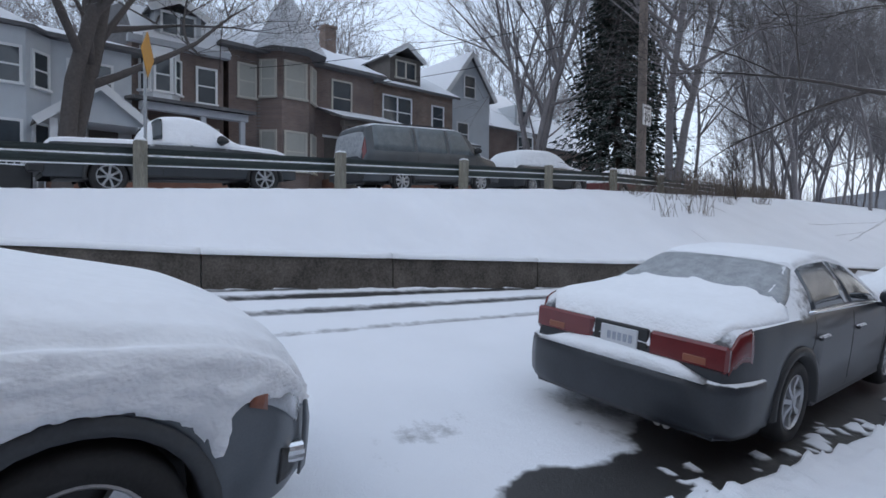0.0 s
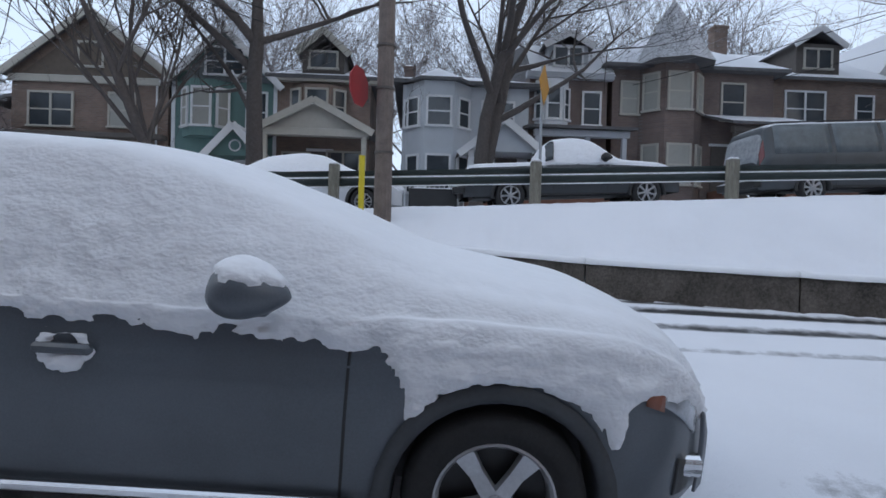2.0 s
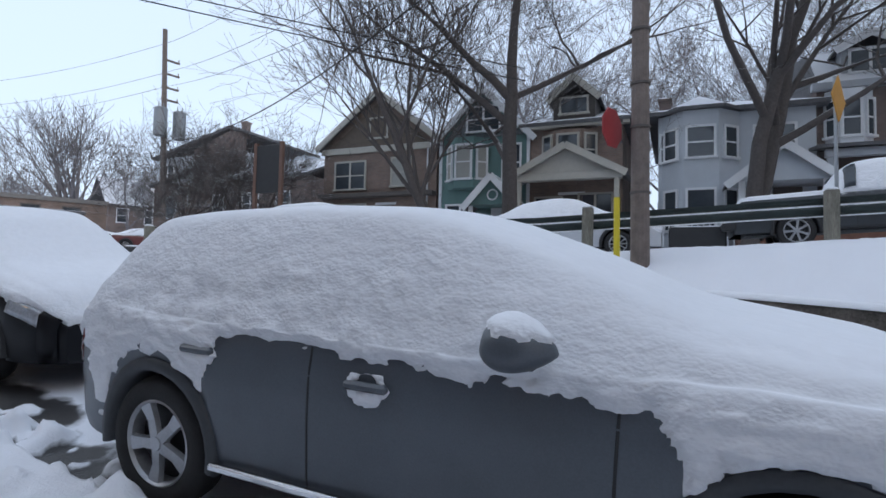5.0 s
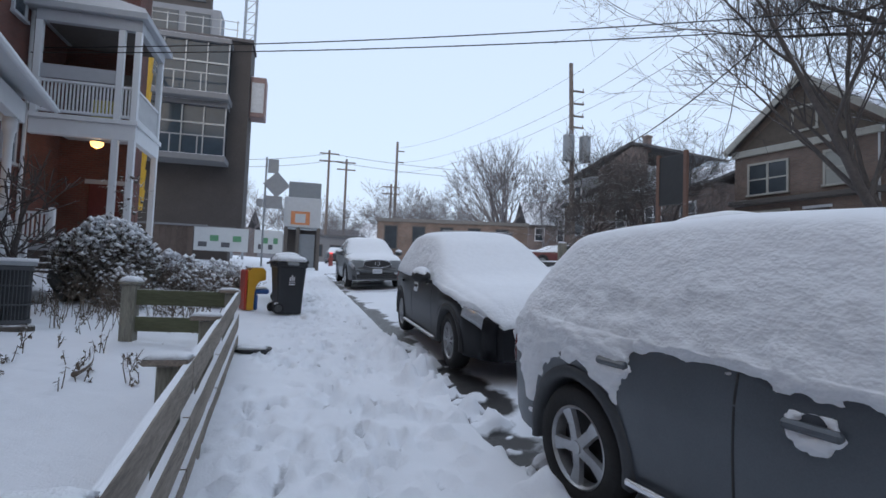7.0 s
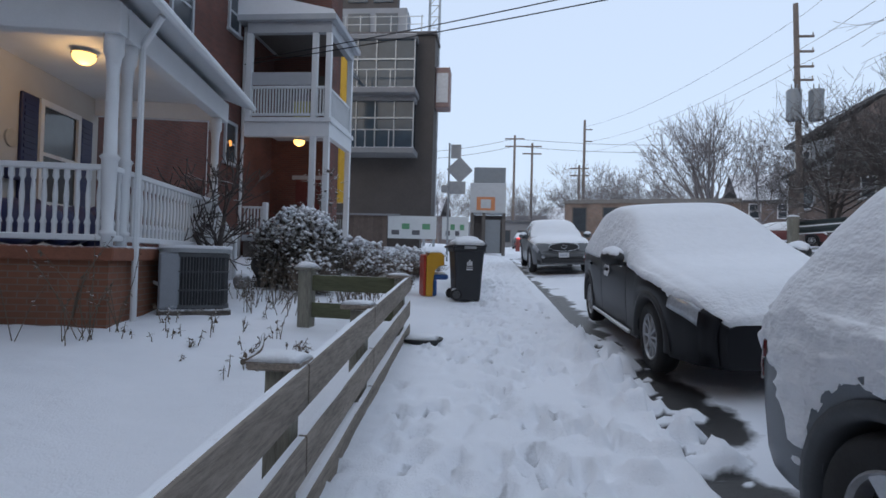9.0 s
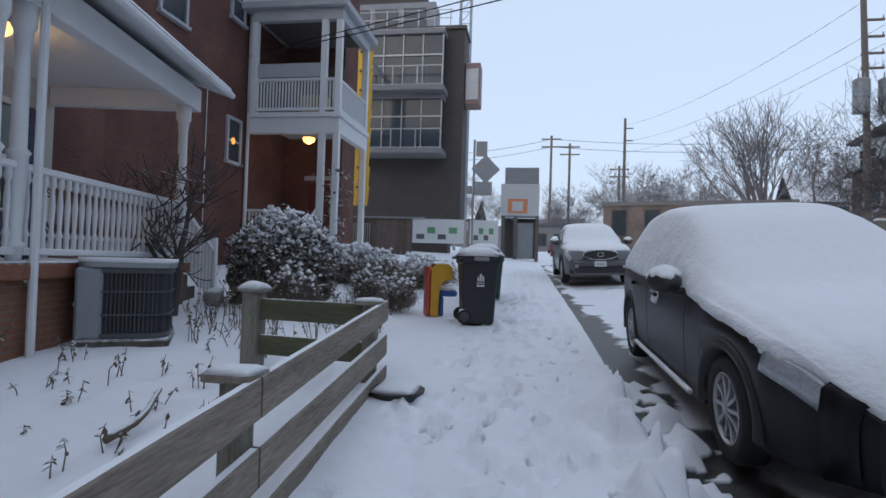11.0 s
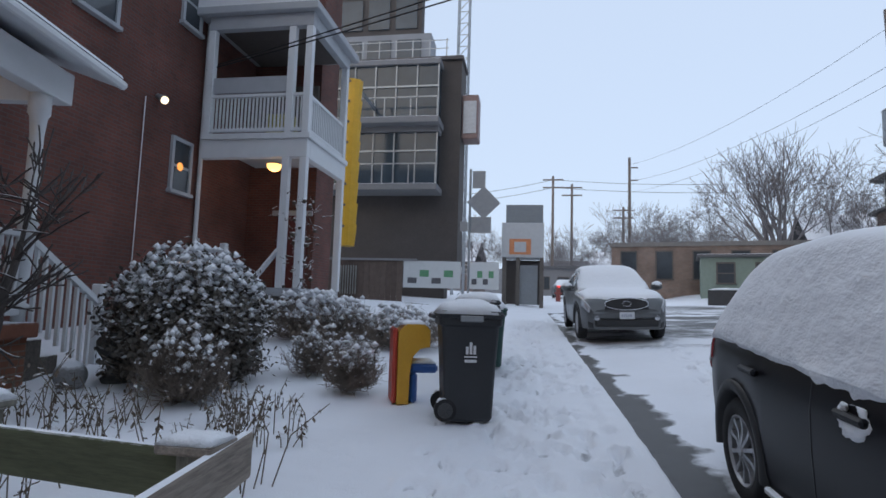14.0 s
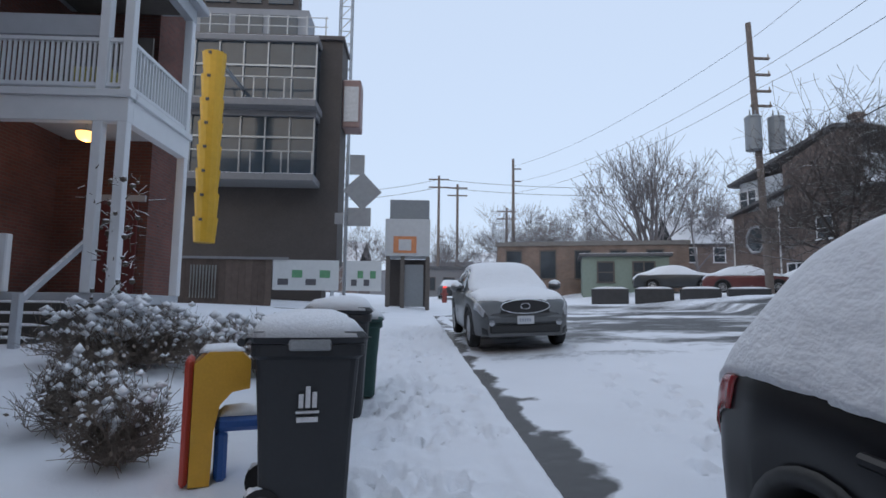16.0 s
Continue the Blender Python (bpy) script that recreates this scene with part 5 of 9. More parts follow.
def bay(parent, x, y, w, depth, z0, z1, material, wins, trim=None, pane=None, roof=None):
    """A three-sided bay with windows on its faces."""
    a = w * 0.28
    bm = bmesh.new()
    pts = [(x - w / 2, y + 0.05), (x - w / 2 + a, y - depth), (x + w / 2 - a, y - depth), (x + w / 2, y + 0.05)]
    lo, hi = [bm.verts.new((px, py, z0)) for px, py in pts], [bm.verts.new((px, py, z1)) for px, py in pts]
    for i in range(4):
        bm.faces.new((lo[i], lo[(i + 1) % 4], hi[(i + 1) % 4], hi[i]))
    bm.faces.new(lo[::-1])
    bm.faces.new(hi)
    bmesh.ops.recalc_face_normals(bm, faces=bm.faces[:])
    ob = part("bay", bm, material, parent)
    fw = w - 2 * a
    for zw, h in wins:
        window(ob, x, zw, fw * 0.72, h, y - depth - 0.01, trim, pane, sash=False)
        for s in (-1, 1):
            L = math.hypot(a, depth)
            wob = window(ob, 0, 0, L * 0.5, h, 0, trim, pane)
            ang = math.atan2(depth, a) * s
            wob.matrix_basis = Matrix.Translation((x + s * (w / 2 - a / 2), y - depth / 2, zw)) @ Matrix.Rotation(ang, 4, "Z") @ Matrix.Translation((0, -0.02, 0))
    if roof:
        bm = bmesh.new()
        pts2 = [(px + (0.22 if px > x else -0.22), py - (0.22 if py < y - 0.1 else 0)) for px, py in pts]
        lo = [bm.verts.new((px, py, z1)) for px, py in pts2]
        up = [bm.verts.new((px, py, z1 + 0.12)) for px, py in pts2]
        apex = bm.verts.new((x, y + 0.4, z1 + roof))
        for i in range(3):
            bm.faces.new((lo[i], lo[i + 1], up[i + 1], up[i]))
            bm.faces.new((up[i], up[i + 1], apex))
        bm.faces.new(lo[::-1])
        bm.faces.new((lo[3], lo[0], up[0], apex, up[3]))
        bmesh.ops.recalc_face_normals(bm, faces=bm.faces[:])
        part("bay_roof", bm, SHINGLE, ob)
    return ob


def porch(parent, x0, x1, y0, z0, zf, zt, posts, trim=None, floor_mat=None, pediment=0.0, roof_h=0.5, rails=True):
    """A front porch: floor, posts, beam, roof and balusters; front edge at -y0."""
    trim = trim or PORCH_WHITE
    part("porch_floor", box(x0, x1, -y0, 0, z0, zf, 0.02), floor_mat or STONE, parent)
    for px in posts:
        ob = part("porch_post", box(px - 0.10, px + 0.10, -y0 + 0.05, -y0 + 0.25, zf, zt, 0.015), trim, parent)
        part("post_base", box(px - 0.16, px + 0.16, -y0 - 0.01, -y0 + 0.31, zf, zf + 0.5, 0.02), trim, ob)
    part("porch_beam", box(x0 - 0.05, x1 + 0.05, -y0 - 0.02, -y0 + 0.30, zt, zt + 0.28, 0.01), trim, parent)
    if pediment:
        xm = (x0 + x1) / 2
        part("pediment", prism([(x0 + 0.1, zt + 0.28), (x1 - 0.1, zt + 0.28), (xm, zt + pediment - 0.05)], -y0 + 0.1, 0.0), trim, parent)
        gable_roof(parent, x0, x1, -y0, 0.0, zt + 0.25, zt + pediment, over=0.25, thick=0.1, trim=trim, name="porch_roof")
    else:
        part("porch_roof", prism([(-y0 - 0.3, zt + 0.28), (0.0, zt + 0.28 + roof_h), (0.0, zt + 0.40 + roof_h), (-y0 - 0.3, zt + 0.40)], -(x1 + 0.3), -(x0 - 0.3), Matrix.Rotation(radians(90), 4, "Z")), SHINGLE, parent)
    if rails:
        part("porch_rail", box(x0, x1, -y0 + 0.1, -y0 + 0.18, zf + 0.75, zf + 0.83), trim, parent)
        n = int((x1 - x0) / 0.22)
        for i in range(n):
            px = x0 + (i + 0.5) * (x1 - x0) / n
            part("baluster", box(px - 0.025, px + 0.025, -y0 + 0.115, -y0 + 0.165, zf, zf + 0.75), trim, parent)


def chimney(parent, x, y, z0, z1, material, w=0.55):
    bm = box(x - w / 2, x + w / 2, y - w / 2, y + w / 2, z0, z1, 0.01)
    add_box(bm, x - w / 2 - 0.06, x + w / 2 + 0.06, y - w / 2 - 0.06, y + w / 2 + 0.06, z1, z1 + 0.15, 0.01)
    ob = part("chimney", bm, material, parent)
    part("snow", snow_pad(x - w / 2, x + w / 2, y - w / 2, y + w / 2, z1 + 0.149, 0.08), SNOW, ob, smooth=True)


def front_door(parent, x, y, z, w=0.95, h=2.1, material=None):
    ob = part("door", box(x - w / 2, x + w / 2, y - 0.06, y, z, z + h, 0.01), material or DARK_WOOD, parent)
    part("door_frame", box(x - w / 2 - 0.1, x + w / 2 + 0.1, y - 0.05, y - 0.005, z + h, z + h + 0.12), WHITE_TRIM, ob)
    part("handle", tube((x + w * 0.36, y - 0.06, z + 1.0), (x + w * 0.36, y - 0.12, z + 1.0), 0.03, 0.03, 10), CHROME, ob)


def house(name, s, d, label, z=None, turn=0.0):
    x, y = up_at(s, d)
    base = lz(x, y) - 0.1 if z is None else z
    h = thing(name, up_m(s, d, 0, turn, z=base), label, "house", "houses along the upper road")
    return h, base


# brown gabled house
h, b = house("house", -17.1, 13, "brown brick house with a front gable and snowy roof edges")
gable_wall(h, -3.2, 3.2, 0, 9, 0, 8.25 - b, 10.7 - b, BRICK_BROWN)
gable_roof(h, -3.2, 3.2, 0, 9, 8.25 - b, 10.75 - b, trim=CREAM)
part("gable_shingles", prism([(-2.9, 8.0 - b), (2.9, 8.0 - b), (0, 10.3 - b)], -0.05, 0.0), mat("brown_shingle", (0.13, 0.105, 0.085), rough=0.9, vary=0.25, scale=5, bump=0.5), h)
part("string_course", box(-3.3, 3.3, -0.14, 0.0, 7.75 - b, 8.05 - b, 0.02), CREAM, h)
part("canopy", box(-3.2, 3.2, -0.5, 0.0, 5.45 - b, 5.65 - b, 0.02), DARK_WOOD, h)
window(h, 0.0, 8.5 - b, 0.9, 0.95, trim=CREAM)
window(h, -1.6, 5.95 - b, 1.7, 1.35, trim=CREAM)
window(h, 1.3, 6.0 - b, 0.95, 1.35, trim=CREAM, pane=BLIND)
window(h, 2.0, 3.9 - b, 0.7, 0.9, trim=CREAM)
window(h, -1.5, 3.6 - b, 1.6, 1.5, trim=CREAM)
window(h, 3.2, 6.0 - b, 0.8, 1.3, 3.0, CREAM, axis="y")
front_door(h, 0.5, 0, 0.6)
part("drainpipe", tube((2.75, -0.06, 0), (2.75, -0.06, 7.8 - b), 0.045), WHITE_TRIM, h)

# green house
h, b = house("house", -11.55, 13.0, "teal green timber house with bay window and gabled door hood")
gable_wall(h, -2.15, 2.15, 0, 9, 0, 8.1 - b, 10.2 - b, GREEN_SIDING)
gable_roof(h, -2.15, 2.15, 0, 9, 8.1 - b, 10.25 - b)
part("gable_shingles", prism([(-1.9, 8.05 - b), (1.9, 8.05 - b), (0, 10.0 - b)], -0.08, 0.0), mat("slate_shingle", (0.16, 0.18, 0.19), rough=0.9, vary=0.25, scale=5, bump=0.5), h)
window(h, 0.0, 8.35 - b, 1.5, 1.1, -0.08)
bay(h, -0.75, 0, 2.1, 0.6, 5.65 - b, 8.0 - b, GREEN_SIDING, ((6.1 - b, 1.5),), pane=BLIND)
window(h, 1.35, 6.0 - b, 0.75, 1.6)
window(h, -1.1, 3.0 - b, 1.3, 1.9)
window(h, -2.15, 6.0 - b, 0.8, 1.4, 3.0, axis="-y")
front_door(h, 0.9, 0, 0.7, material=PORCH_WHITE)
part("porch_floor", box(-0.2, 2.0, -1.5, 0, 0, 0.7), STONE, h)
for px in (-0.1, 1.9):
    part("porch_post", box(px - 0.08, px + 0.08, -1.4, -1.24, 0.7, 4.7 - b), PORCH_WHITE, h)
part("pediment", prism([(-0.2, 4.75 - b), (2.0, 4.75 - b), (0.9, 5.9 - b)], -1.35, -0.0), GREEN_SIDING, h)
bm = bmesh.new()
for i in range(16):
    a, c = 2 * math.pi * i / 16, 2 * math.pi * (i + 1) / 16
    add_tube(bm, (0.9 + 0.22 * math.cos(a), -1.38, 5.15 - b + 0.22 * math.sin(a)), (0.9 + 0.22 * math.cos(c), -1.38, 5.15 - b + 0.22 * math.sin(c)), 0.035, 0.035, 6)
part("round_vent", bm, PORCH_WHITE, h)
gable_roof(h, -0.2, 2.0, -1.5, 0.0, 4.75 - b, 5.95 - b, over=0.2, thick=0.1, name="porch_roof")
part("corner_board", box(-2.2, -2.05, -0.05, 0.1, 0, 8.0 - b), PORCH_WHITE, h)
part("corner_board", box(2.05, 2.2, -0.05, 0.1, 0, 8.0 - b), PORCH_WHITE, h)

# brown house with a pedimented porch
h, b = house("house", -7.4, 13.0, "brown brick house with a cream pedimented porch and roof dormer")
part("wall", box(-2.0, 2.0, 0, 9, 0, 8.35 - b), BRICK_BROWN, h)
hip_roof(h, -2.0, 2.0, 0, 9, 8.35 - b, 10.3 - b, ridge=0.05)
part("eave", box(-2.3, 2.3, -0.35, 0.05, 8.15 - b, 8.35 - b), CREAM, h)
dm = part("dormer", box(-0.95, 0.85, 0.1, 2.5, 8.5 - b, 9.6 - b), DARK_WOOD, h)
window(dm, -0.05, 8.85 - b, 1.1, 0.65, 0.1, CREAM, split=False)
gable_roof(dm, -0.95, 0.85, 0.1, 3.0, 9.6 - b, 10.4 - b, over=0.25, thick=0.1, trim=CREAM, name="dormer_roof")
bay(h, -0.2, 0, 2.5, 0.45, 6.2 - b, 8.0 - b, BRICK_BROWN, ((6.45 - b, 1.3),), trim=CREAM)
porch(h, -2.1, 2.1, 2.0, 0, 0.75, 5.55 - b, (-1.95, 1.95), trim=CREAM, pediment=1.35)
window(h, -1.1, 3.7 - b, 1.1, 1.4, trim=CREAM)
window(h, 0.9, 3.6 - b, 1.3, 1.6, trim=CREAM)
front_door(h, -0.1, 0, 0.75)

# white house with a round-cornered bay
h, b = house("house", -1.25, 13.0, "white rendered house with a tall bay and gabled porch")
part("wall", box(-2.75, 2.75, 0, 9, 0, 8.35 - b), WHITE_SIDING, h)
hip_roof(h, -2.75, 2.75, 0, 9, 8.35 - b, 10.0 - b, ridge=0.3)
bay(h, -1.2, 0, 2.9, 0.8, 0, 8.25 - b, WHITE_SIDING, ((6.4 - b, 1.15), (3.6 - b, 1.5)), roof=0.9)
window(h, 1.4, 6.4 - b, 1.3, 1.2)
window(h, -2.4, 6.4 - b, 0.45, 1.1, split=True)
window(h, -2.75, 3.6 - b, 0.8, 1.3, 2.0, axis="-y")
chimney(h, -2.5, 1.5, 7.0 - b, 9.3 - b, BRICK_DARK, 0.45)
h2 = part("porch", box(0.0, 2.9, -1.9, 0, 0, 0.75), STONE, h)
for px in (0.1, 2.7):
    part("porch_post", box(px - 0.11, px + 0.11, -1.85, -1.63, 0.75, 5.2 - b, 0.01), PORCH_WHITE, h)
part("pediment", prism([(-0.2, 5.2 - b), (3.0, 5.2 - b), (1.4, 6.4 - b)], -1.8, 0), WHITE_SIDING, h)
gable_roof(h, -0.2, 3.0, -1.85, 0.0, 5.2 - b, 6.45 - b, over=0.25, thick=0.1, name="porch_roof")
window(h, 0.9, 3.6 - b, 0.6, 1.5)
front_door(h, 1.8, 0, 0.75)
part("balcony_rail", box(-2.8, 0.0, -1.5, -1.42, 1.35, 1.45), PORCH_WHITE, h)
for i in range(14):
    part("baluster", box(-2.75 + i * 0.2, -2.71 + i * 0.2, -1.48, -1.44, 0.3, 1.35), PORCH_WHITE, h)

# brick house with a mansard front
h, b = house("house", 3.35, 13.4, "red-brown brick house with white bay, dormer and open porch")
part("wall", box(-1.75, 1.75, 0, 9, 0, 9.1 - b), BRICK_DARK, h)
part("side_gable", prism([(0, 9.1 - b), (9, 9.1 - b), (6.5, 11.0 - b), (2.0, 11.0 - b)], 1.3, 1.7, Matrix.Rotation(radians(90), 4, "Z")), BRICK_DARK, h)
part("roof", prism([(-0.35, 9.0 - b), (1.6, 10.9 - b), (4.5, 11.6 - b), (9.3, 9.0 - b)], -2.0, 1.75, Matrix.Rotation(radians(90), 4, "Z")), SHINGLE, h)
dm = part("dormer", box(-0.9, 0.9, 0.2, 2.5, 9.2 - b, 10.5 - b), PORCH_GREY, h)
window(dm, 0.0, 9.55 - b, 1.2, 0.8, 0.2, split=False)
gable_roof(dm, -0.9, 0.9, 0.2, 3.0, 10.5 - b, 10.95 - b, over=0.25, thick=0.1, name="dormer_roof")
part("eave", box(-1.95, 1.95, -0.35, 0.0, 8.85 - b, 9.1 - b), PORCH_GREY, h)
bay(h, -0.75, 0, 1.6, 0.4, 6.75 - b, 8.8 - b, PORCH_WHITE, ((7.05 - b, 1.3),))
window(h, 1.05, 6.9 - b, 0.7, 1.4)
porch(h, -1.8, 2.1, 1.8, 0, 0.8, 6.0 - b, (-1.7, 0.4, 1.95), trim=PORCH_GREY, roof_h=0.3)
window(h, -0.7, 3.8 - b, 1.3, 1.5)
front_door(h, 1.0, 0, 0.8)

# dark house with a corner turret
h, b = house("house", 9.0, 13.6, "dark brick house with a turreted bay and wide snowy hip roof")
part("wall", box(-3.6, 3.9, 0, 10, 0, 9.6 - b), BRICK_DARK, h)
hip_roof(h, -3.6, 3.9, 0, 10, 9.6 - b, 12.8 - b, ridge=0.15, over=0.5)
bay(h, -0.9, 0, 3.0, 0.9, 0, 9.6 - b, BRICK_DARK, ((7.6 - b, 1.55), (4.3 - b, 1.7)), trim=CREAM, pane=BLIND)
bm = bmesh.new()
add_tube(bm, (-0.9, -0.1, 9.6 - b), (-0.9, -0.1, 12.7 - b), 1.85, 0.03, 8)
part("turret_roof", bm, SHINGLE, h)
window(h, 2.0, 7.4 - b, 1.0, 1.6, trim=CREAM)
window(h, -2.8, 7.5 - b, 0.7, 1.4, trim=CREAM, pane=BLIND)
porch(h, 0.9, 4.2, 2.2, 0, 0.9, 6.4 - b, (1.0, 4.0), trim=DARK_WOOD, roof_h=0.8, rails=False)
window(h, 2.6, 4.3 - b, 0.9, 1.6, trim=CREAM)
front_door(h, 1.5, 0, 0.9)
st = part("porch_stairs", prism([(-2.2, 0.9), (-3.9, 0.0), (-2.2, 0.0)], -2.4, -1.0, Matrix.Rotation(radians(90), 4, "Z")), CONCRETE, h)
part("stair_rail", prism([(-2.2, 1.9), (-3.9, 0.95), (-3.9, 0.85), (-2.2, 1.8)], -1.05, -1.0, Matrix.Rotation(radians(90), 4, "Z")), PORCH_GREY, st)

# brown house with chimneys and dormers
h, b = house("house", 16.0, 15.0, "brown brick house with a dormered roof and tall chimney")
part("wall", box(-3.9, 3.6, 0, 10, 0, 9.9 - b), BRICK_BROWN, h)
part("side_gable", prism([(0, 9.9 - b), (10, 9.9 - b), (5, 12.2 - b)], 3.5, 3.9, Matrix.Rotation(radians(90), 4, "Z")), BRICK_BROWN, h)
gable_roof(h, -3.9, 3.6, 0, 10, 9.9 - b, 12.5 - b, ridge="x")
dm = part("dormer", box(-0.9, 1.3, 0.3, 3, 10.1 - b, 11.7 - b), DARK_WOOD, h)
window(dm, 0.2, 10.5 - b, 1.3, 0.9, 0.3, CREAM, split=False)
gable_roof(dm, -0.9, 1.3, 0.3, 3.6, 11.7 - b, 12.4 - b, over=0.25, thick=0.1, name="dormer_roof")
chimney(h, -3.4, 3.0, 10.5 - b, 13.2 - b, BRICK_BROWN, 0.7)
window(h, -0.6, 7.6 - b, 1.9, 1.6)
window(h, 2.4, 7.7 - b, 0.8, 1.4)
porch(h, -1.6, 3.6, 2.0, 0, 0.9, 6.3 - b, (-1.4, 3.4), trim=DARK_WOOD, roof_h=0.7, rails=False)
window(h, 0.0, 4.2 - b, 1.5, 1.6)
front_door(h, 2.4, 0, 0.9)

# pale gabled house behind
h, b = house("house", 22.4, 16.5, "pale rendered house with a steep snowy gable")
gable_wall(h, -1.9, 1.9, 0, 8, 0, 11.0 - b, 13.4 - b, WHITE_SIDING)
gable_roof(h, -1.9, 1.9, 0, 8, 11.0 - b, 13.45 - b)
window(h, 0.0, 10.6 - b, 0.9, 1.4)
window(h, -0.6, 7.4 - b, 0.9, 1.4)
front_door(h, 0.8, 0, 0.5)

# far brick house
h, b = house("house", 29.0, 18.5, "far brick house with a pale gable and snowy porch")
part("wall", box(-3.4, 3.4, 0, 9, 0, 9.6 - b), BRICK_DARK, h)
part("side_gable", prism([(0, 9.6 - b), (9, 9.6 - b), (4.5, 13.2 - b)], 3.0, 3.42, Matrix.Rotation(radians(90), 4, "Z")), WHITE_SIDING, h)
gable_roof(h, -3.4, 3.4, 0, 9, 9.6 - b, 13.3 - b, ridge="x")
chimney(h, -2.0, 3.5, 12 - b, 14.2 - b, BRICK_DARK, 0.6)
dm = part("dormer", box(0.4, 2.2, 0.3, 3, 9.8 - b, 11.6 - b), WHITE_SIDING, h)
window(dm, 1.3, 10.2 - b, 1.1, 1.0, 0.3)
bay(h, 1.2, 0, 1.8, 0.5, 7.0 - b, 9.4 - b, WHITE_SIDING, ((7.5 - b, 1.5),))
porch(h, -0.5, 3.4, 1.8, 0, 0.8, 6.4 - b, (-0.4, 1.5, 3.3), trim=PORCH_GREY, rails=False)
front_door(h, 0.5, 0, 0.8)
h, b = house("house", 37.5, 20.0, "far grey-roofed house beyond a dark spruce")
part("wall", box(-3.6, 3.6, 0, 9, 0, 9.0 - b), BRICK_DARK, h)
gable_roof(h, -3.6, 3.6, 0, 9, 9.0 - b, 12.6 - b, ridge="x")
window(h, -1.5, 6.6 - b, 1.2, 1.4)
window(h, 1.5, 6.6 - b, 1.2, 1.4)
porch(h, -3, 3, 1.8, 0, 0.8, 6.0 - b, (-2.8, 0, 2.8), trim=PORCH_GREY, rails=False)

# corner brick house with an octagonal window
h, b = house("house", -39.5, 22.5, "dark red brick corner house with an octagonal window and roof deck")
part("wall", box(-4.6, 4.9, 0, 10, 0, 8.9 - b), BRICK_DARK, h)
part("side_gable", prism([(-0.2, 8.9 - b), (4.9, 8.9 - b), (4.9, 12.6 - b), (3.6, 12.9 - b), (-0.2, 11.6 - b)], 0.0, 0.35), BRICK_DARK, h)
part("upper_wall", box(-4.2, 4.9, 0.36, 9, 8.9 - b, 11.2 - b), WHITE_SIDING, h)
part("roof", prism([(-4.8, 11.0 - b), (3.6, 13.0 - b), (5.4, 12.5 - b), (5.4, 12.7 - b), (3.6, 13.25 - b), (-4.8, 11.2 - b)], -0.2, 9.5), SHINGLE, h)
part("deck_roof", prism([(-4.9, 8.7 - b), (0.6, 10.0 - b), (0.6, 10.15 - b), (-4.9, 8.9 - b)], -0.3, 0.35), SHINGLE, h)
bm = bmesh.new()
for i in range(8):
    a, c = math.pi * (2 * i + 1) / 8, math.pi * (2 * i + 3) / 8
    add_tube(bm, (-2.6 + 0.8 * math.cos(a), -0.04, 6.9 - b + 0.95 * math.sin(a)), (-2.6 + 0.8 * math.cos(c), -0.04, 6.9 - b + 0.95 * math.sin(c)), 0.09, 0.09, 6)
ow = part("octagonal_window", bm, PORCH_GREY, h)
part("pane", prism([(-2.6 + 0.78 * math.cos(math.pi * (2 * i + 1) / 8), 6.9 - b + 0.93 * math.sin(math.pi * (2 * i + 1) / 8)) for i in range(8)], -0.04, 0.0), GLASS, ow)
window(h, -3.4, 9.3 - b, 1.4, 1.2, 0.3)
window(h, -3.6, 3.3 - b, 1.0, 1.8)
window(h, 0.5, 3.6 - b, 1.2, 1.4)
window(h, 2.6, 6.4 - b, 1.0, 1.3)
part("drainpipe", tube((-4.5, -0.06, 0), (-4.5, -0.06, 8.6 - b), 0.05), PORCH_WHITE, h)
part("drainpipe", tube((-0.6, -0.06, 0), (-0.6, -0.06, 8.9 - b), 0.05), PORCH_WHITE, h)
chimney(h, 4.2, 1.0, 12.4 - b, 13.6 - b, BRICK_DARK, 0.5)
bm = bmesh.new()
add_tube(bm, (1.5, 1.0, 12.2 - b), (1.5, 1.0, 13.0 - b), 0.03, 0.03, 6)
add_tube(bm, (1.5, 0.95, 13.1 - b), (1.45, 0.75, 13.2 - b), 0.42, 0.36, 14)
part("satellite_dish", bm, GALV, h)
front_door(h, 3.6, 0, 0.4)
# brick house between the corner house and the gabled row
h, b = house("house", -27.5, 17.0, "dark brick house half hidden by bare shrubs")
part("wall", box(-3.0, 3.0, 0, 9, 0, 7.8 - b), BRICK_DARK, h)
gable_roof(h, -3.0, 3.0, 0, 9, 7.8 - b, 9.6 - b, ridge="x")
window(h, -1.2, 5.4 - b, 1.2, 1.3)
window(h, 1.4, 5.4 - b, 1.0, 1.3)
front_door(h, 0.2, 0, 0.4)


# ---- near side: fence, garden, porch house, balcony house, construction site ----
def fence_x(y):
    return -0.28 - 0.052 * (y - 3.6)


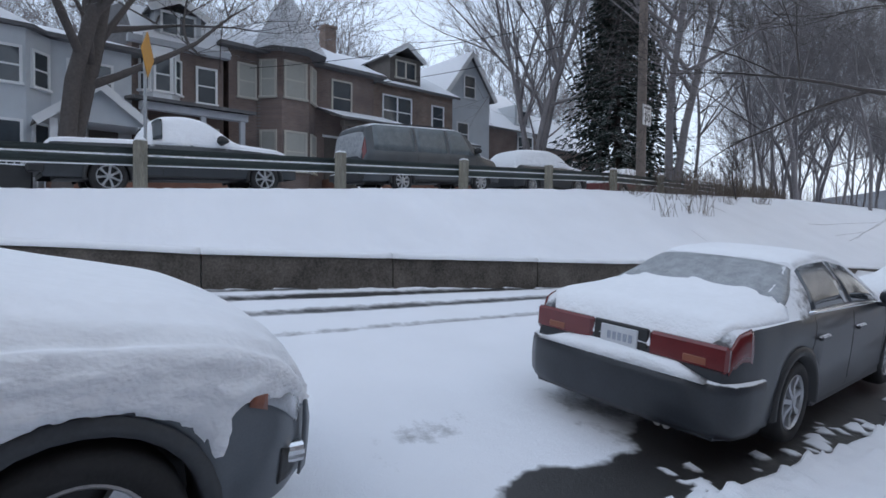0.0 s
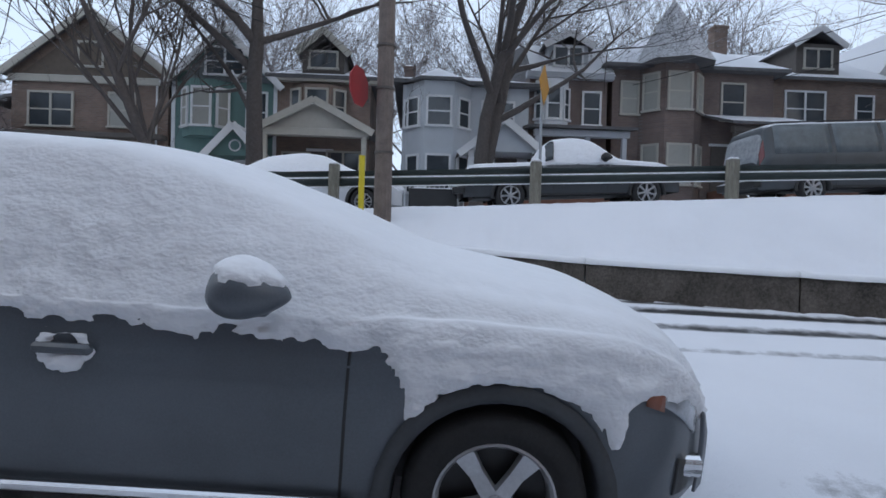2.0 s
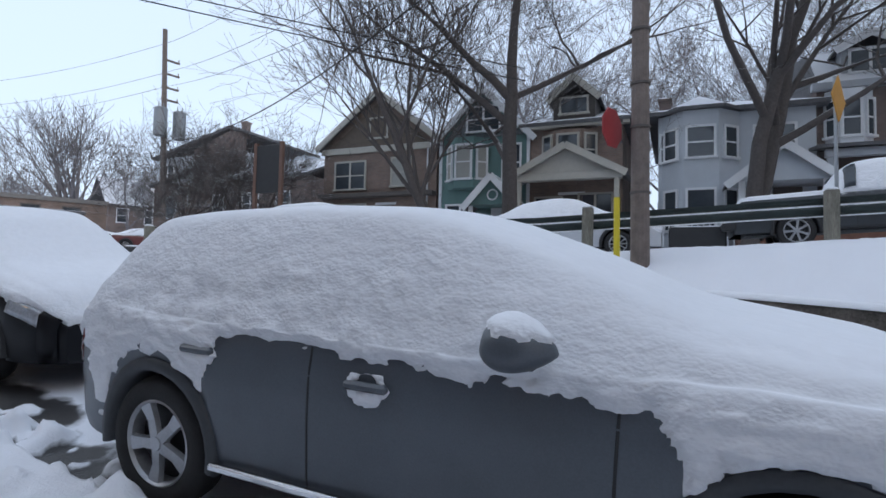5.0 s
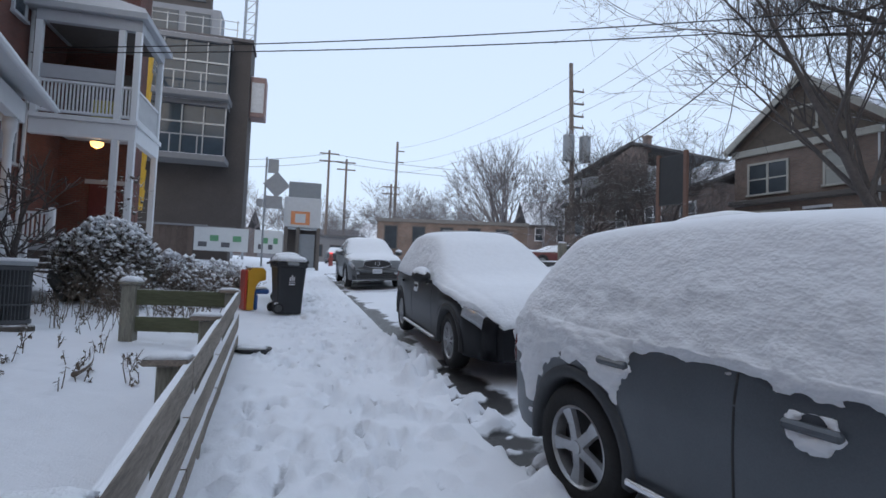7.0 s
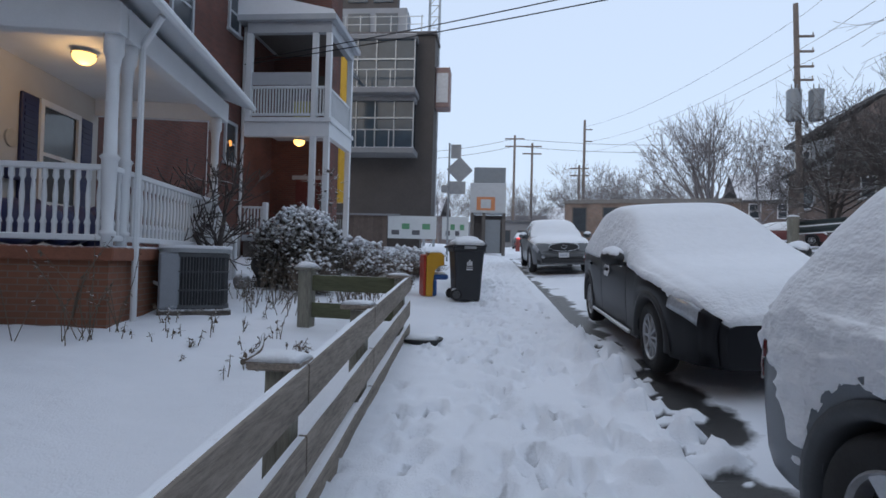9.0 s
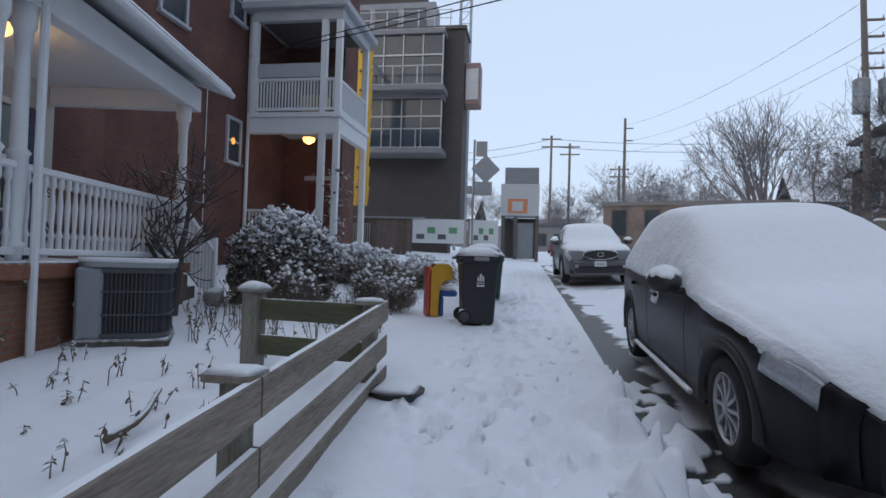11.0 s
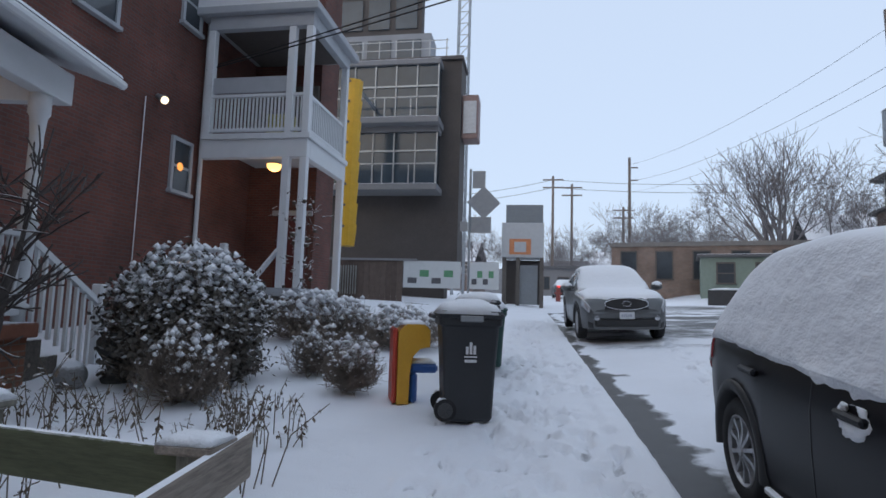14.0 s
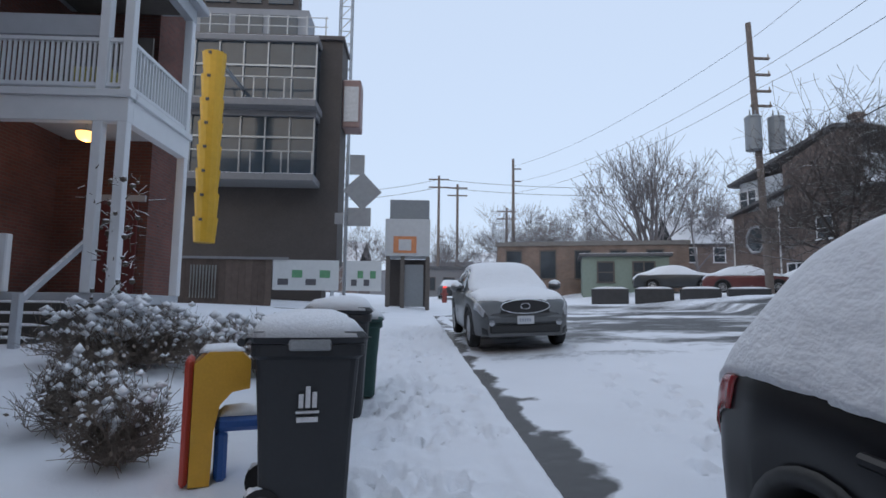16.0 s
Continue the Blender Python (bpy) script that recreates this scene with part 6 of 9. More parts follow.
fence = thing("plank_fence", pose(0, 0, 0), "weathered three-plank garden fence dusted with snow", "fence")
for y0, y1 in ((-1.2, 0.49), (0.51, 2.29), (2.31, 4.14), (4.16, 5.94), (5.96, 8.74)):
    for k, (z0, z1) in enumerate(((0.53, 0.72), (0.21, 0.40), (-0.08, 0.11))):
        bm = bmesh.new()
        n = 8
        rows = []
        for i in range(n + 1):
            y = y0 + (y1 - y0) * i / n
            x, g = fence_x(y), 0.06 * max(y, 0)
            w = 0.006 * noise.noise((y * 2, k * 5, 0))
            rows.append([bm.verts.new(p) for p in ((x - 0.02 + w, y, g + z0 + w), (x + 0.018 + w, y, g + z0 + w), (x + 0.022 + w, y, g + z0 + 0.01), (x + 0.022 + w, y, g + z1 - 0.01), (x + 0.016 + w, y, g + z1), (x - 0.02 + w, y, g + z1))])
        for a, b in zip(rows, rows[1:]):
            for j in range(6):
                bm.faces.new((a[j], a[(j + 1) % 6], b[(j + 1) % 6], b[j]))
        bm.faces.new(rows[0][::-1])
        bm.faces.new(rows[-1])
        bmesh.ops.recalc_face_normals(bm, faces=bm.faces[:])
        part("plank", bm, FENCE_WOOD, fence)
for y in (-1.1, 0.5, 2.3, 4.15, 5.95, 8.52):
    x, g = fence_x(y) - 0.10, 0.06 * max(y, 0)
    po = part("post", box(x - 0.06, x + 0.06, y - 0.06, y + 0.06, g - 0.2, g + 0.70, 0.008), POST_WOOD, fence)
    part("post_cap", box(x - 0.13, x + 0.11, y - 0.10, y + 0.10, g + 0.70, g + 0.74, 0.008), FENCE_WOOD, po)
    part("snow", snow_pad(x - 0.13, x + 0.11, y - 0.10, y + 0.10, g + 0.738, 0.035), SNOW, po, smooth=True)
ret = thing("corner_fence", pose(0, 0, 0), "short mossy green plank fence with a snow-capped post", "fence")
a, b = Vector((-0.62, 8.50)), Vector((-1.86, 8.66))
d = (b - a).normalized()
ang = math.degrees(math.atan2(d.y, d.x))
g = lz(-1.3, 8.6)
for z0, z1 in ((0.50, 0.70), (0.16, 0.35)):
    ob = part("plank", box(0, (b - a).length, -0.022, 0.022, z0, z1, 0.006), FENCE_GREEN, ret)
    ob.matrix_basis = pose(a.x, a.y, g, 0, 0, ang)
ob = part("post", box(-0.085, 0.085, -0.085, 0.085, -0.2, 0.76, 0.01), POST_WOOD, ret)
ob.matrix_basis = pose(b.x, b.y, g, 0, 0, ang)
part("post_cap", box(-0.12, 0.12, -0.12, 0.12, 0.76, 0.80, 0.01), POST_WOOD, ob)
sn = part("snow", snow_pad(-0.12, 0.12, -0.12, 0.12, 0.797, 0.07), SNOW, ob, smooth=True)

# air-conditioner
def rounded(hx, hy, r, z0, z1, inset=0.0, n=7):
    """An upright block with well rounded corners."""
    bm = bmesh.new()
    hx, hy = hx - inset, hy - inset
    ring = [(sx * (hx - r) + r * math.cos(radians(a0 + 90 * k / (n - 1))), sy * (hy - r) + r * math.sin(radians(a0 + 90 * k / (n - 1)))) for sx, sy, a0 in ((1, 1, 0), (-1, 1, 90), (-1, -1, 180), (1, -1, 270)) for k in range(n)]
    lo, hi = ([bm.verts.new((x, y, z)) for x, y in ring] for z in (z0, z1))
    bm.faces.new(lo[::-1])
    bm.faces.new(hi)
    for k in range(len(ring)):
        q = (k + 1) % len(ring)
        bm.faces.new((lo[k], lo[q], hi[q], hi[k]))
    return bm, ring


AC_CORE = mat("ac_core", (0.03, 0.032, 0.035), rough=0.6, metal=0.3, vary=0.2, bump=0.1)
AC_FIN = mat("louvre_grey", (0.085, 0.09, 0.098), rough=0.5, metal=0.2, vary=0.15)
AC_PANEL = mat("ac_panel", (0.26, 0.28, 0.31), rough=0.5, vary=0.1)
ac = thing("air_conditioner", pose(-3.72, 9.3, lz(-3.72, 9.3), 0, 0, 30), "grey rounded air-conditioning unit with fine louvres and a snow-covered top", "air conditioner")
part("base", box(-0.46, 0.46, -0.46, 0.46, -0.08, 0.03, 0.02), CONCRETE, ac)
bm, core = rounded(0.44, 0.44, 0.20, 0.03, 0.80, 0.03)
part("casing", bm, AC_CORE, ac)
for k, z in enumerate((0.04, 0.28, 0.53, 0.74)):
    bm, _ = rounded(0.44, 0.44, 0.20, z, z + (0.05 if k in (0, 3) else 0.018))
    part("casing_band", bm, AC_FIN, ac)
fin = box(-0.005, 0.005, -0.012, 0.012, 0.07, 0.76)
fin_me = part("louvre", fin, AC_FIN, ac).data
for k in range(72):
    a = 2 * math.pi * k / 72
    r = 0.425 / max(abs(math.cos(a)) ** 3.2 + abs(math.sin(a)) ** 3.2, 1e-6) ** (1 / 3.2)
    ob = ac.children[-1] if k == 0 else new("louvre", fin_me)
    ob.parent = ac
    ob.matrix_basis = pose(r * math.cos(a), r * math.sin(a), 0, 0, 0, math.degrees(a) + 90)
part("panel", box(-0.455, -0.20, -0.455, -0.36, 0.03, 0.80, 0.03), AC_PANEL, ac, "pale service panel")
bm, _ = rounded(0.46, 0.46, 0.20, 0.80, 0.86)
part("lid", bm, GALV, ac)
bm, _ = rounded(0.47, 0.47, 0.21, 0.855, 0.90)
top = [f for f in bm.faces if f.calc_center_median().z > 0.89]
r_ = bmesh.ops.inset_region(bm, faces=top, thickness=0.09, depth=0.035)
bmesh.ops.recalc_face_normals(bm, faces=bm.faces[:])
part("snow", bm, SNOW, ac, smooth=True)
part("conduit", tube((-0.44, -0.2, 0.35), (-0.80, 0.1, 0.5), 0.025, 0.025), WHITE_TRIM, ac)

# porch house, turned a little to the street: local x runs in from the street, local y along it
PH = pose(-3.84, 7.68, 0, 0, 0, 11)
ph = thing("porch_house", PH, "white front porch with navy shutters on a red brick house", "house")
FZ, RZ, CZ, DEP = 1.50, 2.46, 3.95, 2.3
part("porch_base", box(-DEP, -0.02, 0.02, 4.0, 0.35, FZ - 0.16, 0.0), brick_mat("porch_brick", (0.24, 0.10, 0.06), (0.2, 0.085, 0.05), (0.2, 0.14, 0.11)), ph)
part("porch_floor", box(-DEP, 0.06, -0.06, 4.06, FZ - 0.16, FZ, 0.015), mat("deck_red", (0.22, 0.085, 0.05), rough=0.7, vary=0.2, snow=1.0, snow_at=0.8), ph)
part("floor_snow", snow_pad(-0.35, 0.06, -0.06, 4.06, FZ - 0.002, 0.03), SNOW, ph, smooth=True)
TURNED = [(0.0, 0.055), (0.12, 0.055), (0.14, 0.075), (0.18, 0.075), (0.2, 0.05), (0.6, 0.06), (1.0, 0.072), (1.04, 0.09), (1.08, 0.06), (2.0, 0.055), (2.2, 0.07), (2.24, 0.09), (2.45, 0.09)]


def turned_post(parent, x, y, z0, z1, k=1.0):
    bm = bmesh.new()
    n = 14
    sc = (z1 - z0) / 2.45
    rings = [[bm.verts.new((x + r * k * math.cos(2 * math.pi * i / n), y + r * k * math.sin(2 * math.pi * i / n), z0 + h * sc)) for i in range(n)] for h, r in TURNED]
    for a, b in zip(rings, rings[1:]):
        for i in range(n):
            bm.faces.new((a[i], a[(i + 1) % n], b[(i + 1) % n], b[i]))
    bm.faces.new(rings[0][::-1])
    bm.faces.new(rings[-1])
    bmesh.ops.recalc_face_normals(bm, faces=bm.faces[:])
    return part("porch_post", bm, PORCH_WHITE, parent, smooth=True)


for x, y in ((-0.08, 0.08), (-0.08, 3.92), (-0.08, 0.42)):
    turned_post(ph, x, y, FZ, CZ, 1.2)
part("corner_board", box(-DEP, -DEP + 0.14, 0.0, 0.14, FZ, CZ, 0.01), PORCH_WHITE, ph)
BAL = [(0.0, 0.022), (0.12, 0.022), (0.14, 0.03), (0.2, 0.016), (0.45, 0.024), (0.62, 0.014), (0.66, 0.028), (0.8, 0.02)]


def baluster_mesh():
    me = bpy.data.meshes.new("baluster")
    n, verts, faces = 8, [], []
    for h, r in BAL:
        verts += [(r * 1.25 * math.cos(2 * math.pi * i / n), r * 1.25 * math.sin(2 * math.pi * i / n), h) for i in range(n)]
    for k in range(len(BAL) - 1):
        faces += [(k * n + i, k * n + (i + 1) % n, (k + 1) * n + (i + 1) % n, (k + 1) * n + i) for i in range(n)]
    me.from_pydata(verts, [], faces)
    me.materials.append(PORCH_WHITE)
    me.shade_smooth()
    return me


BALM = baluster_mesh()


def balusters(parent, p, q, n, z):
    for i in range(n):
        u = (i + 0.5) / n
        ob = new("baluster", BALM)
        ob.parent = parent
        ob.location = (p[0] + (q[0] - p[0]) * u, p[1] + (q[1] - p[1]) * u, z)


for p, q, n in (((-DEP + 0.15, 0.08), (-0.12, 0.08), 17), ((-0.08, 0.12), (-0.08, 3.88), 30)):
    for z in (FZ + 0.07, RZ - 0.08):
        bm = bmesh.new()
        if p[1] == q[1]:
            add_box(bm, p[0], q[0], p[1] - 0.045, p[1] + 0.045, z, z + 0.07, 0.012)
        else:
            add_box(bm, p[0] - 0.045, p[0] + 0.045, p[1], q[1], z, z + 0.07, 0.012)
        part("hand_rail", bm, PORCH_WHITE, ph)
    balusters(ph, p, q, n, FZ + 0.13)
# stair rail beyond the porch
part("stair_rail", prism([(4.0, RZ - 0.06), (5.3, 1.75), (5.3, 1.67), (4.0, RZ - 0.14)], 0.10, 0.03, Matrix.Rotation(radians(90), 4, "Z")), PORCH_WHITE, ph)
for i in range(8):
    y = 4.1 + i * 0.15
    z = RZ - 0.1 - (y - 4.0) * 0.55
    part("baluster", box(-0.09, -0.05, y - 0.02, y + 0.02, z - 0.85, z), PORCH_WHITE, ph)
part("newel_post", box(-0.14, 0.0, 5.25, 5.39, 0.6, 1.95, 0.02), PORCH_WHITE, ph)
for i in range(4):
    part("step", box(-1.5, -0.1, 4.06 + 0.3 * i, 4.36 + 0.3 * i, 0.5, FZ - 0.2 * (i + 1), 0.01), CONCRETE, ph)
# beam, ceiling, roof
part("beam", box(-DEP, 0.04, -0.04, 0.14, CZ, CZ + 0.36, 0.01), PORCH_WHITE, ph)
part("beam", box(-0.14, 0.05, 0.15, 4.25, CZ, CZ + 0.36, 0.01), PORCH_WHITE, ph)
part("beam", box(-DEP, -0.15, 4.11, 4.25, CZ, CZ + 0.36, 0.01), PORCH_WHITE, ph)
part("porch_ceiling", box(-DEP, -0.15, 0.15, 4.10, CZ + 0.30, CZ + 0.36), PORCH_WHITE, ph)
bm = prism([(0.42, CZ + 0.34), (0.42, CZ + 0.46), (-DEP - 0.2, CZ + 1.45), (-DEP - 0.2, CZ + 1.33)], -0.4, 4.55)
part("porch_roof", bm, mat("porch_soffit", (0.6, 0.62, 0.64), rough=0.6, vary=0.06, snow=1.0, snow_at=0.3), ph)
part("roof_snow", prism([(0.44, CZ + 0.46), (0.42, CZ + 0.50), (-DEP - 0.2, CZ + 1.53), (-DEP - 0.2, CZ + 1.45)], -0.38, 4.53), SNOW, ph)
part("roof_gable_end", prism([(0.05, CZ + 0.36), (-DEP, CZ + 0.36), (-DEP, CZ + 1.28)], -0.02, 0.08), PORCH_WHITE, ph)
part("roof_gable_end", prism([(0.05, CZ + 0.36), (-DEP, CZ + 0.36), (-DEP, CZ + 1.28)], 4.15, 4.24), PORCH_WHITE, ph)
part("gutter", box(0.40, 0.50, -0.4, 4.55, CZ + 0.32, CZ + 0.42, 0.03), PORCH_WHITE, ph)
part("downpipe", tube((0.38, 0.25, CZ + 0.34), (0.06, 0.5, CZ + 0.05), 0.04, 0.04), PORCH_WHITE, ph)
part("downpipe", tube((0.06, 0.5, CZ + 0.05), (0.06, 0.5, 0.6), 0.04, 0.04), PORCH_WHITE, ph)
# house wall behind the porch
part("wall", box(-DEP - 0.3, -DEP, -0.02, 4.25, 0.3, CZ + 0.5), mat("cream_render", (0.50, 0.49, 0.47), rough=0.85, vary=0.08, scale=2, bump=0.2), ph)
part("brick_wall", box(-DEP - 7.0, -DEP - 0.31, -0.6, 6.2, 0.3, 10.5), BRICK_RED, ph)
part("brick_pier", box(-DEP - 0.3, -DEP + 0.02, -0.6, -0.03, 0.3, 6.0), BRICK_RED, ph)
part("house_roof", box(-DEP - 7.3, -DEP + 0.1, -0.9, 6.5, 10.5, 10.8), SHINGLE, ph)
dr = part("door", box(-DEP, -DEP + 0.06, 0.45, 1.4, FZ, FZ + 2.25, 0.01), NAVY, ph, "navy blue panelled front door")
part("door_glass", box(-DEP + 0.06, -DEP + 0.075, 0.6, 1.25, FZ + 1.1, FZ + 2.05), GLASS, dr)
part("door_frame", box(-DEP, -DEP + 0.04, 0.34, 0.45, FZ, FZ + 2.36), WHITE_TRIM, dr)
part("door_frame", box(-DEP, -DEP + 0.04, 1.4, 1.51, FZ, FZ + 2.36), WHITE_TRIM, dr)
part("door_head", box(-DEP, -DEP + 0.05, 0.34, 1.51, FZ + 2.25, FZ + 2.38), WHITE_TRIM, dr)
window(ph, -DEP, FZ + 0.7, 0.95, 1.5, 3.0, axis="y")
for y in (2.22, 3.78):
    sh = part("shutter", box(-DEP, -DEP + 0.05, y - 0.2, y + 0.2, FZ + 0.62, FZ + 2.28, 0.01), NAVY, ph, "navy louvred shutter")
    for i in range(16):
        part("slat", box(-DEP + 0.05, -DEP + 0.062, y - 0.15, y + 0.15, FZ + 0.70 + i * 0.095, FZ + 0.75 + i * 0.095), NAVY, sh)
part("mailbox", box(-DEP, -DEP + 0.14, 1.72, 2.0, FZ + 0.95, FZ + 1.2, 0.02), NAVY, ph)
bm = bmesh.new()
add_tube(bm, (-DEP, 1.85, FZ + 1.55), (-DEP + 0.03, 1.85, FZ + 1.55), 0.13, 0.13, 20)
part("wall_plaque", bm, CREAM, ph)
LAMP = glow_mat("warm_globe", (1.0, 0.56, 0.17), 2.4)


def ceiling_lamp(parent, x, y, z, r=0.15):
    bm = bmesh.new()
    g = bmesh.ops.create_uvsphere(bm, u_segments=18, v_segments=10, radius=r)
    for v in g["verts"]:
        v.co.z = min(v.co.z, 0.02) * 0.85
    bmesh.ops.translate(bm, verts=bm.verts, vec=(x, y, z))
    ob = part("porch_lamp", bm, LAMP, parent, "lit warm glass bowl lamp", smooth=True)
    part("lamp_rim", tube((x, y, z + 0.02), (x, y, z + 0.07), r * 1.1, r * 0.9, 18), CHROME, ob)
    L = bpy.data.lights.new("lamp_light", "POINT")
    L.energy, L.color, L.shadow_soft_size = 9.0, (1.0, 0.6, 0.25), 0.12
    lo = new("lamp_light", L)
    lo.parent = parent
    lo.location = (x, y, z - 0.25)


ceiling_lamp(ph, -1.15, 1.5, CZ + 0.22)
# covered things on the porch
bm = bmesh.new()
for i in range(5):
    g = bmesh.ops.create_icosphere(bm, subdivisions=2, radius=0.3)
    for v in g["verts"]:
        v.co = v.co * (1 + 0.3 * noise.noise(v.co * 4 + Vector((i, 0, 0)))) + Vector((-1.6 + 0.1 * i, 0.9 + i * 0.28, FZ + 0.3))
chair = tagged(part("covered_furniture", bm, NAVY, None, smooth=True), "dark blue covered furniture heaped on the porch", "furniture")
chair.matrix_basis = PH

# ---- balcony house ----
bh = thing("balcony_house", pose(0, 0, 0), "red brick house with a two-storey grey timber balcony tower", "house")
part("wall", box(-14, -7.9, 12.6, 21.8, 0.6, 12.5), BRICK_RED, bh)
part("wall", box(-14, -5.75, 21.8, 23.2, 0.6, 12.5), BRICK_RED, bh)
part("eave", box(-14.4, -7.4, 12.3, 22.0, 12.5, 12.9), PORCH_GREY, bh)
part("drainpipe", tube((-7.82, 19.2, 1.4), (-7.82, 19.2, 12.4), 0.055, 0.055), PORCH_WHITE, bh)
part("cable", tube((-7.86, 17.1, 1.4), (-7.86, 17.1, 6.2), 0.012, 0.012, 6), WHITE_TRIM, bh)
for z, k in ((4.35, 0), (8.5, 1)):
    window(bh, -7.9, z, 0.62, 1.2, 18.5, PORCH_GREY, axis="y")
window(bh, -7.9, 7.3, 0.9, 1.7, 15.6, PORCH_GREY, axis="y")
fl = part("flood_light", tube((-7.85, 17.45, 6.35), (-7.62, 17.4, 6.22), 0.05, 0.10, 14), GALV, bh)
part("bulb", tube((-7.63, 17.4, 6.22), (-7.60, 17.39, 6.20), 0.085, 0.085, 14), glow_mat("flood_glow", (1.0, 0.78, 0.5), 2.2), fl)
gl = part("lit_lamp", tube((-7.86, 18.45, 4.95), (-7.84, 18.45, 4.95), 0.10, 0.10, 14), glow_mat("window_glow", (1.0, 0.42, 0.10), 0.9), bh, "warm lamp glowing in the window")
X0, X1, Y0, Y1 = -7.6, -4.85, 18.9, 21.6
F0, F1, R1 = 2.10, 5.85, 8.85
part("porch_deck", box(X0, X1, Y0, Y1, F0 - 0.2, F0, 0.01), PORCH_GREY, bh)
part("deck_skirt", box(X0 + 0.05, X1 - 0.05, Y0 + 0.05, Y1, 0.9, F0 - 0.2), DARK_WOOD, bh)
part("balcony_floor", box(X0, X1, Y0, Y1, F1 - 0.15, F1, 0.01), PORCH_GREY, bh)
for (xa, xb, ya, yb) in ((X0, X1 + 0.05, Y0 - 0.05, Y0 + 0.15), (X1 - 0.15, X1 + 0.05, Y0 + 0.15, Y1)):
    part("fascia", box(xa, xb, ya, yb, F1 - 0.58, F1 - 0.12, 0.01), PORCH_WHITE, bh)
    part("cornice", box(xa - (0.0), xb + 0.06, ya - 0.06, yb, F1 - 0.12, F1 + 0.02, 0.01), PORCH_WHITE, bh)
    part("top_beam", box(xa, xb, ya, yb, R1 - 0.25, R1 + 0.1, 0.01), PORCH_GREY, bh)
for x, y in ((-5.35, Y0 + 0.05), (X1 - 0.05, Y0 + 0.05), (X1 - 0.05, Y1 - 0.1), (X0 + 0.08, Y0 + 0.05)):
    for z0, z1 in ((F0, F1 - 0.55), (F1, R1 - 0.2)):
        if x < -7 and z0 < 3:
            continue
        part("post", box(x - 0.09, x + 0.09, y - 0.09, y + 0.09, z0, z1, 0.012), PORCH_WHITE, bh)
part("balcony_roof", box(X0 - 0.3, X1 + 0.22, Y0 - 0.22, Y1 + 0.3, R1 + 0.1, R1 + 0.3, 0.02), PORCH_GREY, bh)
part("roof_snow", prism([(X0 - 0.3, R1 + 0.3), (X1 + 0.2, R1 + 0.3), (X1 + 0.12, R1 + 0.42), (X0 - 0.3, R1 + 1.15)], Y0 - 0.2, Y1 + 0.28), SNOW, bh)
part("balcony_ceiling", box(X0, X1 - 0.15, Y0 + 0.15, Y1, R1 - 0.02, R1 + 0.09), DARK_WOOD, bh)
part("privacy_screen", box(X0 + 0.2, -5.4, Y0 + 1.9, Y0 + 1.96, F1 + 0.6, F1 + 2.0), DARK_WOOD, bh)
for z in (F1 + 0.10, F1 + 0.98):
    part("hand_rail", box(X0, X1, Y0 + 0.0, Y0 + 0.1, z, z + 0.08, 0.01), PORCH_WHITE, bh)
    part("hand_rail", box(X1 - 0.1, X1, Y0 + 0.1, Y1, z, z + 0.08, 0.01), PORCH_WHITE, bh)
part("rail_board", box(X0, -5.4, Y0 + 0.02, Y0 + 0.08, F1 + 1.1, F1 + 1.5), PORCH_GREY, bh)
for i in range(26):
    x = X0 + 0.1 + i * 0.098
    part("baluster", box(x - 0.02, x + 0.02, Y0 + 0.03, Y0 + 0.07, F1 + 0.18, F1 + 0.98), PORCH_WHITE, bh)
for i in range(20):
    y = Y0 + 0.2 + i * 0.125
    part("baluster", box(X1 - 0.07, X1 - 0.03, y - 0.02, y + 0.02, F1 + 0.18, F1 + 0.98), PORCH_WHITE, bh)
part("yellow_crate", box(-6.2, -5.5, Y0 + 0.5, Y0 + 0.9, F1, F1 + 0.7, 0.02), mat("dull_yellow", (0.4, 0.34, 0.08), rough=0.6), bh)
for z in (F0 + 0.1, F0 + 0.85):
    part("hand_rail", box(X0, -6.9, Y0, Y0 + 0.09, z, z + 0.07, 0.01), PORCH_WHITE, bh)
for i in range(6):
    part("baluster", box(X0 + 0.05 + i * 0.11, X0 + 0.09 + i * 0.11, Y0 + 0.02, Y0 + 0.06, F0 + 0.16, F0 + 0.85), PORCH_WHITE, bh)
part("newel_post", box(-6.92, -6.76, Y0 - 0.05, Y0 + 0.11, F0, F0 + 1.05, 0.02), PORCH_WHITE, bh)
for i in range(5):
    z = F0 - 0.19 * (i + 1)
    st = part("step", box(-6.85, -5.5, Y0 - 0.30 * (i + 1), Y0 - 0.30 * i, 0.9, z, 0.01), mat("dark_step", (0.06, 0.055, 0.05), rough=0.85, vary=0.2), bh)
    part("snow", snow_pad(-6.85, -5.5, Y0 - 0.30 * (i + 1), Y0 - 0.30 * i - 0.03, z - 0.002, 0.05), SNOW, st, smooth=True)
part("stair_rail", prism([(Y0 + 0.05, F0 + 0.95), (Y0 - 1.5, 1.95), (Y0 - 1.5, 1.85), (Y0 + 0.05, F0 + 0.83)], 5.42, 5.50, Matrix.Rotation(radians(90), 4, "Z")), PORCH_GREY, bh)
part("stair_post", box(-5.52, -5.40, Y0 - 1.56, Y0 - 1.44, 0.9, 2.05, 0.01), PORCH_GREY, bh)
dd = part("door", box(-6.9, -5.95, 21.72, 21.79, F0, F0 + 2.2, 0.01), mat("maroon_door", (0.10, 0.02, 0.018), rough=0.5), bh)
part("door_frame", box(-7.05, -5.8, 21.74, 21.797, F0 + 2.2, F0 + 2.35), PORCH_GREY, dd)
ceiling_lamp(bh, -6.15, 19.9, F1 - 0.52, 0.19)
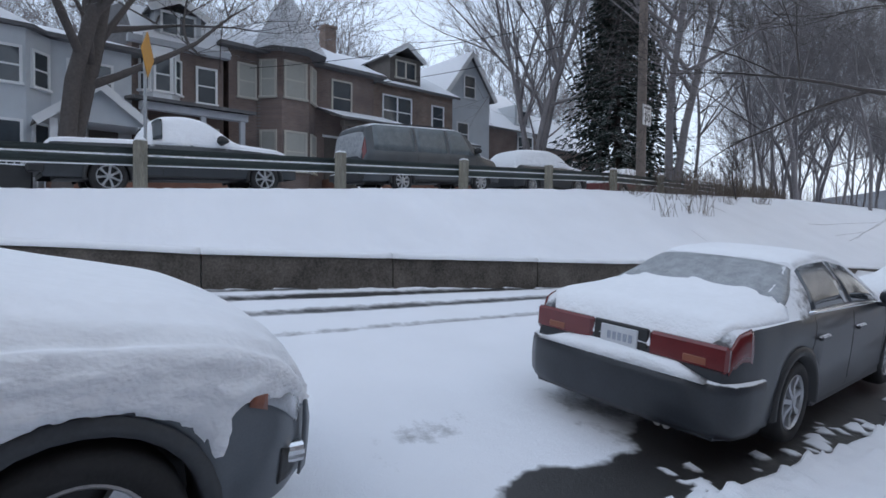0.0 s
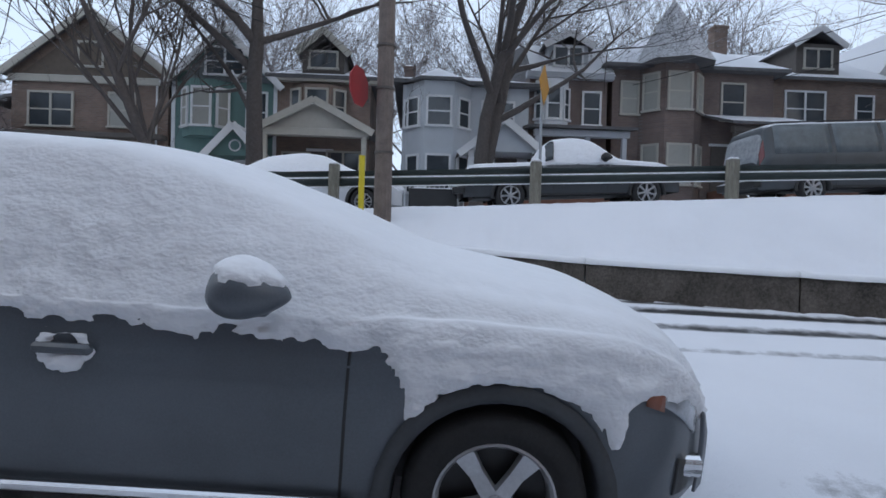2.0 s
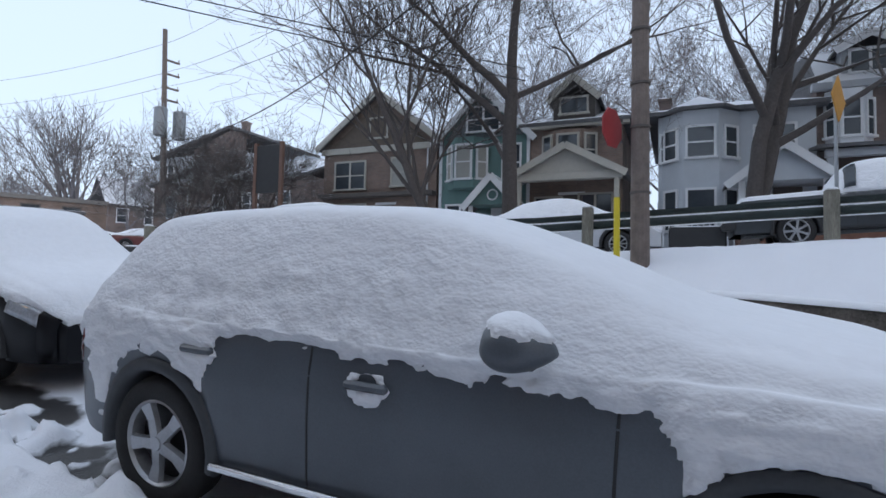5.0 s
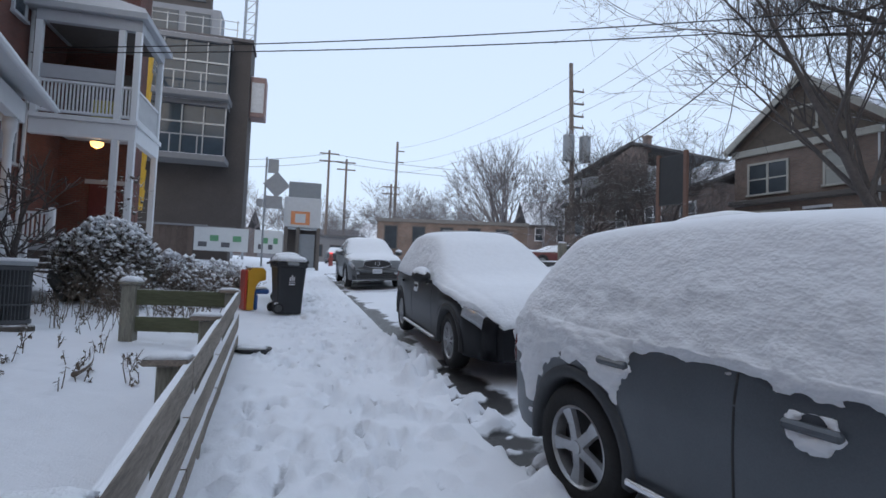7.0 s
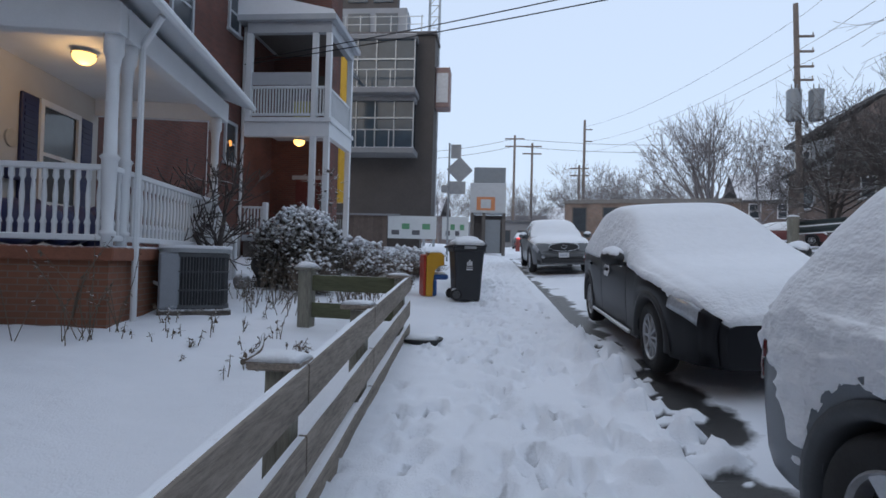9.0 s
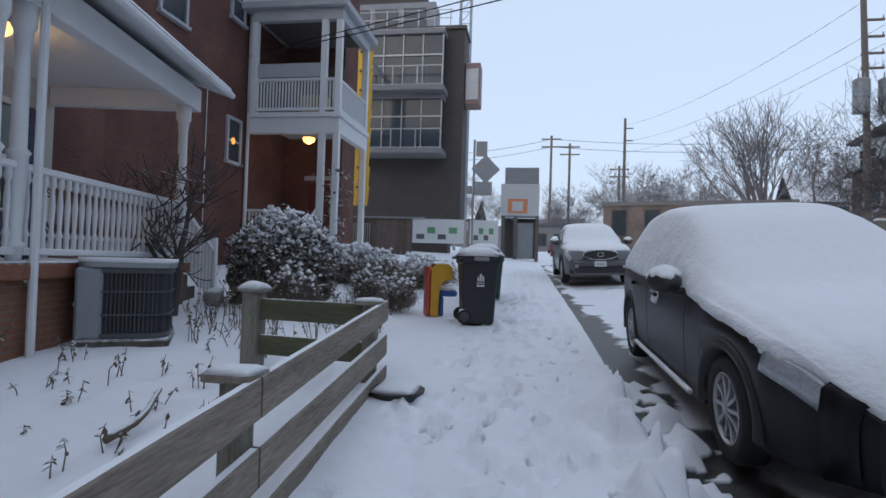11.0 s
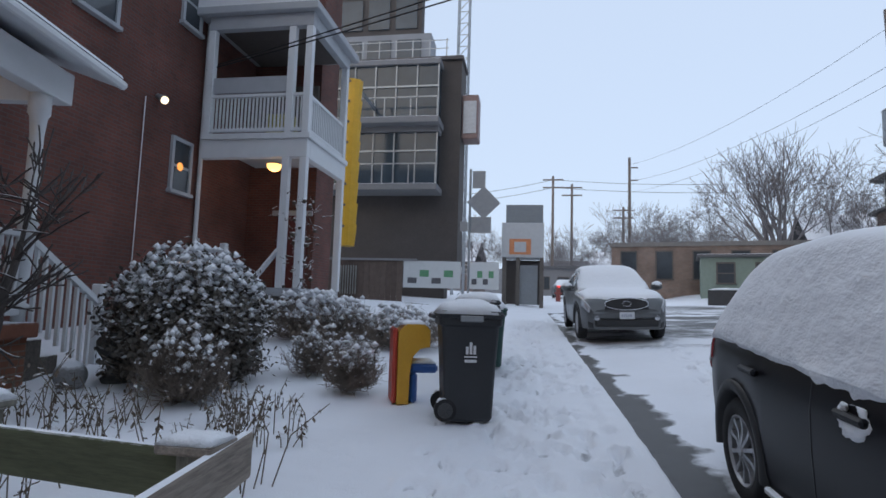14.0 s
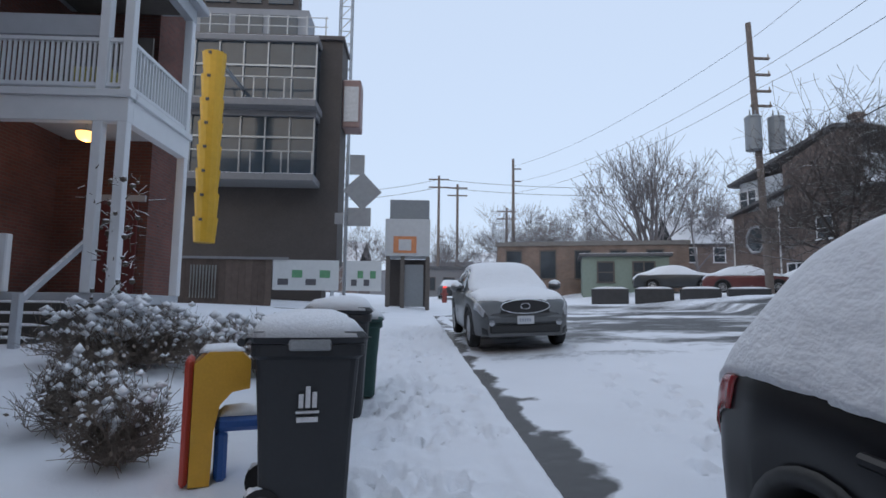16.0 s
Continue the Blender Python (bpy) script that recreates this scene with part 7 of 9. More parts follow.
part("lamp_stem", tube((-6.15, 19.9, F1 - 0.46), (-6.15, 19.9, F1 - 0.1), 0.02, 0.02, 8), CHROME, bh)
# climbing plant on the corner post
rng = random.Random(8)
bm = bmesh.new()
for i in range(160):
    z = F0 + rng.uniform(-0.6, 2.2)
    p = Vector((X1 - 0.05 + rng.gauss(0, 0.22), Y0 + rng.gauss(0.1, 0.22), z))
    add_tube(bm, p, p + Vector((rng.gauss(0, 0.1), rng.gauss(0, 0.1), rng.gauss(0.02, 0.1))), 0.012, 0.006, 5)
    if i % 4 == 0:
        g = bmesh.ops.create_icosphere(bm, subdivisions=1, radius=rng.uniform(0.03, 0.07))
        bmesh.ops.translate(bm, verts=g["verts"], vec=p)
vine = tagged(finish("climbing_plant", bm, mat("snowy_vine", (0.09, 0.075, 0.06), rough=0.9, snow=1.0, snow_at=0.35)), "leafless climbing plant clotted with snow on the balcony posts", "plant", kind="stuff")

# ---- apartment building under construction ----
DARK_CLAD = mat("dark_cladding", (0.075, 0.066, 0.063), rough=0.8, vary=0.2, scale=0.8, bump=0.3, grain=12)
CURTAIN = mat("curtain_glass", (0.045, 0.065, 0.085), rough=0.12, vary=0.4, scale=0.6, bump=0.0, spec=0.35)
ab = thing("apartment_building", pose(0, 0, 0), "dark unfinished apartment block with glazed bays and set-back top floors", "building")
part("wall", box(-17, -3.6, 36.8, 38.9, 4.1, 15.8), DARK_CLAD, ab)
part("ground_floor", box(-17, -4.4, 37.5, 38.8, 1.8, 4.1), DARK_CLAD, ab)
part("ledge", box(-17.2, -3.5, 36.6, 39.0, 15.8, 16.0), mat("ledge", (0.1, 0.09, 0.09), rough=0.8, snow=1.0, snow_at=0.7), ab)
part("slab_edge", box(-11.5, -3.9, 36.2, 36.8, 3.9, 4.2), mat("slab", (0.2, 0.2, 0.2), rough=0.9, snow=1.0, snow_at=0.6), ab)
for z0, z1, zs in ((12.0, 15.2, 11.6), (8.3, 11.3, 7.9)):
    by = part("glazed_bay", box(-12.0, -4.75, 35.9, 36.79, z0, z1), CURTAIN, ab)
    part("slab", box(-12.2, -4.55, 35.0, 36.79, zs, zs + 0.35, 0.02), mat("slab_grey", (0.22, 0.22, 0.23), rough=0.9, vary=0.15, snow=1.0, snow_at=0.6), by)
    part("head", box(-12.1, -4.65, 35.7, 36.79, z1, z1 + 0.3, 0.02), mat("slab_grey", (0.22, 0.22, 0.23)), by)
    for i in range(7):
        x = -12.0 + i * 7.25 / 6
        part("mullion", box(x - 0.035, x + 0.035, 35.8, 35.9, z0, z1), GALV, by)
    part("transom", box(-12.0, -4.75, 35.82, 35.9, z0 + 1.9, z0 + 2.0), GALV, by)
    for i in range(6):
        x = -12.0 + i * 7.35 / 5
        part("balustrade_post", box(x - 0.03, x + 0.03, 35.05, 35.11, zs + 0.35, zs + 1.45), GALV, by)
    part("balustrade_rail", box(-12.1, -4.6, 35.04, 35.12, zs + 1.4, zs + 1.46), GALV, by)
part("window", box(-16.5, -12.6, 36.7, 36.795, 8.3, 15.2), CURTAIN, ab)
part("upper_floor", box(-17, -5.8, 38.5, 40.2, 16.0, 18.4), mat("pale_clad", (0.25, 0.26, 0.28), rough=0.7, vary=0.2, scale=0.7, snow=1.0, snow_at=0.6), ab)
part("upper_floor", box(-17, -6.6, 39.4, 40.15, 18.4, 22.5), DARK_CLAD, ab)
for i in range(5):
    part("window", box(-15.5 + i * 1.9, -14.0 + i * 1.9, 38.4, 38.49, 16.7, 18.0), CURTAIN, ab)
    part("window", box(-15.5 + i * 1.8, -14.1 + i * 1.8, 39.3, 39.39, 19.2, 21.2), CURTAIN, ab)
for i in range(8):
    x = -11.5 + i * 1.0
    part("guard_post", box(x - 0.03, x + 0.03, 36.7, 36.76, 16.0, 17.1), GALV, ab)
for z in (16.5, 17.0):
    part("guard_wire", box(-11.5, -4.4, 36.71, 36.75, z, z + 0.04), GALV, ab)
part("side_bay", box(-3.6, -2.65, 37.2, 38.5, 11.3, 13.9, 0.05), mat("bay_red", (0.24, 0.16, 0.15), rough=0.6, vary=0.2, snow=1.0, snow_at=0.7), ab)
part("side_glass", box(-3.5, -2.75, 37.15, 37.2, 11.6, 13.5), mat("side_pale", (0.45, 0.47, 0.5), rough=0.4), ab)
mast = thing("crane_mast", pose(-4.8, 46.0, 2.0), "grey lattice crane mast above the construction site", "crane")
for dx in (-0.4, 0.4):
    for dy in (-0.4, 0.4):
        part("leg", tube((dx, dy, 0), (dx, dy, 36), 0.06, 0.06, 6), GALV, mast)
for i in range(40):
    z = i * 0.9
    bm = bmesh.new()
    add_tube(bm, (-0.4, -0.4, z), (0.4, -0.4, z + 0.9), 0.03, 0.03, 5)
    add_tube(bm, (-0.4, -0.4, z), (0.4, -0.4, z), 0.03, 0.03, 5)
    add_tube(bm, (0.4, -0.4, z), (0.4, 0.4, z + 0.9), 0.03, 0.03, 5)
    part("brace", bm, GALV, mast)
# yellow rubbish chute
YELLOW = mat("yellow_plastic", (0.66, 0.38, 0.03), rough=0.5, vary=0.15, scale=3, bump=0.1)
ch = thing("rubbish_chute", pose(-8.35, 32.0, 4.5), "yellow plastic rubbish chute hanging down the building", "chute")
for i in range(8):
    bm = bmesh.new()
    add_tube(bm, (0.02 * (i % 2), 0, i * 1.02), (0.0, 0, i * 1.02 + 1.04), 0.42, 0.50, 12)
    ob = part("chute_section", bm, YELLOW, ch)
    part("chain_lug", box(-0.06, 0.06, -0.56, -0.44, i * 1.02 + 0.85, i * 1.02 + 0.95), DARK_WOOD, ob)
part("hanger_arm", box(-0.06, 0.06, -0.1, 5.0, 8.1, 8.25), GALV, ch)
# hoarding
hd = thing("site_hoarding", pose(0, 31, 0), "brown timber site hoarding with lattice panel and white banners", "fence")
for i in range(26):
    x = -12 + i * 0.26
    part("board", box(x, x + 0.25, 0, 0.04, lz(-8, 31) - 0.3, 3.75 + 0.02 * (i % 3), 0.004), mat("hoarding_wood", (0.12, 0.09, 0.075), rough=0.9, vary=0.3, scale=4, per=0.2), hd)
for i in range(9):
    bm = bmesh.new()
    add_tube(bm, (-8.4 + i * 0.12, -0.04, 2.2), (-8.4 + (i - 4) * 0.12 + 0.5, -0.04, 3.5), 0.02, 0.02, 4)
    add_tube(bm, (-8.4 + i * 0.12, -0.06, 3.5), (-8.4 + (i - 4) * 0.12 + 0.5, -0.06, 2.2), 0.02, 0.02, 4)
    part("lattice_slat", bm, mat("pale_lattice", (0.3, 0.3, 0.28), rough=0.8), hd)
part("top_rail", box(-12, -4.6, -0.08, 0.1, 3.75, 3.85), mat("slab_grey", (0.22, 0.22, 0.23)), hd)
for x0, x1 in ((-5.2, -2.6), (-2.3, -0.9)):
    bn = part("banner", box(x0, x1, -0.02, 0.02, 2.55, 3.75), mat("banner_white", (0.6, 0.62, 0.62), rough=0.6, vary=0.08), hd, "white printed banner")
    for k in range(4):
        xx = x0 + 0.2 + k * (x1 - x0 - 0.4) / 4
        part("printed_bar", box(xx, xx + (x1 - x0) * 0.16, -0.03, -0.021, 2.75 + 0.3 * (k % 2), 3.0 + 0.35 * (k % 2)), mat("banner_green", (0.12, 0.3, 0.16), rough=0.6) if k % 2 else mat("banner_dark", (0.1, 0.1, 0.11), rough=0.6), bn)
# site kiosk
kx, ky = 0.1, 36.0
ki = thing("site_kiosk", pose(kx, ky, lz(kx, ky)), "grey and white site kiosk on dark posts with an orange notice", "kiosk")
gz = lz(kx, ky)
part("roof_box", box(-0.95, 0.95, -0.8, 0.8, 6.15 - gz, 7.1 - gz, 0.03), mat("kiosk_grey", (0.20, 0.22, 0.24), rough=0.6, vary=0.1), ki)
part("panel", box(-1.15, 1.0, -0.9, 0.8, 4.35 - gz, 6.15 - gz, 0.02), mat("kiosk_white", (0.46, 0.48, 0.5), rough=0.6, vary=0.1), ki)
nt = part("notice", box(-0.75, 0.35, -0.93, -0.905, 4.5 - gz, 5.3 - gz), mat("orange_notice", (0.55, 0.22, 0.10), rough=0.6), ki, "orange notice with white centre")
part("notice_panel", box(-0.5, 0.1, -0.945, -0.931, 4.62 - gz, 5.15 - gz), mat("kiosk_white", (0.46, 0.48, 0.5)), nt)
for x in (-1.0, -0.3, 0.9):
    part("post", box(x - 0.1, x + 0.1, -0.85, -0.65, -0.2, 4.35 - gz), DARK_WOOD, ki)
part("back_wall", box(-1.0, 0.9, 0.4, 0.5, 0, 4.3 - gz), DARK_CLAD, ki)
part("door", box(-0.2, 0.7, -0.72, -0.66, 0, 2.0), mat("kiosk_grey", (0.20, 0.22, 0.24)), ki)
# sign post seen from behind
sp = thing("sign_post", pose(-1.35, 23.4, lz(-1.35, 23.4)), "steel signpost with a diamond warning sign seen from behind", "sign")
g = lz(-1.35, 23.4)
part("pole", tube((0, 0, -0.1), (0, 0, 6.05 - g), 0.04, 0.04, 10), GALV, sp)
SIGNBACK = mat("sign_back", (0.33, 0.34, 0.35), rough=0.6, metal=0.1, vary=0.15)
part("top_sign", box(0.06, 0.46, 0.02, 0.04, 5.45 - g, 6.0 - g, 0.005), SIGNBACK, sp)
ob = part("diamond_sign", box(-0.37, 0.37, -0.01, 0.01, -0.37, 0.37, 0.02), SIGNBACK, sp)
ob.matrix_basis = pose(0.42, 0.03, 5.0 - g, 0, 45, 12)
part("lower_sign", box(-0.05, 0.66, 0.02, 0.04, 4.05 - g, 4.55 - g, 0.005), SIGNBACK, sp)
part("side_sign", box(-0.3, -0.06, 0.02, 0.04, 4.1 - g, 4.4 - g, 0.005), SIGNBACK, sp)
# red bollard
bo = thing("fire_hydrant", pose(2.2, 44.0, lz(2.2, 44.0)), "small dull red fire hydrant in the snow", "hydrant")
part("barrel", tube((0, 0, 0), (0, 0, 0.75), 0.16, 0.14, 12), mat("dull_red", (0.25, 0.06, 0.05), rough=0.6), bo)
part("cap", tube((0, 0, 0.75), (0, 0, 0.95), 0.17, 0.06, 12), mat("dull_red", (0.25, 0.06, 0.05)), bo)
part("nozzle", tube((-0.24, 0, 0.55), (0.24, 0, 0.55), 0.06, 0.06, 8), mat("dull_red", (0.25, 0.06, 0.05)), bo)


# ---- wheeled bins and the toy ----
def bin_mesh(x, y, turn, label, material, h=1.0, logo=True):
    b = thing("wheeled_bin", pose(x, y, lz(x, y) + 0.01, 0, 0, turn), label, "bin", "bins on the pavement")
    bm = bmesh.new()
    secs = [(0.0, 0.21, 0.24), (0.03, 0.23, 0.26), (0.5, 0.25, 0.295), (0.88, 0.275, 0.33), (0.90, 0.30, 0.355), (0.96, 0.30, 0.355)]
    rings = []
    for z, a, c in secs:
        r = 0.05
        ring = []
        for cx, cy, a0 in ((a - r, c - r, 0), (-(a - r), c - r, 90), (-(a - r), -(c - r), 180), (a - r, -(c - r), 270)):
            for k in range(4):
                t = radians(a0 + 30 * k)
                ring.append(bm.verts.new((cx + r * math.cos(t), cy + r * math.sin(t), z * h)))
        rings.append(ring)
    for p, q in zip(rings, rings[1:]):
        for i in range(16):
            bm.faces.new((p[i], p[(i + 1) % 16], q[(i + 1) % 16], q[i]))
    bm.faces.new(rings[0][::-1])
    bm.faces.new(rings[-1])
    part("tub", bm, material, b, smooth=False)
    lid = part("lid", box(-0.315, 0.315, -0.39, 0.39, 0.965 * h, 1.03 * h, 0.03), material, b)
    part("hinge_bar", tube((-0.35, -0.30, 0.97 * h), (-0.35, 0.30, 0.97 * h), 0.022, 0.022, 8), material, b)
    part("snow", snow_pad(-0.325, 0.325, -0.40, 0.40, 1.0 * h, 0.15), SNOW, b, smooth=True)
    for s in (-1, 1):
        bm = bmesh.new()
        add_tube(bm, (-0.22, s * 0.23, 0.105), (-0.22, s * 0.285, 0.105), 0.105, 0.105, 20)
        wh = part("wheel", bm, RUBBER, b)
        bm = bmesh.new()
        add_tube(bm, (-0.22, s * 0.285, 0.105), (-0.22, s * 0.292, 0.105), 0.072, 0.068, 14)
        for k in range(6):
            a = math.pi * k / 3
            add_tube(bm, (-0.22, s * 0.29, 0.105), (-0.22 + 0.064 * math.cos(a), s * 0.296, 0.105 + 0.064 * math.sin(a)), 0.010, 0.010, 5)
        part("hub", bm, mat("hub_grey", (0.06, 0.062, 0.065), rough=0.5), wh)
        part("snow", snow_pad(-0.30, -0.20, min(s * 0.23, s * 0.285), max(s * 0.23, s * 0.285), 0.175, 0.045), SNOW, wh, smooth=True)
    part("axle", tube((-0.22, -0.23, 0.105), (-0.22, 0.23, 0.105), 0.012, 0.012, 6), BLACK, b)
    if logo:
        lg = part("emblem", box(-0.06, 0.06, -0.345, -0.325, 0.60, 0.612), mat("emblem_white", (0.6, 0.6, 0.62), rough=0.5), b, "plain white printed emblem")
        for dx, dz, hh in ((-0.035, 0.63, 0.07), (0.0, 0.63, 0.11), (0.035, 0.63, 0.08)):
            part("emblem_bar", box(dx - 0.012, dx + 0.012, -0.352, -0.337, dz, dz + hh), mat("emblem_white", (0.6, 0.6, 0.62)), lg)
        part("emblem_bar", box(-0.055, 0.055, -0.345, -0.325, 0.555, 0.58), mat("emblem_white", (0.6, 0.6, 0.62)), lg)
        part("front_grip", box(-0.11, 0.11, -0.40, -0.37, 0.93, 0.99, 0.01), mat("grip_grey", (0.25, 0.26, 0.27), rough=0.6), lid)
    return b


BIN = mat("bin_black", (0.022, 0.024, 0.028), rough=0.5, vary=0.15, scale=6, bump=0.08)
bin_mesh(0.0, 12.0, 14, "black wheeled bin with a snow-piled lid and white emblem", BIN)
bin_mesh(-0.11, 14.2, 4, "black wheeled bin behind another, lid piled with snow", BIN, logo=False)
bin_mesh(-0.06, 15.1, 4, "dark green wheeled bin with a snowy lid", mat("bin_green", (0.03, 0.08, 0.07), rough=0.5, vary=0.15), h=0.85, logo=False)
toy = thing("play_seat", pose(-0.66, 12.55, lz(-0.66, 12.55), 0, 0, 20), "yellow, red and blue plastic play seat with snow on top", "toy")
TY, TR, TB = mat("toy_yellow", (0.62, 0.33, 0.03), rough=0.4, vary=0.1), mat("toy_red", (0.45, 0.06, 0.04), rough=0.4, vary=0.1), mat("toy_blue", (0.03, 0.10, 0.32), rough=0.4, vary=0.1)
part("end_panel", box(-0.24, -0.19, -0.20, 0.20, 0.0, 0.80, 0.022), TR, toy)
part("arch", prism([(-0.185, 0), (-0.06, 0.0), (-0.05, 0.34), (-0.02, 0.50), (0.05, 0.58), (0.16, 0.60), (0.16, 0.78), (0.10, 0.84), (-0.10, 0.84), (-0.185, 0.76)], -0.20, 0.20, pose(0, 0, 0)), TY, toy)
part("seat", box(-0.045, 0.26, -0.17, 0.17, 0.32, 0.42, 0.03), TB, toy)
part("leg", box(-0.04, 0.04, -0.15, 0.15, 0.0, 0.32, 0.025), TB, toy)
part("snow", snow_pad(-0.16, 0.13, -0.19, 0.19, 0.835, 0.05), SNOW, toy, smooth=True)
part("snow", snow_pad(-0.02, 0.25, -0.15, 0.15, 0.418, 0.05), SNOW, toy, smooth=True)

# unseen plain brick houses closing the near side behind the walk, added for shade
for y0, y1 in ((-31.0, -19.5), (-18.0, -7.0), (-5.5, 5.8)):
    nh = thing("near_house", pose(0, 0, 0), "unseen plain red brick house with a snowy gabled roof, added for shade", "house", "houses behind the pavement")
    part("wall", box(-15.0, -6.0, y0, y1, 0.2, 8.6), BRICK_RED, nh)
    ym = (y0 + y1) / 2
    part("roof", prism([(y0 - 0.4, 8.4), (y1 + 0.4, 8.4), (ym, 12.2)], -15.4, -5.5, pose(0, 0, 0, 0, 0, 90) @ Matrix.Diagonal((1, -1, 1, 1))), SHINGLE, nh)
    for z in (2.2, 5.4):
        for k in (0.25, 0.5, 0.75):
            window(nh, -6.0, z, 0.55, 1.5, y0 + k * (y1 - y0), PORCH_GREY, axis="y")


# ---- trees ----
def tubes_mesh(name, segs, material, parent=None, label="", sides=5, smooth=True):
    """One mesh of many tapered bars, each (p, q, r0, r1)."""
    verts, faces = [], []
    for p, q, r0, r1 in segs:
        d = q - p
        if d.length < 1e-6:
            continue
        t = d.normalized()
        a = t.orthogonal().normalized()
        c = t.cross(a)
        n = sides if r0 > 0.03 else 3
        b = len(verts)
        for o, r in ((p, r0), (q, r1)):
            for i in range(n):
                w = 2 * math.pi * i / n
                verts.append(o + (a * math.cos(w) + c * math.sin(w)) * r)
        for i in range(n):
            faces.append((b + i, b + (i + 1) % n, b + n + (i + 1) % n, b + n + i))
    return raw(name, verts, faces, material, parent, label, smooth)


def grow(rng, p, d, length, r, depth, out, trunk, up=0.15, spread=0.55, bend=0.12, kids=3, first=True, decay=0.72, tip=0.006):
    """Grow a limb and its branches; thick pieces go to trunk, the rest to out."""
    n = 5 if first else 4
    pts = [p]
    rad = [r]
    for i in range(n):
        d = (d + Vector((rng.gauss(0, bend), rng.gauss(0, bend), rng.gauss(0, bend) + up * 0.3))).normalized()
        p = p + d * (length / n)
        pts.append(p)
        rad.append(max(tip, r * (1 - (0.3 if first else 0.5) * (i + 1) / n)))
    for i in range(n):
        (trunk if first or r > 0.09 else out).append((pts[i], pts[i + 1], rad[i], rad[i + 1]))
    if depth == 0:
        return
    for k in range(kids + (1 if first else 0)):
        u = rng.uniform(0.45, 1.0) if not first else rng.uniform(0.5, 1.0)
        i = min(n - 1, int(u * n))
        q = pts[i].lerp(pts[i + 1], u * n - i)
        side = Vector((rng.gauss(0, 1), rng.gauss(0, 1), rng.gauss(0.1, 0.5))).normalized()
        nd = (d * (1 - spread) + side * spread + Vector((0, 0, up))).normalized()
        grow(rng, q, nd, length * rng.uniform(0.55, 0.9) * decay / 0.72, rad[i] * rng.uniform(0.5, 0.7), depth - 1, out, trunk, up, spread, bend * 1.2, kids, False, decay, tip)
    grow(rng, pts[-1], d, length * decay, rad[-1] * 0.9, depth - 1, out, trunk, up, spread, bend, kids, False, decay, tip)


def tree(x, y, z, h, r, seed, label, depth=5, lean=(0, 0), stems=1, material=None, spread=0.55, up=0.12, kids=3, fork=0.4, group="bare trees", name="tree", tip=0.006):
    rng = random.Random(seed)
    t = thing(name, pose(x, y, z), label, "tree", group)
    trunk, out = [], []
    for s in range(stems):
        a = rng.uniform(0, 6.28)
        d = Vector((lean[0] + (0.22 * math.cos(a) if stems > 1 else 0), lean[1] + (0.22 * math.sin(a) if stems > 1 else 0), 1)).normalized()
        grow(rng, Vector((0, 0, -0.2)), d, h * fork, r, depth, out, trunk, up, spread, 0.06, kids, tip=tip)
    m = material or BARK
    tubes_mesh("trunk", trunk, m, t, sides=8)
    tubes_mesh("crown", out, m, t, "many fine bare twigs")
    return t


def up_tree(s, d, *a, **k):
    x, y = up_at(s, d)
    return tree(x, y, lz(x, y), *a, **k)


LB = "tall bare deciduous tree with fine snowy twigs"
up_tree(-9.0, 8.6, 15, 0.33, 11, LB + " before the houses", depth=6, fork=0.42, spread=0.62, up=0.1)
up_tree(-1.3, 8.6, 15, 0.27, 23, LB + " and forked trunk", depth=6, stems=2, fork=0.45, spread=0.55, up=0.1)
up_tree(-10.2, 6.0, 11.5, 0.15, 35, "slender bare tree leaning over the upper road", depth=5, lean=(-0.12, 0.62), stems=2, fork=0.42, spread=0.45, up=0.12, kids=3, tip=0.009)
up_tree(-21.5, 9.0, 6.5, 0.10, 41, "low bare spreading shrub-like tree", depth=5, stems=3, fork=0.4, spread=0.7)
up_tree(-24.5, 8.0, 6.0, 0.10, 43, "low bare spreading shrub-like tree", depth=5, stems=3, fork=0.4, spread=0.7)
# woods along the road to the south
LW = "bare woodland tree in the falling-away valley"
rng = random.Random(77)
proto = [up_tree(20.3, 1.0, 16, 0.18, 51, LW, depth=5, stems=2, fork=0.5, spread=0.5, up=0.1, material=BARK_HAZED), up_tree(32.5, 0.0, 15, 0.15, 52, LW, depth=5, fork=0.55, spread=0.5, up=0.1, material=BARK_HAZED), up_tree(45, -4, 16, 0.14, 53, LW, depth=5, fork=0.55, spread=0.5, up=0.1, material=BARK_HAZED)]
for i in range(34):
    s, d = rng.uniform(19, 75), rng.uniform(-8.5, 10)
    if abs(d - 3) < 3 and s < 40:
        d += 6
    x, y = up_at(s, d)
    if x - float(kerb_x(y)) < 7.5:
        continue
    copy_thing(proto[i % 3], pose(x, y, lz(x, y) - 0.1, 0, 0, rng.uniform(0, 360)) @ Matrix.Diagonal((1, 1, rng.uniform(0.7, 1.15), 1)))
for i in range(16):
    y = rng.uniform(-75, -16)
    x = float(kerb_x(y)) - rng.uniform(4, 22)
    copy_thing(proto[i % 3], pose(x, y, lz(x, y) - 0.1, 0, 0, rng.uniform(0, 360)) @ Matrix.Diagonal((1, 1, rng.uniform(0.8, 1.1), 1)))
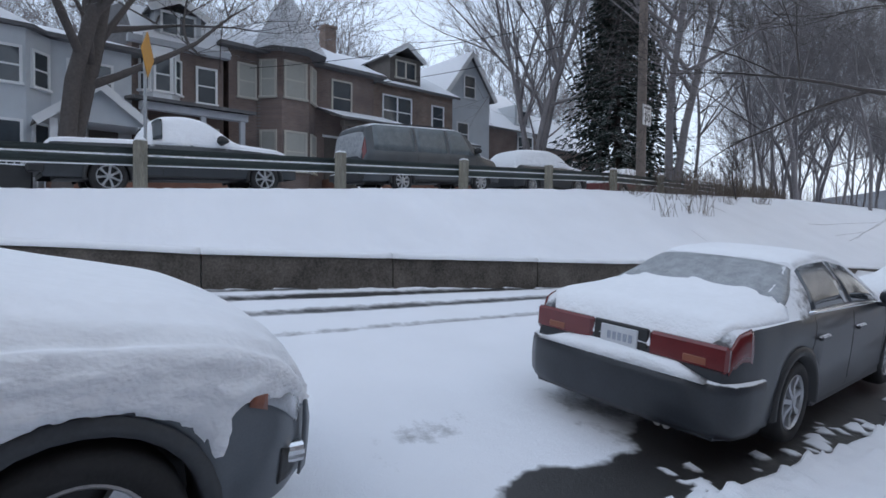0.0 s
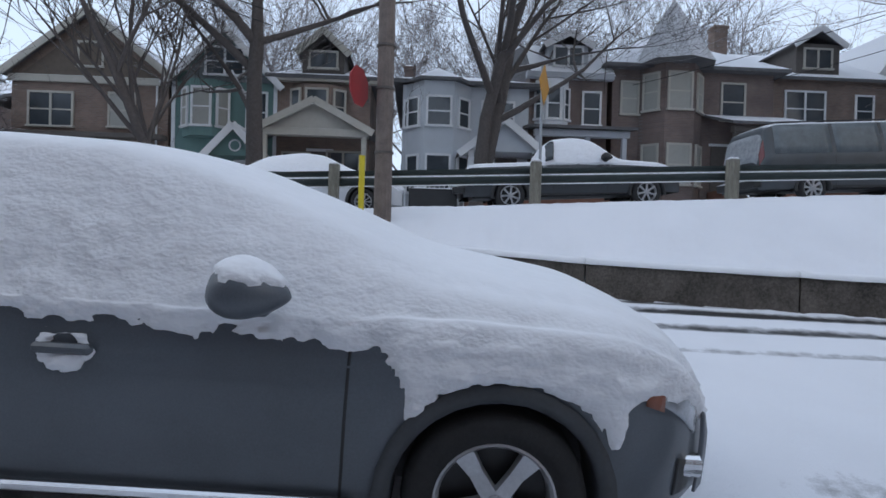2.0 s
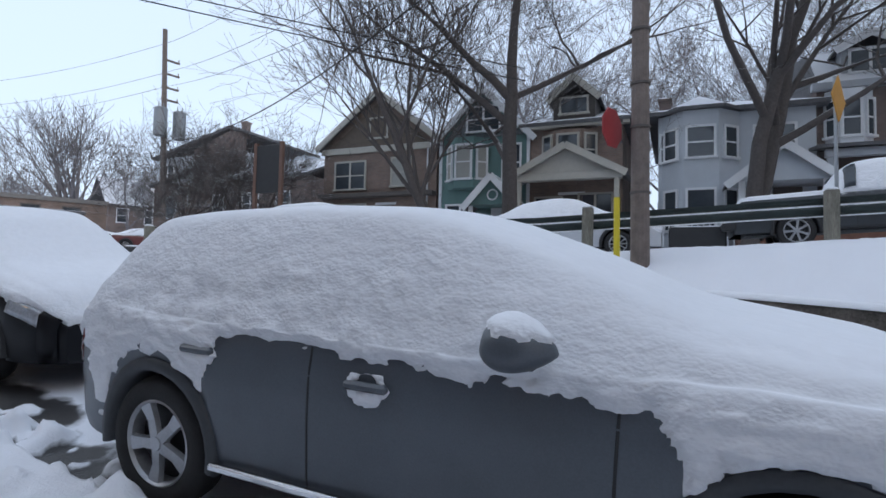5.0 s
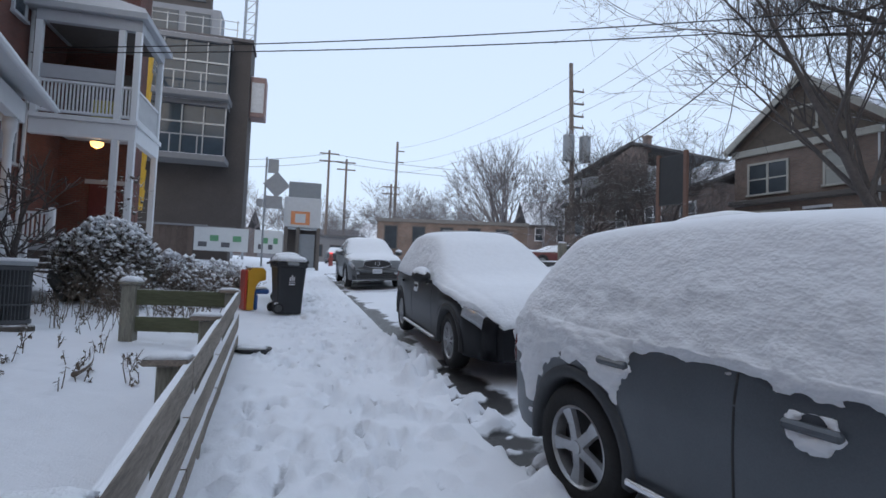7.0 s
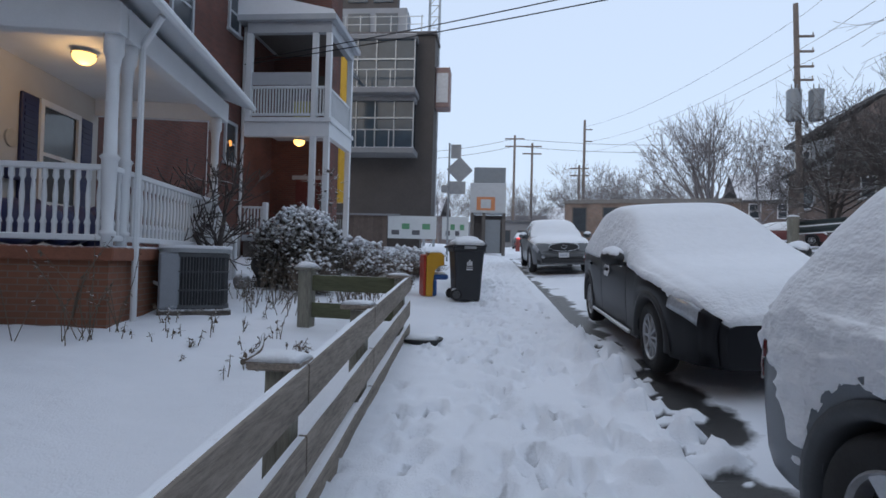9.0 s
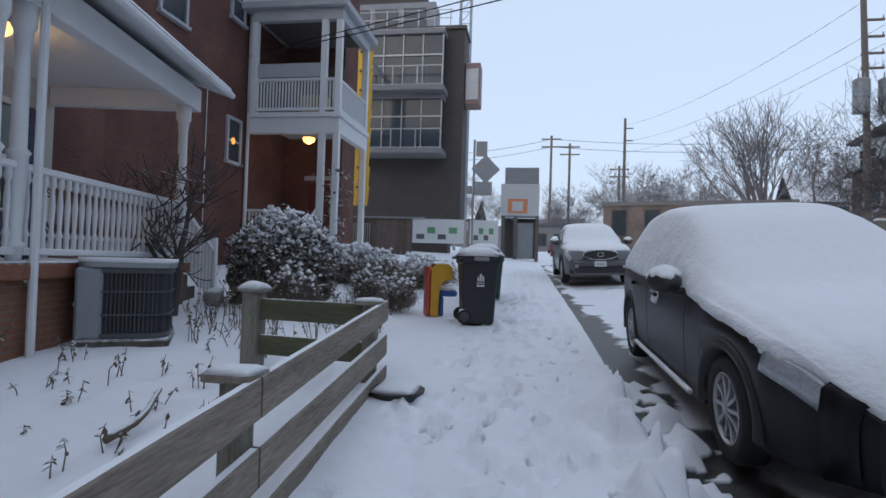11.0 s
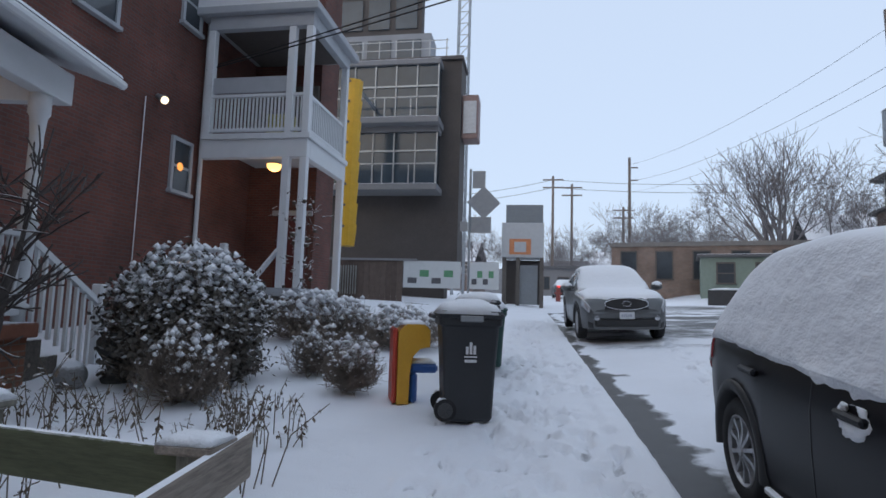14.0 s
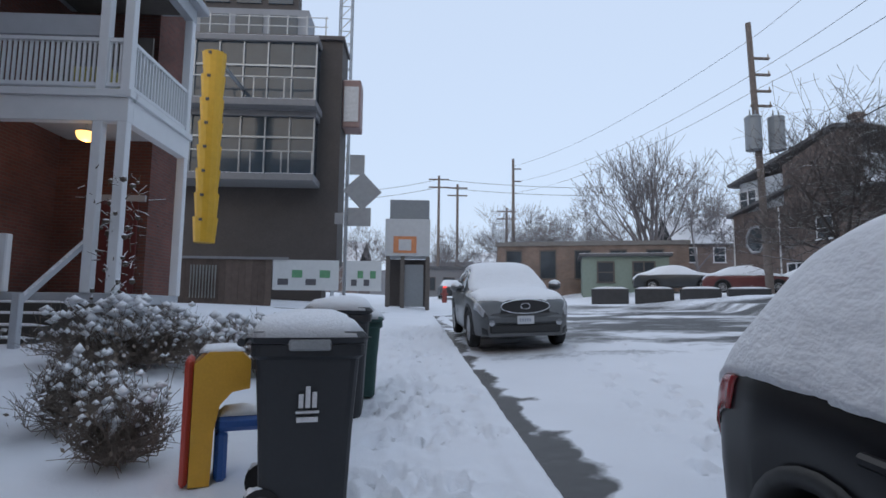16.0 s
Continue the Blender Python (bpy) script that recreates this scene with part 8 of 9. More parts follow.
# thinner trees and brush filling the wood behind the guard rail
LT = "thin bare woodland tree behind the guard rail"
proto4 = [up_tree(36 + 7 * k, 3.5 + k, 13, 0.11, 140 + k, LT, depth=4, fork=0.55, spread=0.42, up=0.12, material=BARK_HAZED, tip=0.012, name="woodland_tree") for k in range(3)]
rng = random.Random(78)
for i in range(46):
    s, d = rng.uniform(38, 100), rng.uniform(-5, 24)
    if abs(d - 4 - max(0.0, s - 12) ** 2 * 0.004) < 2.5 and s < 45:
        continue
    x, y = up_at(s, d)
    if x - float(kerb_x(y)) > 7.5:
        copy_thing(proto4[i % 3], pose(x, y, lz(x, y) - 0.1, 0, 0, rng.uniform(0, 360)) @ Matrix.Diagonal((1, 1, rng.uniform(0.5, 0.95), 1)))
segs = []
for i in range(5200):
    s = rng.uniform(17, 80)
    d = rng.uniform(-1.5, 2.0) + max(0.0, min(s, 45) - 12) ** 2 * 0.006 if i % 3 else rng.uniform(7, 24)
    x, y = up_at(s, d)
    if x - float(kerb_x(y)) < 7.5 or (d > 4 and s < 33):
        continue
    o = Vector((x, y, lz(x, y) - 0.1))
    h = rng.uniform(0.4, 1.3) if i % 3 else rng.uniform(1.0, 4.5)
    q = o + Vector((rng.gauss(0, 0.2), rng.gauss(0, 0.2), 1)) * h
    segs.append((o, q, 0.012, 0.006))
    for k in range(3):
        m_ = o.lerp(q, rng.uniform(0.4, 0.95))
        segs.append((m_, m_ + Vector((rng.gauss(0, 0.25), rng.gauss(0, 0.25), rng.uniform(0.1, 0.4))) * h * 0.5, 0.007, 0.004))
tagged(tubes_mesh("brushwood", segs, mat("brush_twig", (0.16, 0.13, 0.115), rough=0.95, vary=0.3, bump=0.0), smooth=False), "tangled bare brown brushwood along the snowy bank", "brushwood", kind="stuff")
# overhanging tree beside the southern pavement
tree(2.2, -17.5, lz(2.2, -17.5), 17, 0.22, 61, "leaning bare tree overhanging the street", depth=6, lean=(0.45, 0.1), fork=0.5, spread=0.5, up=0.0)
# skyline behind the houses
proto2 = [up_tree(-6, 30, 17, 0.24, 71, "distant bare tree above the rooftops", depth=5, material=BARK_HAZED, fork=0.42, spread=0.55, tip=0.012), up_tree(14, 32, 17, 0.24, 72, "distant bare tree above the rooftops", depth=5, material=BARK_HAZED, fork=0.42, spread=0.55, tip=0.012)]
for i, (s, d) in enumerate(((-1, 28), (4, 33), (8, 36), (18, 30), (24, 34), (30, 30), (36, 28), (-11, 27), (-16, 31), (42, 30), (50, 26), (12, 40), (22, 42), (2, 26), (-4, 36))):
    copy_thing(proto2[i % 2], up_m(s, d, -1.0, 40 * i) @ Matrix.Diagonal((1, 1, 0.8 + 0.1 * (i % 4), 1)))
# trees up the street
tree(17.8, 49, lz(17.8, 49) - 0.2, 11.3, 0.26, 81, "wide-crowned bare tree beyond the low brick building", depth=5, stems=4, fork=0.34, spread=0.5, up=0.14, kids=2, material=BARK_HAZED, tip=0.015)
proto3 = [tree(9.0, 72, lz(9, 72), 9, 0.16, 91, "distant bare street tree", depth=5, material=BARK_HAZED, fork=0.4, spread=0.6, tip=0.014)]
for x, y, k in ((12, 66, 0.9), (15, 75, 1.0), (6, 84, 0.9), (19, 70, 1.1), (-2, 90, 1.2), (24, 80, 1.2), (28, 62, 1.3), (34, 72, 1.4), (-9, 95, 1.3), (4, 100, 1.1)):
    copy_thing(proto3[0], pose(x, y, lz(x, y), 0, 0, x * 31) @ Matrix.Diagonal((1, 1, k, 1)))

# spruce at the bend
x, y = up_at(24.5, 6.5)
spruce = thing("spruce_tree", pose(x, y, lz(x, y)), "dark green spruce tree with drooping snow-flecked boughs", "tree")
part("trunk", tube((0, 0, -0.2), (0, 0, 16), 0.25, 0.04, 8), BARK, spruce)
rng = random.Random(5)
verts, faces = [], []
for i in range(2600):
    h = rng.uniform(0.6, 16.5)
    R = (17 - h) * 0.25 + 0.3
    a = rng.uniform(0, 6.283)
    l = R * rng.uniform(0.55, 1.1)
    d = Vector((math.cos(a), math.sin(a), -0.28))
    base = Vector((0, 0, h))
    side = Vector((-math.sin(a), math.cos(a), 0))
    for k in range(7):
        u = rng.uniform(0.2, 1.0)
        p = base + d * l * u
        w = 0.42 * (1.1 - u * 0.5)
        q = p + (d * rng.uniform(0.2, 0.5) + side * rng.uniform(-0.5, 0.5) + Vector((0, 0, rng.uniform(-0.3, 0.05)))) * 0.7
        b = len(verts)
        verts += [p + side * w * 0.25, p - side * w * 0.25, q, p + Vector((0, 0, -0.08))]
        faces += [(b, b + 1, b + 2), (b, b + 2, b + 3), (b + 1, b + 3, b + 2)]
raw("needle_mass", verts, faces, mat("spruce_needles", (0.022, 0.035, 0.03), rough=0.9, vary=0.4, scale=3, bump=0.0, snow=0.5, snow_at=0.9), spruce)

# small garden tree
tree(-4.16, 10.65, lz(-4.16, 10.65), 3.1, 0.085, 101, "small gnarled bare garden tree by the porch, snow along its boughs", depth=4, fork=0.33, spread=0.68, up=0.16, kids=3, tip=0.010)


# ---- shrubs and dry garden plants ----
def shrub(name, x, y, rx, ry, rz, n, seed, label, leaf=0.05, twig=(0.19, 0.155, 0.13), bottom=0.1, dense=True):
    rng = random.Random(seed)
    z = lz(x, y)
    ob = thing(name, pose(x, y, z), label, "shrub")
    segs = []
    lv, lf = [], []
    sv, sf = [], []
    for i in range(n):
        a, c = rng.uniform(0, 6.283), rng.uniform(-0.72, 1.0)
        rr = rng.uniform(0.80, 1.05) if dense else rng.uniform(0.35, 1.25)
        k = 1 + 0.16 * noise.noise((math.cos(a) * 2 + seed, math.sin(a) * 2, c * 2))
        s_ = math.sqrt(max(0.0, 1 - max(0, c) ** 2))
        tip = Vector((rx * math.cos(a) * s_ * rr * k, ry * math.sin(a) * s_ * rr * k, rz * (0.42 + 0.58 * c) * rr * k + bottom))
        root = Vector((tip.x * 0.35, tip.y * 0.35, max(0.0, tip.z * 0.3)))
        midp = root.lerp(tip, 0.6) + Vector((rng.gauss(0, 0.05), rng.gauss(0, 0.05), rng.gauss(0, 0.05)))
        if i % 2 == 0 or c < 0 or not dense:
            segs.append((root, midp, 0.010 if dense else 0.006, 0.006 if dense else 0.004))
            segs.append((midp, tip, 0.006 if dense else 0.004, 0.004 if dense else 0.0025))
            if not dense:
                for w in range(6):
                    o = midp.lerp(tip, rng.random())
                    segs.append((o, o + Vector((rng.gauss(0, 0.08), rng.gauss(0, 0.08), rng.gauss(0.08, 0.08))), 0.003, 0.002))
        nrm = tip.normalized()
        for q in range((5 if c > -0.15 else 2) if dense else (1 if i % 2 else 0)):
            p = tip + Vector((rng.gauss(0, leaf), rng.gauss(0, leaf), rng.gauss(0, leaf)))
            t1 = Vector((rng.gauss(0, 1), rng.gauss(0, 1), rng.gauss(0, 1))).normalized() * leaf * 0.8
            t2 = nrm.cross(t1).normalized() * leaf * 0.45
            b = len(lv)
            lv += [p - t1, p + t2, p + t1, p - t2]
            lf += [(b, b + 1, b + 2, b + 3)]
        if tip.z > rz * 0.25 and rng.random() < min(1.0, 0.12 + 1.2 * max(0.0, c)):
            R = leaf * rng.uniform(0.6, 1.2) * (0.7 + (0.7 if dense else 1.1) * max(0.0, c))
            b = len(sv)
            cpt = tip + nrm * 0.02 + Vector((0, 0, R * 0.5))
            for v in ((1, 0, 0), (0, 1, 0), (-1, 0, 0), (0, -1, 0), (0, 0, 0.8), (0, 0, -0.5)):
                w = Vector(v) * R * rng.uniform(0.8, 1.3)
                sv.append(cpt + w)
            sf += [(b + i1, b + (i1 + 1) % 4, b + 4) for i1 in range(4)] + [(b + (i1 + 1) % 4, b + i1, b + 5) for i1 in range(4)]
    TWIG = tubes_mesh("twig_mass", segs, mat("twig", twig, rough=0.9, vary=0.3, bump=0.2), ob)
    LEAF = raw("leaf_mass", lv, lf, mat("dead_leaf", (0.095, 0.085, 0.072), rough=0.8, vary=0.5, scale=12, bump=0.0, snow=0.7, snow_at=0.75) if dense else mat("dry_leaf", (0.24, 0.195, 0.155), rough=0.85, vary=0.4, scale=12, bump=0.0, snow=0.9, snow_at=0.5), ob)
    TUFT = raw("clotted_snow", sv, sf, SNOW, ob, "clots of snow on the twig ends", smooth=True)
    tagged(LEAF, kind="stuff"), tagged(TUFT, kind="stuff"), tagged(TWIG, kind="stuff")
    return ob


shrub("round_shrub", -3.35, 12.5, 0.86, 0.85, 1.36, 2200, 1, "round clipped shrub thickly dotted with snow", leaf=0.05)
shrub("low_shrub", -2.15, 13.5, 0.34, 0.36, 0.42, 260, 2, "sprawling low twiggy shrub bent under snow", leaf=0.032, dense=False)
shrub("low_shrub", -3.3, 16.4, 0.95, 0.85, 0.62, 760, 3, "sprawling low shrub bent under snow by the steps", leaf=0.055, dense=False)
shrub("low_shrub", -1.7, 16.5, 0.8, 0.9, 0.5, 520, 4, "sprawling low shrub bent under snow by the steps", leaf=0.05, dense=False)
shrub("low_shrub", -1.4, 12.7, 0.28, 0.28, 0.40, 220, 5, "small twiggy shrub bent under snow", leaf=0.03, dense=False)
shrub("low_shrub", -2.75, 11.6, 0.40, 0.36, 0.50, 280, 6, "dry brown shrub in front of a round shrub", leaf=0.03, dense=False)


# small things lying in the garden
bl = thing("stone_ball", pose(-4.15, 11.7, lz(-4.15, 11.7)), "round grey stone garden ball with a cap of snow", "ornament")
bm = bmesh.new()
bmesh.ops.create_uvsphere(bm, u_segments=20, v_segments=12, radius=0.16)
bmesh.ops.translate(bm, verts=bm.verts, vec=(0, 0, 0.13))
part("ball", bm, mat("garden_stone", (0.26, 0.26, 0.26), rough=0.9, vary=0.3, scale=9, bump=0.4, snow=1.0, snow_at=0.55), bl, smooth=True)
ur = thing("garden_urn", pose(-3.95, 12.1, lz(-3.95, 12.1)), "dark weathered garden urn holding a snowy dead plant", "urn")
bm = bmesh.new()
prof_ = ((0.13, 0.0), (0.15, 0.05), (0.08, 0.12), (0.10, 0.2), (0.2, 0.36), (0.21, 0.46), (0.17, 0.52), (0.19, 0.56), (0.14, 0.57))
rings_ = [[bm.verts.new((r * math.cos(2 * math.pi * k / 18), r * math.sin(2 * math.pi * k / 18), z)) for k in range(18)] for r, z in prof_]
for p_, q_ in zip(rings_, rings_[1:]):
    for k in range(18):
        bm.faces.new((p_[k], p_[(k + 1) % 18], q_[(k + 1) % 18], q_[k]))
bm.faces.new(rings_[-1])
part("bowl", bm, mat("dark_urn", (0.075, 0.078, 0.075), rough=0.85, vary=0.35, bump=0.4, snow=1.0, snow_at=0.7), ur, smooth=True)
rng = random.Random(19)
segs = [(Vector((rng.gauss(0, 0.04), rng.gauss(0, 0.04), 0.54)), Vector((rng.gauss(0, 0.13), rng.gauss(0, 0.13), rng.uniform(0.65, 0.95))), 0.012, 0.006) for k in range(26)]
tubes_mesh("dead_plant", segs, mat("snowy_vine", (0.09, 0.075, 0.06), rough=0.9, snow=1.0, snow_at=0.35), ur)
lg = thing("fallen_branch", pose(-1.75, 6.95, lz(-1.75, 6.95) + 0.01) @ Matrix.Diagonal((0.6, 0.5, 0.6, 1)), "knobbly brown branch lying half buried in snow", "branch")
bm = bmesh.new()
rows_ = []
for k in range(16):
    r = 0.046 - 0.0012 * k + 0.008 * noise.noise((k * 0.9, 2.0, 5.0))
    c_ = Vector((0.09 * math.sin(k * 0.28), -0.6 + 0.075 * k, 0.03 + 0.02 * k))
    rows_.append([bm.verts.new(c_ + Vector((r * math.cos(a), 0.0, r * math.sin(a)))) for a in (2 * math.pi * q / 10 for q in range(10))])
for p_, q_ in zip(rows_, rows_[1:]):
    for k in range(10):
        bm.faces.new((p_[k], p_[(k + 1) % 10], q_[(k + 1) % 10], q_[k]))
bm.faces.new(rows_[0])
bm.faces.new(rows_[-1][::-1])
bmesh.ops.recalc_face_normals(bm, faces=bm.faces[:])
part("bough", bm, mat("branch_bark", (0.14, 0.11, 0.085), rough=0.95, vary=0.5, scale=18, bump=0.6, snow=0.9, snow_at=0.7), lg, smooth=True)
ty = thing("rubber_tray", pose(-0.30, 8.22, lz(-0.30, 8.22) - 0.03), "black rubber tray heaped with snow at the end of a fence", "tray")
part("rim", tube((0, 0, 0.0), (0, 0, 0.07), 0.22, 0.25, 20), BLACK, ty)
part("snow", snow_pad(-0.19, 0.19, -0.19, 0.19, 0.068, 0.04), SNOW, ty, smooth=True)


def dry_plants(n, x0, x1, y0, y1, seed, hmin, hmax):
    """A bed of withered stalks, scattered and past counting."""
    rng = random.Random(seed)
    segs, lv, lf = [], [], []
    for i in range(n):
        x, y = rng.uniform(x0, x1), rng.uniform(y0, y1)
        o = Vector((x, y, lz(x, y)))
        for k in range(rng.randint(1, 4)):
            h = rng.uniform(hmin, hmax)
            p = o + Vector((rng.gauss(0, 0.04), rng.gauss(0, 0.04), -0.05))
            d = Vector((rng.gauss(0, 0.25), rng.gauss(0, 0.25), 1)).normalized()
            q = p + d * h * 0.6
            e = q + (d + Vector((rng.gauss(0, 0.3), rng.gauss(0, 0.3), -0.1))) * h * 0.4
            segs += [(p, q, 0.006, 0.005), (q, e, 0.005, 0.003)]
            for j in range(6):
                c = q.lerp(e, rng.random())
                t1 = Vector((rng.gauss(0, 1), rng.gauss(0, 1), rng.gauss(-0.6, 0.6))).normalized() * 0.05
                t2 = Vector((rng.gauss(0, 1), rng.gauss(0, 1), 0)).normalized() * 0.015
                b = len(lv)
                lv += [c, c + t1 * 0.5 + t2, c + t1, c + t1 * 0.5 - t2]
                lf += [(b, b + 1, b + 2, b + 3)]
    ob = tubes_mesh("dry_stalks", segs, mat("dry_stalk", (0.12, 0.095, 0.07), rough=0.9, vary=0.3, bump=0.1))
    tagged(ob, "withered brown plant stalks standing in the snow", "plant", kind="stuff")
    tagged(raw("withered_leaves", lv, lf, mat("withered", (0.13, 0.10, 0.075), rough=0.9, vary=0.4, bump=0.0, snow=0.7, snow_at=0.8), ob), kind="stuff")


dry_plants(46, -4.2, -1.2, 8.9, 11.2, 21, 0.15, 0.5)
dry_plants(26, -3.4, -0.9, 9.3, 10.9, 22, 0.3, 0.85)
dry_plants(22, -3.6, -1.2, 6.2, 8.6, 23, 0.08, 0.35)
dry_plants(15, -2.5, -1.6, 10.9, 11.7, 26, 0.2, 0.42)
dry_plants(10, -4.3, -3.4, 6.6, 7.8, 24, 0.5, 1.3)
dry_plants(8, -6.5, -5.0, 15, 17, 25, 0.4, 0.9)
rng = random.Random(31)
# weeds and stems on the bank
for i in range(26):
    s = rng.uniform(13, 34)
    x, y = up_at(s, rng.uniform(-2.6, -0.3) + max(0, s - 12) ** 2 * 0.006)
    segs = []
    for k in range(14):
        p = Vector((rng.gauss(0, 0.15), rng.gauss(0, 0.15), -0.05))
        q = p + Vector((rng.gauss(0, 0.25), rng.gauss(0, 0.25), rng.uniform(0.3, 1.1)))
        segs.append((p, q, 0.008, 0.004))
    w = thing("weed_clump", pose(x, y, lz(x, y)), "dead brown weeds poking through the snowy bank", "plant", "weeds on the bank")
    tagged(tubes_mesh("stalk_mass", segs, mat("dry_stalk", (0.12, 0.095, 0.07)), w), kind="stuff")
up_tree(21.5, -1.2, 2.4, 0.04, 111, "thin bare sapling on the snowy bank", depth=4, fork=0.4, spread=0.5)


# ---- poles, signs and wires ----
def pole(x, y, z, top, r0, r1, label, lean=(0, 0)):
    p = thing("utility_pole", pose(x, y, z), label, "pole", "utility poles")
    part("shaft", tube((0, 0, -0.3), (lean[0], lean[1], top - z), r0, r1, 14), POLE_WOOD, p)
    return p


p1 = pole(10.45, 3.68, lz(10.45, 3.68), 12.4, 0.17, 0.13, "weathered timber utility pole with steel bands")
for z in (1.2, 2.4, 3.2, 4.2, 6.0):
    bm = bmesh.new()
    add_tube(bm, (0, 0, z), (0.0, 0, z + 0.04), 0.185, 0.185, 14)
    part("band", bm, DARK_WOOD, p1)
x, y = up_at(-4.42, -0.80)
st = thing("stop_sign", pose(x, y, lz(x, y), 0, 0, -8), "red octagonal stop sign turned side-on by a pole", "sign")
oc = [(0.38 * math.cos(math.pi * (2 * i + 1) / 8), 0.38 * math.sin(math.pi * (2 * i + 1) / 8) + 4.29 - lz(x, y)) for i in range(8)]
part("face", prism(oc, -0.012, 0.012), mat("sign_red", (0.30, 0.03, 0.035), rough=0.5, vary=0.15, bump=0.0), st)
part("border", prism([(0.34 * px / 0.38, (pz - 4.29 + lz(x, y)) * 0.9 + 4.29 - lz(x, y)) for px, pz in oc], -0.014, -0.0125), mat("sign_red", (0.30, 0.03, 0.035)), st)
part("bracket", box(-0.03, 0.45, 0.012, 0.05, 4.1 - lz(x, y), 4.16 - lz(x, y)), DARK_WOOD, st)
part("bracket", box(-0.03, 0.45, 0.012, 0.05, 4.5 - lz(x, y), 4.56 - lz(x, y)), DARK_WOOD, st)
x, y = up_at(-4.31, -1.0)
yp = thing("marker_post", pose(x, y, lz(x, y)), "bright yellow marker post by the utility pole", "post")
part("shaft", tube((0, 0, -0.2), (0, 0, 2.98 - lz(x, y)), 0.055, 0.055, 12), mat("marker_yellow", (0.62, 0.50, 0.03), rough=0.5, vary=0.1), yp)
x, y = up_at(-0.6, 1.0)
ys_ = thing("warning_sign", pose(x, y, lz(x, y), 0, 0, 25), "faded orange-yellow warning sign on a grey post, seen edge-on", "sign")
part("post", tube((0, 0, -0.2), (0, 0, 5.4 - lz(x, y)), 0.035, 0.035, 8), GALV, ys_)
ob = part("face", box(-0.32, 0.32, -0.03, -0.01, -0.32, 0.32, 0.02), mat("sign_amber", (0.50, 0.25, 0.04), rough=0.55, vary=0.15), ys_)
ob.matrix_basis = pose(0, -0.03, 4.98 - lz(x, y), 0, 45, -38)
x, y = up_at(16.8, 0.5)
p2 = pole(x, y, lz(x, y), 14.0, 0.19, 0.15, "timber utility pole carrying a speed limit sign")
sgn = thing("speed_sign", pose(x, y, lz(x, y), 0, 0, -76), "white speed limit sign fixed to a utility pole", "sign")
zz = 5.75 - lz(x, y)
part("plate", box(-0.30, 0.30, -0.23, -0.20, zz, zz + 0.78, 0.01), mat("sign_white", (0.62, 0.63, 0.64), rough=0.5, vary=0.06), sgn)
cu = bpy.data.curves.new("numerals", "FONT")
cu.body, cu.size, cu.align_x, cu.extrude = "30", 0.46, "CENTER", 0.003
cu.materials.append(mat("sign_black", (0.03, 0.03, 0.03), rough=0.5, bump=0.0))
tx = new("numerals", cu)
tx.parent = sgn
tx.matrix_basis = Matrix.Translation((0, -0.236, zz + 0.12)) @ Matrix.Rotation(radians(90), 4, "X")
part("heading_bar", box(-0.24, 0.24, -0.236, -0.231, zz + 0.62, zz + 0.68), mat("sign_black", (0.03, 0.03, 0.03)), sgn)
p3 = pole(18.4, 36.2, lz(18.4, 36.2), 17.2, 0.20, 0.14, "tall timber utility pole with two grey transformers", lean=(-0.5, 0.0))
g = lz(18.4, 36.2)
for dx in (-0.62, 0.62):
    bm = bmesh.new()
    add_tube(bm, (dx, -0.2, 10.2 - g), (dx, -0.2, 11.9 - g), 0.40, 0.40, 16)
    add_tube(bm, (dx, -0.2, 11.9 - g), (dx, -0.2, 12.0 - g), 0.43, 0.36, 16)
    add_tube(bm, (dx - 0.15, -0.2, 12.0 - g), (dx - 0.15, -0.2, 12.35 - g), 0.05, 0.03, 8)
    add_tube(bm, (dx + 0.15, -0.2, 12.0 - g), (dx + 0.15, -0.2, 12.35 - g), 0.05, 0.03, 8)
    part("transformer", bm, mat("transformer_grey", (0.24, 0.26, 0.28), rough=0.5, metal=0.2, vary=0.1), p3)
for z in (12.6, 13.4, 14.3, 15.2):
    part("cross_arm", box(-0.55, 0.55, -0.08, 0.06, z - g, z + 0.1 - g), POLE_WOOD, p3)
    for dx in (-0.5, 0.5):
        part("insulator", tube((dx, 0, z + 0.1 - g), (dx, 0, z + 0.3 - g), 0.05, 0.03, 8), mat("insulator", (0.3, 0.28, 0.26), rough=0.3), p3)
p4 = pole(10.8, 69.1, lz(10.8, 69.1), 18.6, 0.2, 0.14, "distant timber utility pole up the street")
for z in (16.0, 17.4):
    part("cross_arm", box(-0.1, 0.9, -0.08, 0.06, z - lz(10.8, 69.1), z + 0.12 - lz(10.8, 69.1)), POLE_WOOD, p4)
for x, y, t in ((3.0, 84.0, 20.1), (5.7, 86.0, 19.4), (13.0, 88.0, 16.5)):
    g = lz(x, y)
    pp = pole(x, y, g, t, 0.22, 0.16, "distant utility pole with two cross-arms")
    for z in (t - 0.6, t - 1.7):
        part("cross_arm", box(-1.4, 1.4, -0.08, 0.08, z - g, z + 0.18 - g), POLE_WOOD, pp)


